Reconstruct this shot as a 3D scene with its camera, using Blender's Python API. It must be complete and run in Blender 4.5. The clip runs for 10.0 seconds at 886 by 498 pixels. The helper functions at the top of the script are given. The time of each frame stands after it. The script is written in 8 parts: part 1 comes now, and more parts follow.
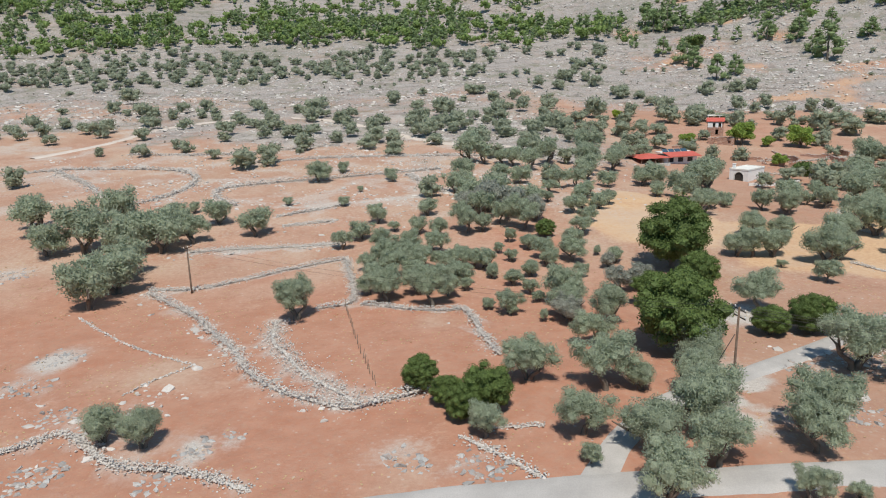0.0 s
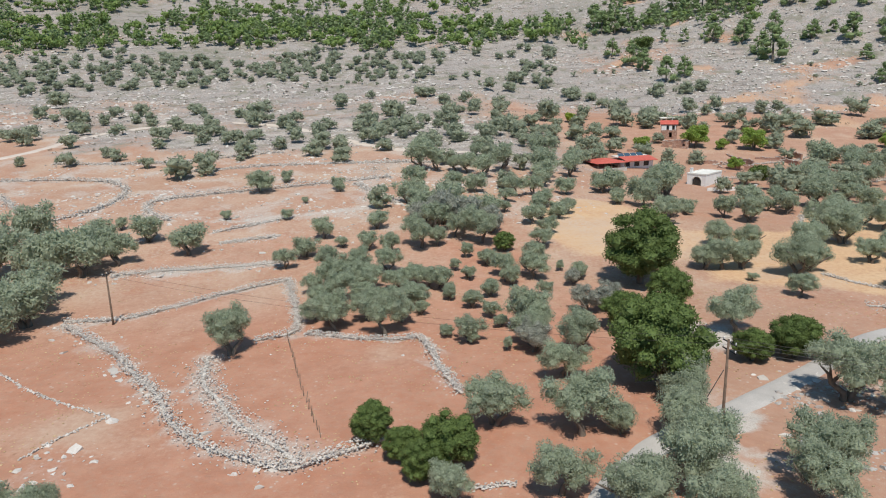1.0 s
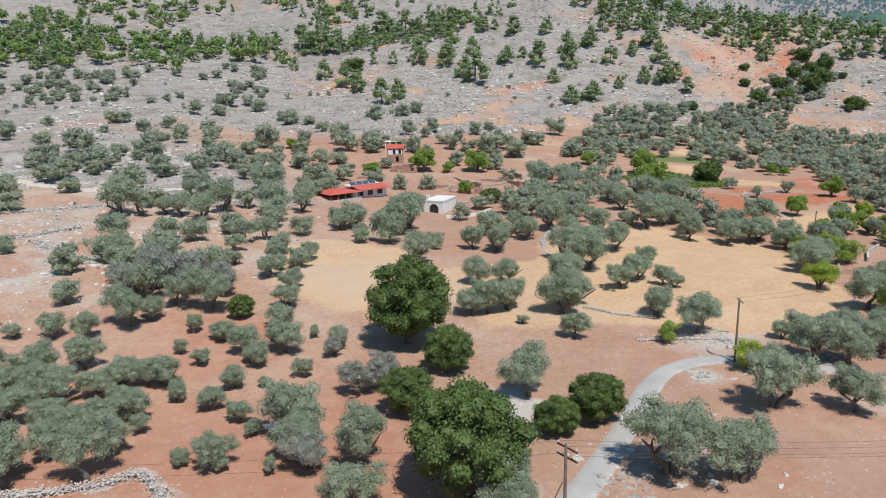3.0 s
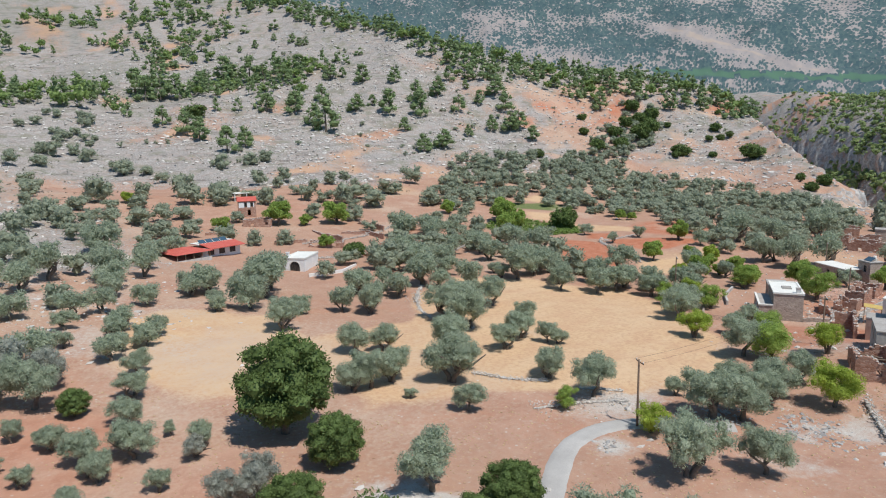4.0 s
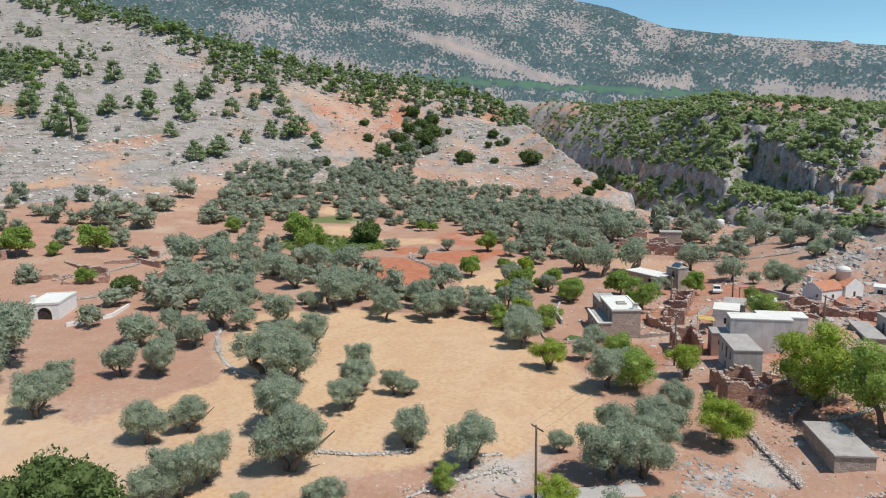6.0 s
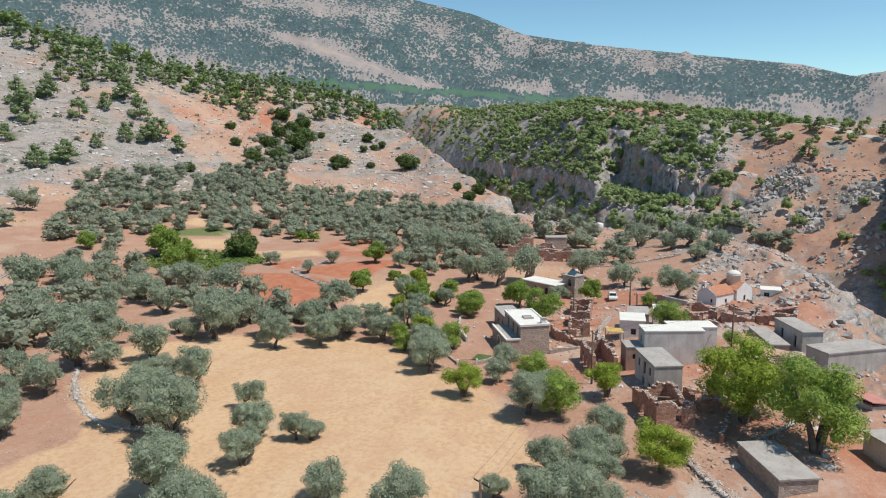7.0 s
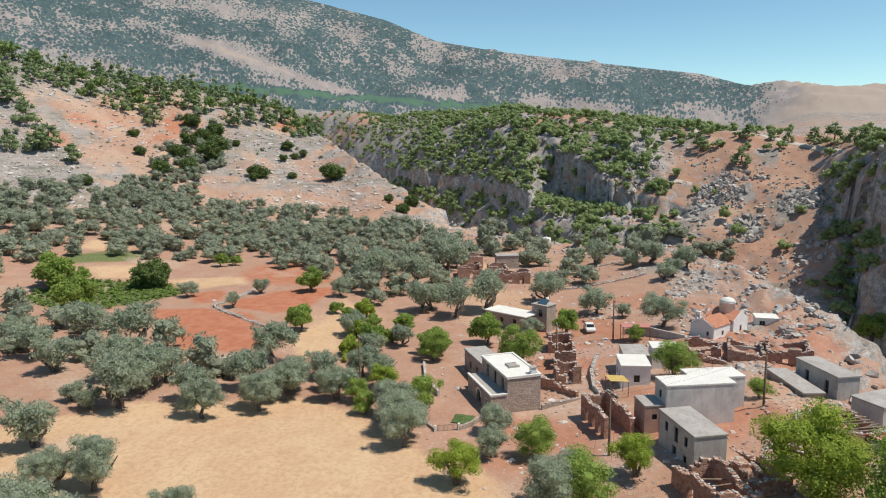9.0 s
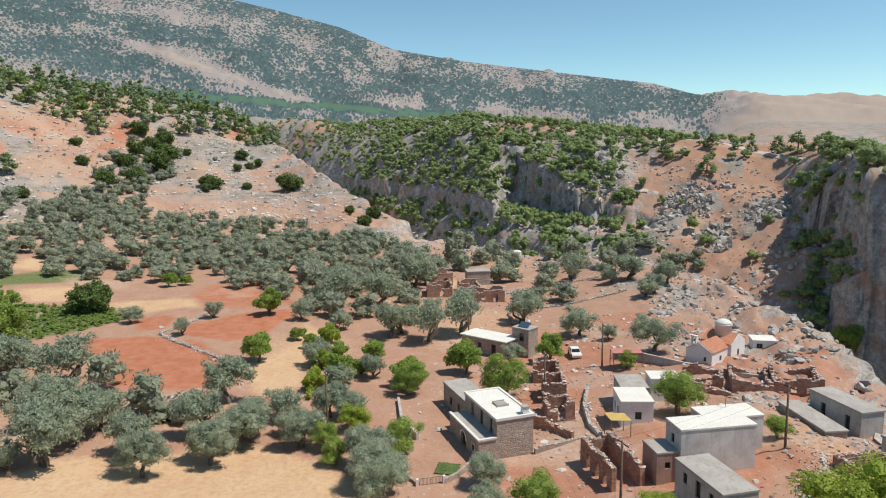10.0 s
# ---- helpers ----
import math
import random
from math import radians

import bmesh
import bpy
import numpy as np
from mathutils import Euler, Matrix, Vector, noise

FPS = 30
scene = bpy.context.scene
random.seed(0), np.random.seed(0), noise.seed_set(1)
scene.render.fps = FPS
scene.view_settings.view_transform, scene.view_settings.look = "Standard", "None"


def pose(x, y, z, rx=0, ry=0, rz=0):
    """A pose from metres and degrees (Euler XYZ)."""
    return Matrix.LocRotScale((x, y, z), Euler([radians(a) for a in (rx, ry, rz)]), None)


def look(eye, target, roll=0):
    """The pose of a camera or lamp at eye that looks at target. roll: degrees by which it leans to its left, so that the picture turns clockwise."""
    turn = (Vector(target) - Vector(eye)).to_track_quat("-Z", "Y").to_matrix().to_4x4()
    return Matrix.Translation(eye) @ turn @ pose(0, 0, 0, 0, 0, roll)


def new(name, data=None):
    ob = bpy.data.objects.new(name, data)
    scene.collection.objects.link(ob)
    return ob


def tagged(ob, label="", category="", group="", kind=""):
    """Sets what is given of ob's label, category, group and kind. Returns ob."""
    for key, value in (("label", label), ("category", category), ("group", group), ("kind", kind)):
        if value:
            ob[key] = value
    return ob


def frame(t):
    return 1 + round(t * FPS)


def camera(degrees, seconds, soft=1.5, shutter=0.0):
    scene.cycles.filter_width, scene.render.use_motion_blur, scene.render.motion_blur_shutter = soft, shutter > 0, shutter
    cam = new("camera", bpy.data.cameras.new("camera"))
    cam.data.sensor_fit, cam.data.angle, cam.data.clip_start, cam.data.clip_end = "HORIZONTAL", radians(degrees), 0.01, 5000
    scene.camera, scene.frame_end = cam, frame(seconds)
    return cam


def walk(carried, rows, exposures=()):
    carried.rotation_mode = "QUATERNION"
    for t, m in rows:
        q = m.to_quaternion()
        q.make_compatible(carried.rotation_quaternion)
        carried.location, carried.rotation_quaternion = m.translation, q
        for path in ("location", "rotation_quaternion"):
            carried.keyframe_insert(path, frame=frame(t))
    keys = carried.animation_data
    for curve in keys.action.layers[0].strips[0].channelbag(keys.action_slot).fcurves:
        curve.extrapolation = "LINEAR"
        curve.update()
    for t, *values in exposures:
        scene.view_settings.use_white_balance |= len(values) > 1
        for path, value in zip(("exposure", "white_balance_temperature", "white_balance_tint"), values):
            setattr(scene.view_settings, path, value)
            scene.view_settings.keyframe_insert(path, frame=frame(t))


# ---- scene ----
cam = camera(64.2, 10.0, 1.1)
METRES, EYE, TILT, LEAN, TURN = 103.4, 33.0, 0.0, 0.0, 0.0
ROWS = [
    (0.0, 0.0, 0.0, 0.0, -0.33, -14.01, 1.33),
    (0.5, 0.0005, 0.0432, 0.0013, -0.86, -13.96, 1.35),
    (1.0, 0.0005, 0.0873, 0.0029, -4.37, -13.99, 1.38),
    (1.5, 0.0012, 0.1334, 0.0045, -7.88, -14.03, 1.37),
    (2.0, 0.0033, 0.1786, 0.0074, -13.48, -14.15, 1.3),
    (3.5, 0.0176, 0.3167, 0.0183, -34.02, -11.55, 1.11),
    (4.0, 0.0258, 0.3632, 0.0231, -39.61, -9.63, 1.06),
    (4.5, 0.0409, 0.4119, 0.0251, -42.82, -9.3, 1.06),
    (5.0, 0.0607, 0.4595, 0.0271, -46.07, -9.36, 1.03),
    (5.5, 0.0834, 0.505, 0.0292, -51.4, -9.44, 0.94),
    (6.0, 0.1107, 0.5472, 0.0312, -58.07, -9.57, 0.86),
    (7.5, 0.2058, 0.6696, 0.0396, -72.25, -9.48, 0.58),
    (8.0, 0.2462, 0.7046, 0.0418, -74.32, -9.5, 0.6),
    (8.5, 0.2915, 0.7368, 0.0436, -74.88, -9.25, 0.66),
    (9.0, 0.3376, 0.7663, 0.0448, -75.71, -9.07, 0.67),
    (9.5, 0.3863, 0.7934, 0.0463, -76.84, -8.87, 0.69),
    (10.0, 0.4364, 0.8165, 0.0479, -79.2, -8.47, 0.67),
]
walk(cam, [(t, pose(0, 0, EYE, TILT, LEAN, TURN) @ pose(METRES * x, METRES * y, METRES * z, 90 + pitch, roll, yaw)) for t, x, y, z, yaw, pitch, roll in ROWS],
     [(0.0, -0.04, 6500, 10), (2.0, 0.0, 6400, 10), (3.5, 0.0, 6200, 10), (5.0, 0.0, 6250, 10), (7.5, 0.02, 6550, 10), (10.0, 0.04, 6750, 10)])

# ---- world, sun ----
SUN_AZ, SUN_EL = 179.0, 62.0  # clockwise from +y; degrees above the horizon
world = bpy.data.worlds.new("world")
scene.world = world
world.use_nodes = True
sky = world.node_tree.nodes.new("ShaderNodeTexSky")
sky.sky_type, sky.sun_disc = "NISHITA", False
sky.sun_elevation, sky.sun_rotation = radians(SUN_EL), radians(SUN_AZ)
sky.altitude, sky.air_density, sky.dust_density, sky.ozone_density = 2500, 1.0, 0.1, 2.0
back = world.node_tree.nodes["Background"]
tint = world.node_tree.nodes.new("ShaderNodeMix")
tint.data_type, tint.blend_type = "RGBA", "MULTIPLY"
tint.inputs[0].default_value, tint.inputs[7].default_value = 1.0, (0.78, 0.95, 0.87, 1.0)
world.node_tree.links.new(sky.outputs[0], tint.inputs[6])
world.node_tree.links.new(tint.outputs[2], back.inputs[0])
back.inputs[1].default_value = 0.15
sun = new("sun", bpy.data.lights.new("sun", "SUN"))
sun.data.energy, sun.data.angle, sun.data.color = 4.3, radians(0.53), (1.0, 0.95, 0.86)
sun_way = Vector((math.sin(radians(SUN_AZ)) * math.cos(radians(SUN_EL)), math.cos(radians(SUN_AZ)) * math.cos(radians(SUN_EL)), math.sin(radians(SUN_EL))))
sun.matrix_world = look(sun_way * 200, (0, 0, 0))

# ---- materials ----
class Nodes:
    """A small builder for node materials."""

    def __init__(self, name, rough=0.85, metal=0.0, spec=0.3):
        self.mat = bpy.data.materials.new(name)
        self.mat.use_nodes = True
        self.tree = self.mat.node_tree
        self.bsdf = self.tree.nodes["Principled BSDF"]
        self.bsdf.inputs["Roughness"].default_value = rough
        self.bsdf.inputs["Metallic"].default_value = metal
        self.bsdf.inputs["Specular IOR Level"].default_value = spec
        self.pos = None

    def node(self, kind, **sets):
        n = self.tree.nodes.new(kind)
        for key, value in sets.items():
            if key == "mode":
                n.operation = value
            elif key == "blend":
                n.blend_type = value
        return n

    def link(self, a, b):
        self.tree.links.new(a, b)

    def place(self, local=False):
        if self.pos is None:
            self.pos = self.node("ShaderNodeTexCoord").outputs["Object"] if local else self.node("ShaderNodeNewGeometry").outputs["Position"]
        return self.pos

    def noise(self, scale, detail=4.0, rough=0.6, stretch=None):
        n = self.node("ShaderNodeTexNoise")
        n.inputs["Scale"].default_value, n.inputs["Detail"].default_value, n.inputs["Roughness"].default_value = scale, detail, rough
        src = self.place()
        if stretch:
            m = self.node("ShaderNodeMapping")
            m.inputs["Scale"].default_value = stretch
            self.link(src, m.inputs[0])
            src = m.outputs[0]
        self.link(src, n.inputs["Vector"])
        return n.outputs["Fac"]

    def voronoi(self, scale, feature="F1", stretch=None):
        n = self.node("ShaderNodeTexVoronoi")
        n.feature = feature
        n.inputs["Scale"].default_value = scale
        src = self.place()
        if stretch:
            m = self.node("ShaderNodeMapping")
            m.inputs["Scale"].default_value = stretch
            self.link(src, m.inputs[0])
            src = m.outputs[0]
        self.link(src, n.inputs["Vector"])
        return n.outputs["Distance"]

    def ramp(self, fac, a, b, lo=0.0, hi=1.0):
        n = self.node("ShaderNodeMapRange")
        n.inputs["From Min"].default_value, n.inputs["From Max"].default_value = a, b
        n.inputs["To Min"].default_value, n.inputs["To Max"].default_value = lo, hi
        self.link(fac, n.inputs["Value"])
        return n.outputs[0]

    def math(self, mode, a, b):
        n = self.node("ShaderNodeMath", mode=mode)
        for k, v in enumerate((a, b)):
            if isinstance(v, (int, float)):
                n.inputs[k].default_value = v
            else:
                self.link(v, n.inputs[k])
        return n.outputs[0]

    def mix(self, fac, a, b, blend="MIX"):
        n = self.node("ShaderNodeMix")
        n.data_type, n.blend_type = "RGBA", blend
        for k, v in (("Factor", fac), (6, a), (7, b)):
            if isinstance(v, (int, float)):
                n.inputs[k].default_value = v
            elif isinstance(v, tuple):
                n.inputs[k].default_value = (*v, 1.0)
            else:
                self.link(v, n.inputs[k])
        return n.outputs[2]

    def random(self, island=False):
        if island:
            return self.node("ShaderNodeNewGeometry").outputs["Random Per Island"]
        return self.node("ShaderNodeObjectInfo").outputs["Random"]

    def attribute(self, name):
        n = self.node("ShaderNodeAttribute")
        n.attribute_name = name
        s = self.node("ShaderNodeSeparateColor")
        self.link(n.outputs["Color"], s.inputs[0])
        return (*s.outputs, n.outputs["Alpha"])

    def bump(self, height, strength=0.5, distance=0.05):
        n = self.node("ShaderNodeBump")
        n.inputs["Strength"].default_value, n.inputs["Distance"].default_value = strength, distance
        self.link(height, n.inputs["Height"])
        self.link(n.outputs[0], self.bsdf.inputs["Normal"])
        return self

    def colour(self, c):
        if isinstance(c, tuple):
            self.bsdf.inputs["Base Color"].default_value = (*c, 1.0)
        else:
            self.link(c, self.bsdf.inputs["Base Color"])
        return self


def plain_mat(name, a, b, scale=1.5, rough=0.85, metal=0.0, fine=12.0, bump=0.3):
    """A worn surface: two tones in broad stains, with fine grain."""
    n = Nodes(name, rough, metal)
    c = n.mix(n.ramp(n.noise(scale), 0.35, 0.65), a, b)
    g = n.noise(fine, 3.0)
    c = n.mix(n.ramp(g, 0.3, 0.7, 0.0, 0.35), c, tuple(v * 0.6 for v in a))
    n.colour(c).bump(g, bump, 0.03)
    return n.mat


def render_mat(name, a, b, stain):
    """Old wall render: blotches, rain streaks and fine grain."""
    n = Nodes(name, 0.92, spec=0.15)
    c = n.mix(n.ramp(n.noise(0.5, 4), 0.35, 0.65), a, b)
    c = n.mix(n.ramp(n.noise(1.8, 4, 0.65, (1.0, 1.0, 0.16)), 0.50, 0.70, 0.0, 0.55), c, stain)
    c = n.mix(n.ramp(n.noise(0.9, 5, 0.7), 0.56, 0.68, 0.0, 0.6), c, tuple(0.85 * v for v in stain))
    g = n.noise(6.0, 4, 0.7)
    c = n.mix(n.ramp(g, 0.3, 0.7, 0.0, 0.3), c, tuple(v * 0.6 for v in a))
    n.colour(c).bump(g, 0.25, 0.04)
    return n.mat


def leaf_mat(name, dark, light, back=0.3):
    n = Nodes(name, 0.62, spec=0.25)
    isl, obj = n.random(True), n.random()
    c = n.mix(isl, dark, light)
    c = n.mix(n.ramp(obj, 0, 1, 0.0, 0.3), c, tuple(0.7 * v for v in dark))
    c = n.mix(n.ramp(n.noise(0.6, 2.0), 0.35, 0.65, 0.0, 0.35), c, tuple(1.2 * v for v in light))
    c = n.mix(n.ramp(n.noise(2.2, 2.0), 0.42, 0.62, 0.0, 0.35), c, tuple(0.66 * v for v in dark))
    n.colour(c)
    t = n.node("ShaderNodeBsdfTranslucent")
    n.link(c, t.inputs[0])
    m = n.node("ShaderNodeMixShader")
    m.inputs[0].default_value = back
    n.link(n.bsdf.outputs[0], m.inputs[1])
    n.link(t.outputs[0], m.inputs[2])
    n.link(m.outputs[0], n.tree.nodes["Material Output"].inputs[0])
    return n.mat


def ground_mat():
    n = Nodes("ground_soil_and_rock", 0.95, spec=0.1)
    straw, rock, tilled, wood = n.attribute("zone")
    pale, weeds, scree, far_haze = n.attribute("zone_more")
    big, mid, fine, grit = n.noise(0.035, 3), n.noise(0.25, 4), n.noise(1.6, 5, 0.7), n.noise(7.0, 3, 0.7)
    soil = n.mix(n.ramp(mid, 0.35, 0.65), (0.375, 0.208, 0.145), (0.455, 0.272, 0.195))
    soil = n.mix(n.ramp(big, 0.4, 0.65, 0, 0.6), soil, (0.40, 0.245, 0.17))
    soil = n.mix(n.ramp(fine, 0.45, 0.75, 0, 0.6), soil, (0.44, 0.32, 0.245))
    soil = n.mix(n.ramp(grit, 0.56, 0.72, 0, 0.25), soil, (0.24, 0.145, 0.10))
    hay = n.mix(n.ramp(fine, 0.3, 0.7), (0.52, 0.335, 0.195), (0.62, 0.435, 0.27))
    hay = n.mix(n.ramp(mid, 0.4, 0.7, 0, 0.55), hay, (0.50, 0.30, 0.185))
    hay = n.mix(n.ramp(n.noise(0.07, 4, 0.6, (1.0, 2.2, 1.0)), 0.48, 0.66, 0, 0.5), hay, (0.62, 0.45, 0.29))
    red = n.mix(n.ramp(n.noise(0.5, 4, 0.65), 0.35, 0.65), (0.40, 0.145, 0.08), (0.47, 0.205, 0.125))
    stone = n.mix(n.ramp(fine, 0.3, 0.7), (0.25, 0.225, 0.205), (0.455, 0.415, 0.385))
    dots = n.voronoi(1.1)
    soil = n.mix(n.math("MULTIPLY", n.ramp(dots, 0.10, 0.2, 1.0, 0.0), n.ramp(mid, 0.42, 0.6)), soil, (0.50, 0.44, 0.38))
    tuft = n.voronoi(0.7)
    soil = n.mix(n.math("MULTIPLY", n.ramp(tuft, 0.06, 0.16, 0.7, 0.0), n.ramp(big, 0.45, 0.6)), soil, (0.24, 0.15, 0.09))
    soil = n.mix(n.ramp(n.noise(0.11, 4, 0.65), 0.55, 0.68, 0, 0.35), soil, (0.42, 0.19, 0.115))
    soil = n.mix(n.math("MULTIPLY", n.ramp(n.voronoi(1.9), 0.14, 0.24, 0.6, 0.0), n.ramp(n.noise(0.16, 3), 0.42, 0.58)), soil, (0.50, 0.36, 0.21))
    crack = n.voronoi(0.9, "DISTANCE_TO_EDGE")
    strata = n.noise(0.5, 5, 0.7, (0.16, 0.16, 1.7))
    stone = n.mix(n.ramp(strata, 0.46, 0.36, 0.0, 0.75), stone, (0.15, 0.13, 0.115))
    stone = n.mix(n.ramp(strata, 0.56, 0.68, 0.0, 0.6), stone, (0.46, 0.42, 0.385))
    stone = n.mix(n.ramp(crack, 0.0, 0.10, 0.6, 0.0), stone, (0.12, 0.105, 0.09))
    stone = n.mix(n.ramp(mid, 0.48, 0.70, 0, 0.5), stone, (0.39, 0.30, 0.255))
    stone = n.mix(n.ramp(n.noise(0.09, 5, 0.7), 0.52, 0.62, 0, 0.55), stone, (0.17, 0.17, 0.11))
    gravel = n.mix(n.ramp(grit, 0.3, 0.7), (0.40, 0.345, 0.30), (0.57, 0.53, 0.485))
    weed = n.mix(n.ramp(fine, 0.3, 0.7), (0.10, 0.13, 0.05), (0.20, 0.22, 0.09))
    bush = n.mix(n.ramp(n.noise(0.5, 3), 0.35, 0.65), (0.045, 0.06, 0.03), (0.10, 0.125, 0.06))
    # far foliage turns blue-green: distance haze put into its colour
    bush = n.mix(far_haze, bush, (0.085, 0.125, 0.115))
    broad = n.noise(0.028, 6, 0.75)
    near_edge = n.math("MULTIPLY", n.math("SUBTRACT", fine, 0.5), n.math("SUBTRACT", 1.0, far_haze))
    edge = n.math("ADD", near_edge, n.math("MULTIPLY", n.math("SUBTRACT", broad, 0.5), n.math("MULTIPLY", far_haze, 3.0)))

    def cover(mask, soft=0.35, shift=0.0):
        v = n.math("ADD", mask, n.math("MULTIPLY", edge, 1.2))
        return n.ramp(v, 0.5 - soft + shift, 0.5 + soft + shift)

    c = n.mix(cover(straw), soil, hay)
    c = n.mix(cover(tilled, 0.3), c, red)
    c = n.mix(cover(weeds), c, weed)
    c = n.mix(cover(pale), c, (0.50, 0.38, 0.29))
    c = n.mix(cover(rock, 0.12), c, stone)
    nz = n.node("ShaderNodeSeparateXYZ")
    n.link(n.node("ShaderNodeNewGeometry").outputs["True Normal"], nz.inputs[0])
    bluff_rock = n.mix(n.ramp(n.noise(0.35, 6, 0.75), 0.38, 0.60), (0.22, 0.22, 0.22), (0.57, 0.555, 0.53))
    bluff_rock = n.mix(n.ramp(n.noise(1.1, 6, 0.8), 0.40, 0.62), n.mix(0.5, bluff_rock, (0.15, 0.14, 0.13)), bluff_rock)
    bluff_rock = n.mix(n.ramp(n.noise(0.12, 4, 0.6), 0.5, 0.65, 0, 0.6), bluff_rock, (0.40, 0.21, 0.13))
    c = n.mix(n.math("MULTIPLY", n.ramp(nz.outputs[2], 0.80, 0.55), n.math("SUBTRACT", 1.0, far_haze)), c, bluff_rock)
    c = n.mix(cover(scree, 0.42, 0.08), c, gravel)
    c = n.mix(cover(wood, 0.2), c, bush)
    slope_at = n.node("ShaderNodeAttribute")
    slope_at.attribute_name = "slope_place"

    def on_slope(kind, scale, detail=3.0):
        q = n.node(kind)
        q.inputs["Scale"].default_value = scale
        if kind == "ShaderNodeTexNoise":
            q.inputs["Detail"].default_value, q.inputs["Roughness"].default_value = detail, 0.65
        n.link(slope_at.outputs["Vector"], q.inputs["Vector"])
        return q

    clumps = on_slope("ShaderNodeTexNoise", 0.022, 5.0).outputs["Fac"]
    dots = on_slope("ShaderNodeTexVoronoi", 0.13)
    tone = n.node("ShaderNodeSeparateColor")
    n.link(dots.outputs["Color"], tone.inputs[0])
    cover_far = n.math("ADD", n.math("MULTIPLY", wood, 0.95), n.math("MULTIPLY", n.math("SUBTRACT", clumps, 0.5), 1.1))
    speck = n.math("SUBTRACT", cover_far, n.math("ADD", dots.outputs["Distance"], n.math("MULTIPLY", tone.outputs[0], 0.25)))
    # distance haze is painted into these base colours: greyed scree, bluish forest
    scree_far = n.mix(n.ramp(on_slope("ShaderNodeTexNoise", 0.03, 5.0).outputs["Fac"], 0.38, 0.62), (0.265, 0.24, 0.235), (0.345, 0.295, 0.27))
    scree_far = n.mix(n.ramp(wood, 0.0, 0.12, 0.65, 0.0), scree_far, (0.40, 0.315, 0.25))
    hazed_green = n.mix(tone.outputs[1], (0.052, 0.088, 0.098), (0.085, 0.124, 0.122))
    hazed_green = n.mix(n.ramp(wood, 1.1, 1.28), hazed_green, (0.085, 0.155, 0.105))
    c = n.mix(far_haze, c, n.mix(n.ramp(speck, -0.10, 0.10), scree_far, hazed_green))
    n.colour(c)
    n.bump(n.math("ADD", n.math("MULTIPLY", fine, 0.7), n.math("MULTIPLY", grit, 0.3)), 0.55, 0.25)
    return n.mat


M_GROUND = ground_mat()
M_ROAD = plain_mat("pale_worn_asphalt", (0.40, 0.375, 0.35), (0.50, 0.47, 0.44), 0.25, 0.9, fine=9.0, bump=0.15)
M_TRACK = plain_mat("pale_dusty_track", (0.56, 0.48, 0.41), (0.63, 0.55, 0.48), 0.3, 0.95, fine=5.0, bump=0.2)
M_CRAG = Nodes("weathered_brown_grey_crag", 0.95, spec=0.1)
M_CRAG.colour(M_CRAG.mix(M_CRAG.ramp(M_CRAG.noise(1.3), 0.50, 0.66, 0.0, 0.6), M_CRAG.mix(M_CRAG.random(True), (0.29, 0.28, 0.27), (0.53, 0.51, 0.48)), (0.36, 0.24, 0.18))).bump(M_CRAG.noise(3.0, 5, 0.7), 0.8, 0.2)
M_CRAG = M_CRAG.mat
M_OLIVE = leaf_mat("olive_leaves", (0.35, 0.40, 0.28), (0.485, 0.535, 0.39), 0.5)
M_GROVE = leaf_mat("shaded_grove_leaves", (0.31, 0.34, 0.245), (0.44, 0.475, 0.34), 0.47)
M_OLIVE_PALE = leaf_mat("silvery_olive_leaves", (0.33, 0.34, 0.28), (0.46, 0.47, 0.40), 0.44)
M_DARK = leaf_mat("dark_evergreen_leaves", (0.085, 0.125, 0.035), (0.18, 0.25, 0.075))
M_FARGREEN = leaf_mat("pale_pine_needles", (0.17, 0.25, 0.075), (0.33, 0.43, 0.14), 0.4)
M_GREEN = leaf_mat("fresh_green_leaves", (0.25, 0.35, 0.075), (0.43, 0.545, 0.14), 0.48)
M_LIME = leaf_mat("yellow_green_leaves", (0.28, 0.365, 0.05), (0.46, 0.55, 0.095), 0.45)
M_PINE = leaf_mat("pine_needles", (0.17, 0.235, 0.105), (0.30, 0.38, 0.17), 0.36)
M_BLUFF = leaf_mat("bluff_pine_leaves", (0.25, 0.325, 0.14), (0.42, 0.51, 0.22), 0.48)
M_VINE = leaf_mat("vine_leaves", (0.14, 0.22, 0.045), (0.29, 0.39, 0.10), 0.4)
M_SCRUB = leaf_mat("thorny_scrub_leaves", (0.10, 0.10, 0.07), (0.21, 0.20, 0.13), 0.1)
M_TUFT = leaf_mat("dry_grass_blades", (0.42, 0.29, 0.15), (0.58, 0.43, 0.25), 0.1)
M_BARK = plain_mat("grey_brown_bark", (0.13, 0.105, 0.085), (0.22, 0.185, 0.15), 2.0, 0.95, fine=8.0)
M_STONE = Nodes("limestone_rubble", 0.92, spec=0.15)
M_STONE.colour(M_STONE.mix(M_STONE.ramp(M_STONE.noise(5.0), 0.3, 0.7, 0, 0.5), M_STONE.mix(M_STONE.random(True), (0.42, 0.40, 0.37), (0.68, 0.65, 0.61)), (0.46, 0.38, 0.32))).bump(M_STONE.noise(9.0), 0.5, 0.05)
M_STONE = M_STONE.mat
M_FALLEN = Nodes("reddish_fallen_masonry", 0.92, spec=0.15)
M_FALLEN.colour(M_FALLEN.mix(M_FALLEN.random(True), (0.27, 0.175, 0.135), (0.52, 0.42, 0.36)))
M_FALLEN = M_FALLEN.mat
# ---- terrain: one sheet from the village plain to the mountains ----
def lattice(seed):
    return np.random.RandomState(seed).rand(256, 256)


LAT = [lattice(s) for s in range(6)]


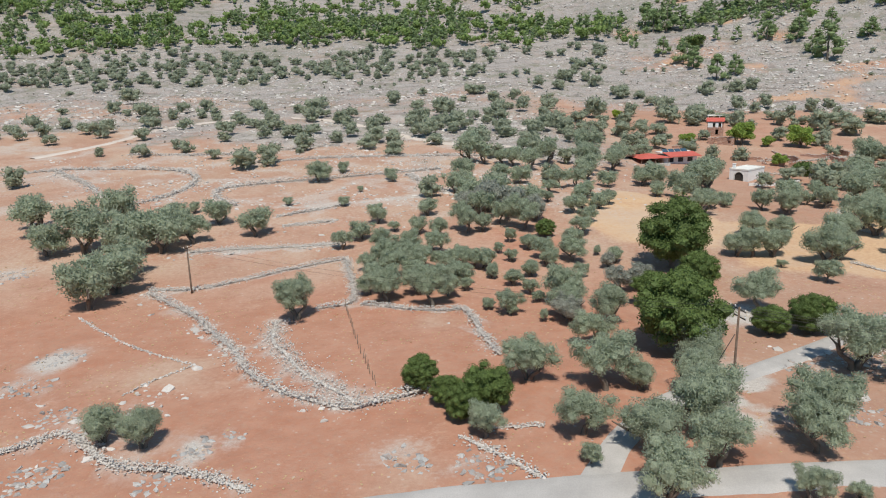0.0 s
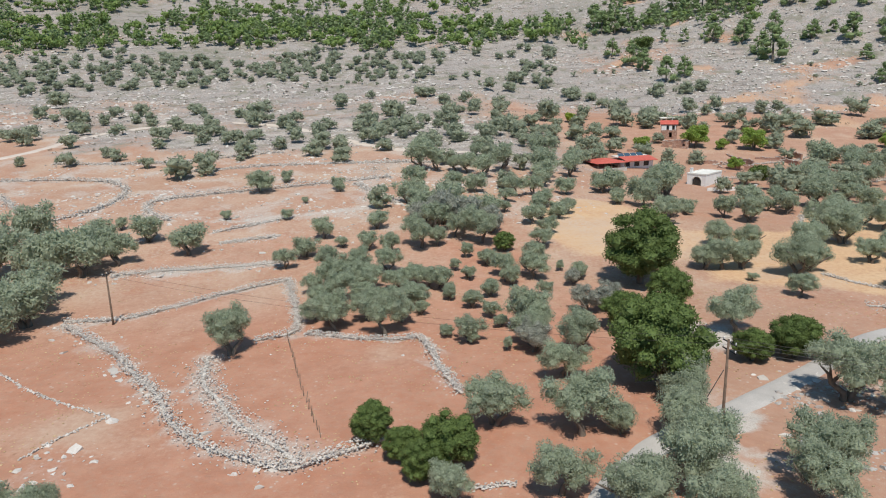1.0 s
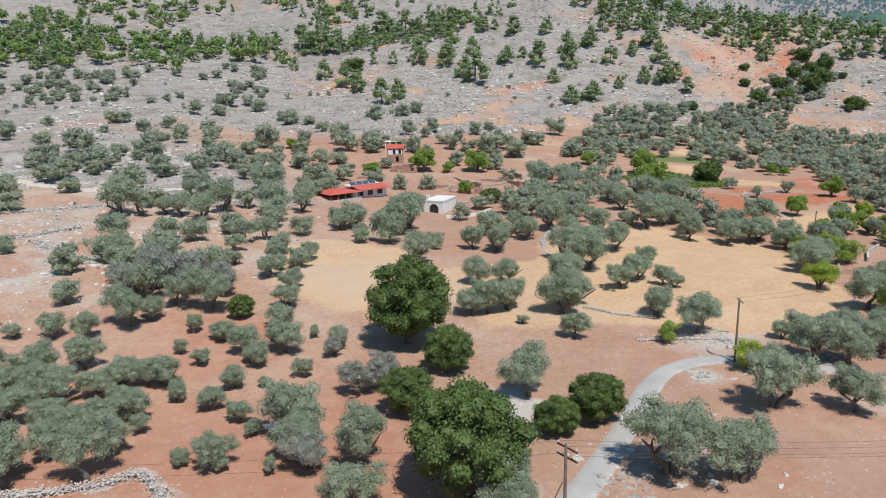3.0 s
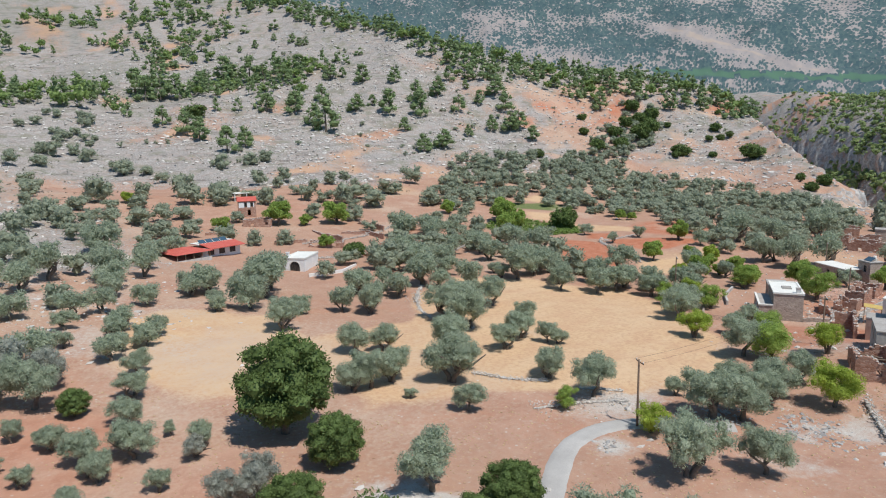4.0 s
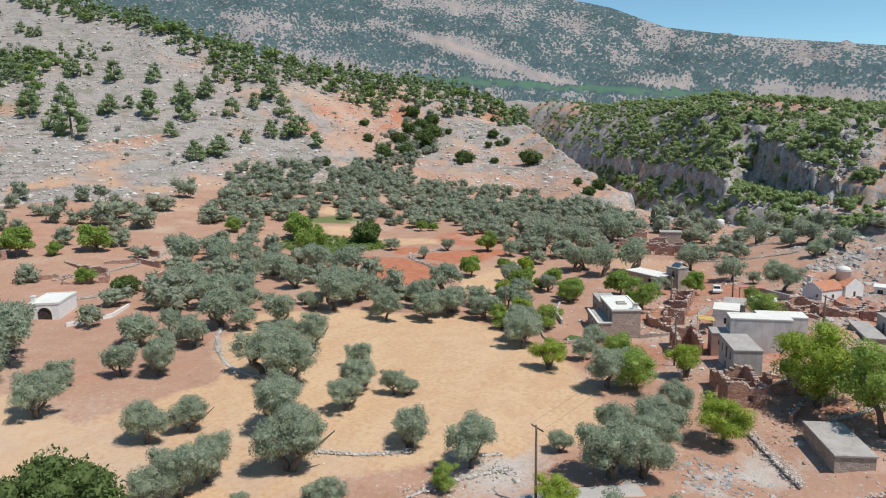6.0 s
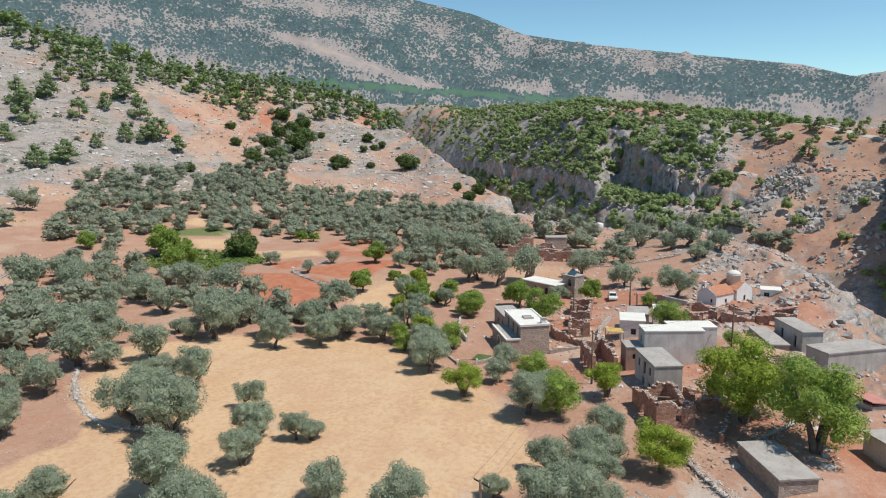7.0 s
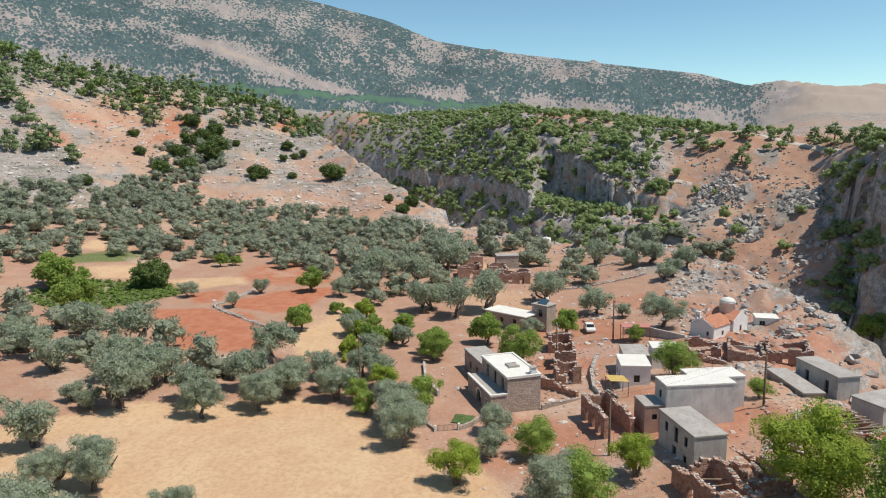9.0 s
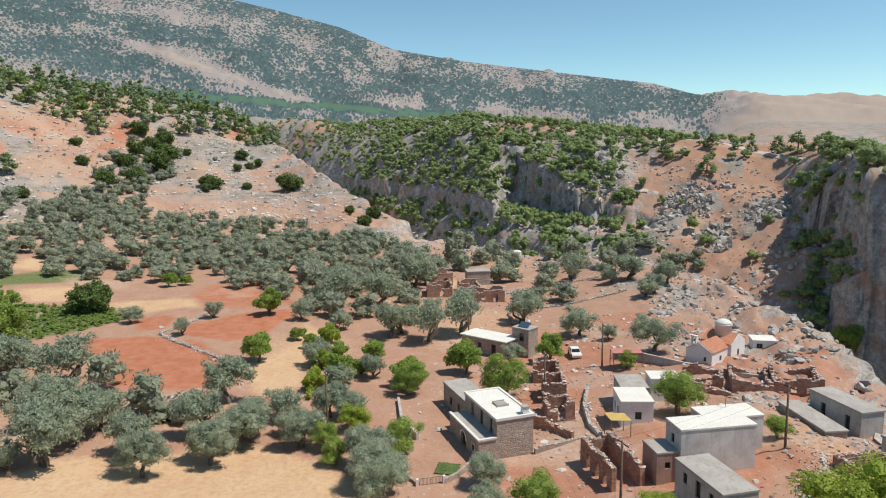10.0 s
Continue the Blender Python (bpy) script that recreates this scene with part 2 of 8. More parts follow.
def vnoise(x, y, k=0):
    """Smooth value noise in 0..1 on numpy arrays."""
    x, y = np.asarray(x, float), np.asarray(y, float)
    xi, yi = np.floor(x).astype(int), np.floor(y).astype(int)
    fx, fy = x - xi, y - yi
    fx, fy = fx * fx * (3 - 2 * fx), fy * fy * (3 - 2 * fy)
    g = LAT[k % 6]
    a, b = g[xi & 255, yi & 255], g[(xi + 1) & 255, yi & 255]
    c, d = g[xi & 255, (yi + 1) & 255], g[(xi + 1) & 255, (yi + 1) & 255]
    return (a * (1 - fx) + b * fx) * (1 - fy) + (c * (1 - fx) + d * fx) * fy


def fbm(x, y, octaves=4, k=0):
    total, amp, norm = 0.0, 1.0, 0.0
    for o in range(octaves):
        total = total + amp * (vnoise(x * 2**o + 17.3 * o, y * 2**o - 9.1 * o, k + o) - 0.5)
        norm, amp = norm + amp, amp * 0.5
    return total / norm * 2


def ridged(x, y, octaves=4, k=0):
    total, amp, norm = 0.0, 1.0, 0.0
    for o in range(octaves):
        total = total + amp * (1 - abs(2 * vnoise(x * 2**o + 5.7 * o, y * 2**o + 3.9 * o, k + o) - 1))
        norm, amp = norm + amp, amp * 0.55
    return total / norm


def smooth(a, b, v):
    u = np.clip((v - a) / (b - a), 0, 1)
    return u * u * (3 - 2 * u)


PX, PY = 20.0, 60.0  # the middle from which the hills are described, by azimuth clockwise from +y
# azimuth, foot radius, crest radius, crest height of the near hill
HILL = np.array([(-180, 500, 900, 40), (-60, 420, 900, 165), (-30, 350, 880, 188), (-10, 300, 860, 196), (10, 270, 820, 192), (20, 265, 720, 170), (28, 270, 610, 140), (31, 272, 572, 126), (36, 276, 515, 107),
                 (41, 282, 484, 90), (47, 295, 474, 76.5), (52, 320, 485, 71), (57, 328, 489, 64.5), (61, 318, 486, 57), (62.6, 304, 480, 50), (64.3, 290, 455, 40), (65.5, 286, 420, 33), (67, 278, 378, 25.2),
                 (69, 272, 346, 16.2), (70.2, 270, 326, 12.3), (72, 276, 305, 8), (78, 300, 400, 5), (180, 500, 900, 40)], float)
# azimuth, base radius, crest elevation in degrees of the far mountains
FAR = np.array([(-180, 1500, 2), (-40, 1500, 12), (20, 1500, 13), (45, 1500, 12.4), (63, 1500, 10.8), (66, 1500, 10.2), (71, 1500, 9.0), (75, 1500, 7.4), (80, 1500, 6.5), (87, 1500, 5.55),
                (95, 1500, 4.4), (99, 1500, 3.2), (103, 1500, 2.6), (110, 1500, 2.3), (140, 1500, 2), (180, 1500, 2)], float)
# the gorge's middle line, from the hills round behind the village
GORGE = np.array([(900, 560), (760, 430), (620, 325), (480, 208), (400, 158), (338, 118), (311, 80), (290, 40), (254, 4), (202, 3), (152, 2), (110, -28), (60, -62), (0, -95), (-80, -120), (-200, -150)], float)
GORGE_AZ = np.degrees(np.arctan2(GORGE[:, 0] - PX, GORGE[:, 1] - PY))
GORGE_R = np.hypot(GORGE[:, 0] - PX, GORGE[:, 1] - PY)
# azimuth, height of the plateau beyond the gorge
RIM = np.array([(-180, 20), (58, 84), (64, 77), (68, 68), (71, 57), (78, 55), (86, 51), (90, 44), (94, 39), (97, 36), (101, 37), (104, 34), (108, 26), (114, 24), (180, 20)], float)


def line_distance(x, y, pts):
    best = np.full(np.shape(x), 1e9)
    for (ax, ay), (bx, by) in zip(pts[:-1], pts[1:]):
        dx, dy = bx - ax, by - ay
        u = np.clip(((x - ax) * dx + (y - ay) * dy) / (dx * dx + dy * dy), 0, 1)
        best = np.minimum(best, np.hypot(x - ax - u * dx, y - ay - u * dy))
    return best


def polar(x, y):
    az = np.degrees(np.arctan2(x - PX, y - PY))
    return az, np.hypot(x - PX, y - PY)


def beyond(x, y, az, r):
    """Metres past the gorge's middle line; negative on the village side."""
    order = np.argsort(GORGE_AZ[:14])
    a, g = GORGE_AZ[:14][order], GORGE_R[:14][order]
    reach = np.interp(az, np.r_[a[0] - 3, a], np.r_[4000.0, g])
    reach = np.where(az < -90, 160.0, reach)
    d = line_distance(x, y, GORGE)
    return np.where(r > reach, d, -d)


def base_height(x, y):
    """The ground without its small relief."""
    x, y = np.asarray(x, float), np.asarray(y, float)
    az, r = polar(x, y)
    west_side = 2.4 + 0.078 * np.maximum(0, y - 85) * smooth(80, 150, y)
    east_side = 2.2 + 0.022 * np.maximum(0, y - 85) + 0.10 * np.maximum(0, y - 192)
    mix = smooth(15, 80, x)
    plain = west_side * (1 - mix) + np.minimum(east_side, 15) * mix + 0.8 * fbm(x / 60, y / 60, 2)
    plain = plain - 1.0 * smooth(98, 116, x) * smooth(80, 92, y) * smooth(150, 118, y) + 1.6 * smooth(86, 66, y) * smooth(88, 108, x)
    plain = plain - 4.0 * smooth(160, 215, x) * smooth(90, 40, y) + 3.6 * np.exp(-(((x - 222) / 24) ** 2 + ((y - 62) / 22) ** 2))
    plain = plain + 1.2 * np.exp(-(((x - 122.5) / 6.5) ** 2 + ((y - 60.5) / 4.5) ** 2)) + 0.8 * np.exp(-(((x - 130.5) / 5) ** 2 + ((y - 76) / 4) ** 2)) + 1.3 * np.exp(-(((x - 90) / 7) ** 2 + ((y - 55) / 6) ** 2))
    edge = line_distance(x, y, np.array([(206, 52), (184, 50), (170, 46.5), (157, 46)], float))
    plain = plain + 2.4 * np.exp(-((edge / 5.0) ** 2))
    plain = np.minimum(plain, 34)
    foot, crest, top = (np.interp(az, HILL[:, 0], HILL[:, k]) for k in (1, 2, 3))
    foot = foot + 14 * fbm(az / 6, az * 0 + 3.3, 2)
    u = np.clip((r - foot) / (crest - foot), 0, 1.0)
    zf = np.minimum(plain, 22)
    bowl = 0.25 * smooth(48, 58, az) * smooth(67, 63, az)
    hill = zf + (top - zf) * ((0.55 - bowl) * u + (0.45 + bowl) * u * u) + smooth(0, 0.4, u) * 5 * fbm(x / 45, y / 45, 3, 1) * smooth(1.0, 0.8, u)
    back = hill - np.clip(r - crest, 0, 400) * 0.18
    west = np.where(r < foot, plain, np.where(r < crest, hill, back))
    west = np.maximum(west, np.minimum(plain, 8) - 20 * (r > 1200))
    s = beyond(x, y, az, r)
    rim = np.interp(az, RIM[:, 0], RIM[:, 1])
    rim = rim * (1 + 0.10 * fbm(x / 40, y / 40, 3, 2)) + 0.045 * np.maximum(0, s - 150) * smooth(96, 103, az)
    wob = s + 9 * fbm(x / 28, y / 28, 3, 3)
    steep = smooth(88, 80, az)
    q = np.interp(wob, [0, 14, 30, 44, 56, 78, 104, 140], [-62, -52, -26, -6, 0.15, 0.6, 0.88, 1.0])
    q2 = np.interp(wob, [0, 8, 18, 28, 40, 60, 90, 130], [-62, -58, -25, 0.15, 0.45, 0.75, 0.95, 1.0])
    q = q * (1 - steep) + q2 * steep
    q5 = np.interp(wob, [0, 50, 118, 150], [-62, 0.0, 0.98, 1.0])
    easy = smooth(87.5, 91.5, az) * smooth(102.5, 99.5, az)
    q = np.where(easy > 0, q * (1 - easy) + q5 * easy, q)
    shallow = 0.5 + 0.5 * smooth(99, 104, az)
    q = np.where(q < 0, q * shallow, q)
    q3 = np.interp(wob, [0, 10, 20, 27, 60, 110, 150, 200], [-62, -58, 0.62, 0.82, 0.9, 0.95, 1.0, 1.0])
    wall_like = smooth(100, 103.5, az)
    q = np.where((q < 0) & (q3 >= 0), q * (1 - wall_like) + np.where(wall_like > 0.5, q3, q) * wall_like, q * (1 - wall_like) + q3 * wall_like)
    east = np.where(q < 0, q, q * rim)
    near = np.interp(wob, [-60, -46, -40, -30, -14, -8, 0], [0, -1.0, -6, -24, -52, -60, -62]) * shallow
    z = np.where(s > 0, east, west + near * smooth(-75, -40, s))
    z = np.where((s > 0) | (s < -75), z, west + near)
    # the far mountains
    elev = np.interp(az, FAR[:, 0], FAR[:, 2])
    big = np.interp(az, FAR[:, 0], FAR[:, 1])
    v = np.clip((r - big) / (3300 - big), 0, 1)
    peak = 36 + 3300 * np.tan(np.radians(elev))
    wave = 1 + 0.22 * fbm(az / 5, r / 500, 4, 4) * (1 - v)
    floor_far = np.clip(z, 30, 90)
    mount = floor_far + (peak - floor_far) * (0.35 * v + 0.65 * v ** 1.5) * wave + 110 * (v > 0) * smooth(0, 0.3, v) * smooth(1, 0.8, v) * (ridged(x / 380, y / 380, 4, 2) - 0.5)
    z = np.where(r > big, mount * smooth(big, big + 200, r) + z * (1 - smooth(big, big + 200, r)), z)
    return z


CRAGS = [(368, 37, 15), (362, 43, 10), (390, 78, 22), (384, 90, 20), (372, 84, 16), (345, 30, 10), (352, 8, 12)]  # grey outcrops on the red slope over the gorge


def rockiness(x, y):
    """0 on soil, 1 on bare rock."""
    az, r = polar(x, y)
    foot = np.interp(az, HILL[:, 0], HILL[:, 1])
    s = beyond(x, y, az, r)
    k = 0.97 * smooth(-60, 10, r - foot + 40 * fbm(x / 50, y / 50, 3, 4))
    k = np.maximum(k, 0.72 * smooth(-82, -54, s + 16 * fbm(x / 14, y / 14, 3, 1)))
    k = np.where((s > 25) & (az > 90) & (az < 104) & (r < 900), 0.30 + 0.5 * smooth(0.0, 0.4, fbm(x / 16, y / 16, 4, 0)) + 0.4 * smooth(94, 90, az), k)
    for hx, hy, hr in CRAGS:
        k = np.maximum(k, 0.95 * smooth(hr, 0.5 * hr, np.hypot(x - hx, y - hy) + 10 * fbm(x / 9, y / 9, 3, 1)))
    k = np.maximum(k, 0.75 * smooth(150, 215, y + 0.35 * x + 60 * fbm(x / 35, y / 35, 3, 2)) * smooth(95, 20, x))
    return np.clip(k, 0, 1)


def relief(x, y, k=None):
    k = rockiness(x, y) if k is None else k
    az, r = polar(x, y)
    fine = 0.10 * fbm(x / 2.3, y / 2.3, 3, 1)
    s = beyond(x, y, az, r)
    cliff = smooth(-75, -45, s) * smooth(140, 60, s) * smooth(2000, 900, r)
    cliff = cliff * (1 - 0.6 * smooth(88, 92, az) * smooth(102, 99, az) * (s > 0))
    rocks = k * ((1.1 + 1.3 * smooth(200, 260, r)) * (ridged(x / 9, y / 9, 4, 2) - 0.55) + (0.45 + 0.4 * smooth(200, 260, r)) * (ridged(x / 2.6, y / 2.6, 3, 3) - 0.5))
    rim = smooth(-80, -62, s) * (s < -30) * (az > 72) * (az < 108) * (r < 330)
    rocks = rocks + rim * k * (1.6 * (ridged(x / 4.2, y / 4.2, 4, 4) - 0.5) + 0.9 * (ridged(x / 1.9, y / 1.9, 2, 2) - 0.5))
    return fine + rocks + cliff * (4.0 * (ridged(x / 16, y / 16, 4, 5) - 0.5) + 2.2 * (ridged(x / 5.5, y / 5.5, 3, 1) - 0.5))


def ground(x, y):
    return base_height(x, y) + relief(x, y)

# ---- mesh helpers ----
def mesh_from(name, verts, faces, mat, smooth_shade=False):
    me = bpy.data.meshes.new(name)
    me.from_pydata([tuple(v) for v in verts], [], [tuple(f) for f in faces])
    for m in mat if isinstance(mat, (list, tuple)) else (mat,):
        me.materials.append(m)
    if smooth_shade:
        me.polygons.foreach_set("use_smooth", [True] * len(me.polygons))
    return me


def grid_mesh(name, co, quads, mat):
    """A mesh from numpy arrays of corners and four-cornered faces."""
    me = bpy.data.meshes.new(name)
    me.vertices.add(len(co))
    me.vertices.foreach_set("co", np.asarray(co, np.float32).ravel())
    n = len(quads)
    k = quads.shape[1]
    me.loops.add(n * k)
    me.loops.foreach_set("vertex_index", np.asarray(quads, np.int32).ravel())
    me.polygons.add(n)
    me.polygons.foreach_set("loop_start", np.arange(0, n * k, k, dtype=np.int32))
    me.materials.append(mat)
    me.update(calc_edges=True)
    me.shade_flat()
    return me


def thing(name, at, label, category, group="", kind=""):
    e = new(name)
    e.matrix_basis = at if isinstance(at, Matrix) else Matrix.Translation(at)
    return tagged(e, label, category, group, kind)


def part(name, data, parent, label=""):
    ob = new(name, data)
    ob.parent = parent
    return tagged(ob, label)


def round_line(line, times=1):
    pts = np.array(line, float)
    for _ in range(times):
        pts = np.concatenate([pts[:1]] + [np.stack([0.75 * a + 0.25 * b, 0.25 * a + 0.75 * b]) for a, b in zip(pts[:-1], pts[1:])] + [pts[-1:]])
    return pts


def along(line, step):
    pts = round_line(line, 2)
    d = np.r_[0, np.cumsum(np.hypot(*np.diff(pts, axis=0).T))]
    t = np.arange(0, d[-1], step)
    c = np.stack([np.interp(t, d, pts[:, 0]), np.interp(t, d, pts[:, 1])], -1)
    g = np.gradient(c, axis=0)
    return c, g / (np.linalg.norm(g, axis=1)[:, None] + 1e-9)


# ---- the ground sheet ----
def inside(x, y, poly):
    hit = np.zeros(np.shape(x), bool)
    for (ax, ay), (bx, by) in zip(poly, poly[1:] + poly[:1]):
        cross = ((ay > y) != (by > y)) & (x < (bx - ax) * (y - ay) / (by - ay + 1e-9) + ax)
        hit ^= cross
    return hit


def field(x, y, poly, wobble=3.0, soft=1.5):
    """A soft, ragged mask of a field with the given corners."""
    wx, wy = x + wobble * fbm(x / 9, y / 9, 2, 1), y + wobble * fbm(x / 9, y / 9, 2, 2)
    d = line_distance(wx, wy, poly + poly[:1])
    return np.where(inside(wx, wy, poly), smooth(-soft, soft, d), smooth(soft, -soft, d) * 0.999)


GOLD = [(26, 128), (30, 150), (40, 154), (53, 144), (54, 130), (48, 116), (36, 112)]
STUBBLE = [(46, 104), (52, 132), (72, 130), (84, 145), (98, 150), (108, 142), (122, 126), (114, 104), (101, 88), (84, 82), (71, 86), (62, 100)]
TILLED_A = [(152.6, 172.4), (157, 162), (156, 149), (148, 140.5), (136.3, 136.6), (131, 146), (133.9, 152), (143.4, 159.5)]
TILLED_B = [(163, 159), (158, 146), (165, 141), (178, 142), (183, 144.5), (175, 154.7), (166, 158.4)]
TILLED_C = [(212, 168), (214, 153), (188, 145.4), (183, 153.7), (181.5, 160.8), (187, 172), (199, 177)]
TILLED_D = [(171, 172.5), (174, 166), (163, 161), (160, 165)]
STRAW = [[(182.5, 210), (191, 203), (180, 193), (173, 202)], [(180, 186), (189, 170), (181, 164), (170, 177)], [(155, 136), (176, 136), (166, 130), (139, 124.5), (134, 130), (147, 135)], [(197, 228), (209, 228), (206, 215), (196, 218)], [(216, 121), (229, 117), (224, 109), (212, 112)]]
TERRACES = [[(-93, 184), (-83, 191), (-69, 186), (-58, 168), (-64, 150), (-70, 142)], [(-52, 158), (-49, 165), (-36, 165), (-24, 167), (-12, 174), (1, 156)], [(-57, 166), (-48, 149), (-41, 141), (-24, 145), (-1, 150)], [(-46, 119), (-19, 120)], [(-44, 100), (-37, 93), (-24, 76), (-17, 65), (-9, 61)]]
FIELD_WALLS = (
    ([(-38.5, 54.8), (-36.3, 56.1), (-35.1, 58.5), (-31.6, 55.7), (-27.9, 51.8), (-23, 51.1), (-19.4, 50), (-15.2, 47.7)], 0.7, 0.8),
    ([(-43.8, 100), (-37.4, 93.5), (-32.6, 88.4), (-28.3, 81.7), (-23.9, 76), (-21.7, 70.3), (-17, 65.1), (-12.5, 62.3), (-9, 60.3), (-6, 62.4), (-1.1, 64.6)], 0.9, 1.1),
    ([(-21.6, 85.9), (-20.5, 78.1), (-17.8, 74.5), (-15.6, 69.7), (-10.7, 64.6), (-8.9, 62)], 0.45, 2.2),
    ([(-44, 101.3), (-37, 100.6), (-31.6, 103.9), (-25.6, 108.4), (-16.1, 112.6)], 0.7, 0.9),
    ([(-16.1, 112.6), (-12.6, 96.4), (-12.4, 91.5), (-17.2, 90.2)], 0.8, 1.0),
    ([(-11.2, 91.4), (-6.5, 89.6), (-0.5, 87.8), (2.9, 89), (4.2, 79.7), (6, 72.5)], 0.7, 0.9),
    ([(-44.5, 119), (-38.1, 120.6), (-28, 119.9), (-18.2, 120.7)], 0.5, 1.8),
    ([(-101.8, 185.7), (-83.3, 166.7), (-68.6, 145.3), (-59.8, 153.6), (-58, 167.2), (-61.9, 177.2), (-71.3, 185.3), (-100.3, 186.5)], 0.9, 1.0),
    ([(-42.9, 146.2), (-48.5, 150.9), (-52.1, 161), (-41.5, 165.7), (-24.7, 169.7), (-0.1, 176.8)], 1.0, 1.3),
    ([(-32.8, 137.7), (-21.2, 143.6)], 0.5, 0.9),
    ([(-30.5, 131.9), (-21, 133.6)], 0.5, 0.9),
    ([(-8.4, 170.9), (1, 151.5)], 0.6, 1.2),
    ([(-113.5, 181.5), (-101.8, 185.7)], 0.7, 0.9),
    ([(-50, 190), (-20, 197), (20, 192), (44, 200)], 0.7, 1.2),
    ([(-90, 205), (-60, 200), (-30, 212)], 0.7, 1.2),
)
VINE_A = [(172, 203), (178, 185), (169.6, 173), (157.8, 176.5), (148, 185), (152, 200)]
VINE_B = [(190, 222), (203, 211), (198, 201), (181, 215)]
YOUNG_GROVE = [(-2, 92), (-2, 112), (8, 128), (22, 122), (22, 96), (10, 82)]
HAMLET = [(100, 62), (96, 78), (104, 92), (124, 100), (150, 108), (178, 100), (190, 70), (170, 48), (140, 48), (112, 44), (80, 44), (78, 60)]
BEDROCK = [(-33.2, 50.6, 2.6), (-37.4, 61, 2.4), (-44.6, 68, 3.0), (-18.8, 56.5, 1.2), (-21.5, 54.3, 1.8), (-3.4, 51.5, 2.6), (2.5, 50.3, 2.4), (-44.5, 75.5, 3.0), (-69.4, 109.4, 4.0), (-23.1, 49.2, 1.8), (35.9, 59.2, 4.0), (37.3, 66.9, 2.5), (79.5, 67.5, 4.5), (76.3, 76.6, 3.0), (60, 80.5, 2.0)]


def build_ground():
    az = np.unique(np.r_[np.linspace(-180, -44, 50), np.linspace(-44, -16, 130), np.linspace(-16, 118, 660), np.linspace(118, 180, 30)])[:-1]
    r = np.r_[0.5, np.geomspace(4, 30, 12), 30 * np.exp(np.cumsum(np.r_[np.full(215, 0.0102), np.full(150, 0.005), np.full(105, 0.019)]))]
    na, nr = len(az), len(r)
    A, R = np.meshgrid(np.radians(az), r)
    x, y = PX + R * np.sin(A), PY + R * np.cos(A)
    k = rockiness(x, y)
    z = base_height(x, y) + relief(x, y, k)
    azv, rv = polar(x, y)
    sv = beyond(x, y, azv, rv)
    ledge = smooth(6, 14, sv) * smooth(120, 80, sv) * (rv < 900) + smooth(-58, -48, sv) * (sv < 0)
    ledge = ledge * (1 - 0.7 * smooth(88, 92, azv) * smooth(102, 99, azv) * (sv > 0))
    gx = x + ledge * (4.0 * fbm(z / 6.0 + x / 40, y / 9, 4, 1) + 1.6 * fbm(z / 2.0 + x / 12, y / 4, 3, 3))
    gy = y + ledge * (4.0 * fbm(z / 6.0 + y / 40, x / 9, 4, 2) + 1.6 * fbm(z / 2.0 + y / 12, x / 4, 3, 4))
    i = np.arange(nr * na).reshape(nr, na)
    j = np.roll(i, -1, 1)
    quads = np.stack([i[:-1], i[1:], j[1:], j[:-1]], -1).reshape(-1, 4)[:, ::-1]
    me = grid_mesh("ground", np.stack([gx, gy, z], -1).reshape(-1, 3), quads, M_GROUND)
    me.polygons.foreach_set("use_smooth", [True] * len(me.polygons))
    azd, rd = polar(x, y)
    s = beyond(x, y, azd, rd)
    straw = np.maximum.reduce([field(x, y, GOLD), 0.82 * field(x, y, STUBBLE)] + [0.9 * field(x, y, f, 3.0, 2.0) for f in STRAW])
    straw = np.maximum(straw, 0.45 * smooth(100, 130, x) * smooth(230, 190, x) * smooth(0.0, 0.5, fbm(x / 26, y / 26, 3, 3)) * (s < -60))
    tilled = np.maximum.reduce([field(x, y, TILLED_A, 2.5, 2.0), 1.1 * field(x, y, TILLED_B, 2.0, 1.5), 0.75 * field(x, y, TILLED_C, 4.0, 4.0), 0.9 * field(x, y, TILLED_D, 2.0, 1.5), 0.52 * field(x, y, HAMLET, 6, 5) * smooth(-0.25, 0.25, fbm(x / 9, y / 9, 3, 5))])
    tilled = np.maximum(tilled, 0.42 * field(x, y, YOUNG_GROVE, 3, 4))
    tilled = np.maximum(tilled, 0.42 * smooth(40, 20, x) * smooth(118, 100, y) * (s < -60))
    for hx, hy, hw, hd, deep in ((335, 330, 24, 10, 0.75), (352, 312, 14, 9, 0.75), (379, 316, 14, 12, 0.85), (428, 272, 22, 12, 0.6), (398, 238, 22, 8, 0.45), (300, 322, 14, 8, 0.5)):
        streak = np.exp(-(((x - hx) / hw) ** 2 + ((y - hy) / hd) ** 2)) + 0.55 * fbm(x / 9, y / 9, 4, 2) - 0.1
        tilled = np.maximum(tilled, deep * smooth(0.2, 0.75, streak) * (abs(x - hx) < 2.2 * hw) * (abs(y - hy) < 2.2 * hd))
    weeds = np.maximum(field(x, y, VINE_A, 1.5, 1), field(x, y, VINE_B, 1.5, 1))
    rock = k * (1 - np.maximum(straw, tilled))
    red_slope = (0.25 + 0.25 * smooth(38, 50, azd)) * smooth(-0.05, 0.4, fbm(x / 38 + 3, y / 60, 4, 5)) * smooth(230, 300, rd)
    for hx, hy, hw, hd in ((345, 325, 26, 22), (380, 335, 22, 14), (308, 298, 16, 14), (216, 350, 20, 9)):
        red_slope = np.maximum(red_slope, 1.25 * np.exp(-(((x - hx) / hw) ** 2 + ((y - hy) / hd) ** 2)) + 0.35 * fbm(x / 14, y / 14, 3, 1) * (abs(x - hx) < 2 * hw) * (abs(y - hy) < 2 * hd))
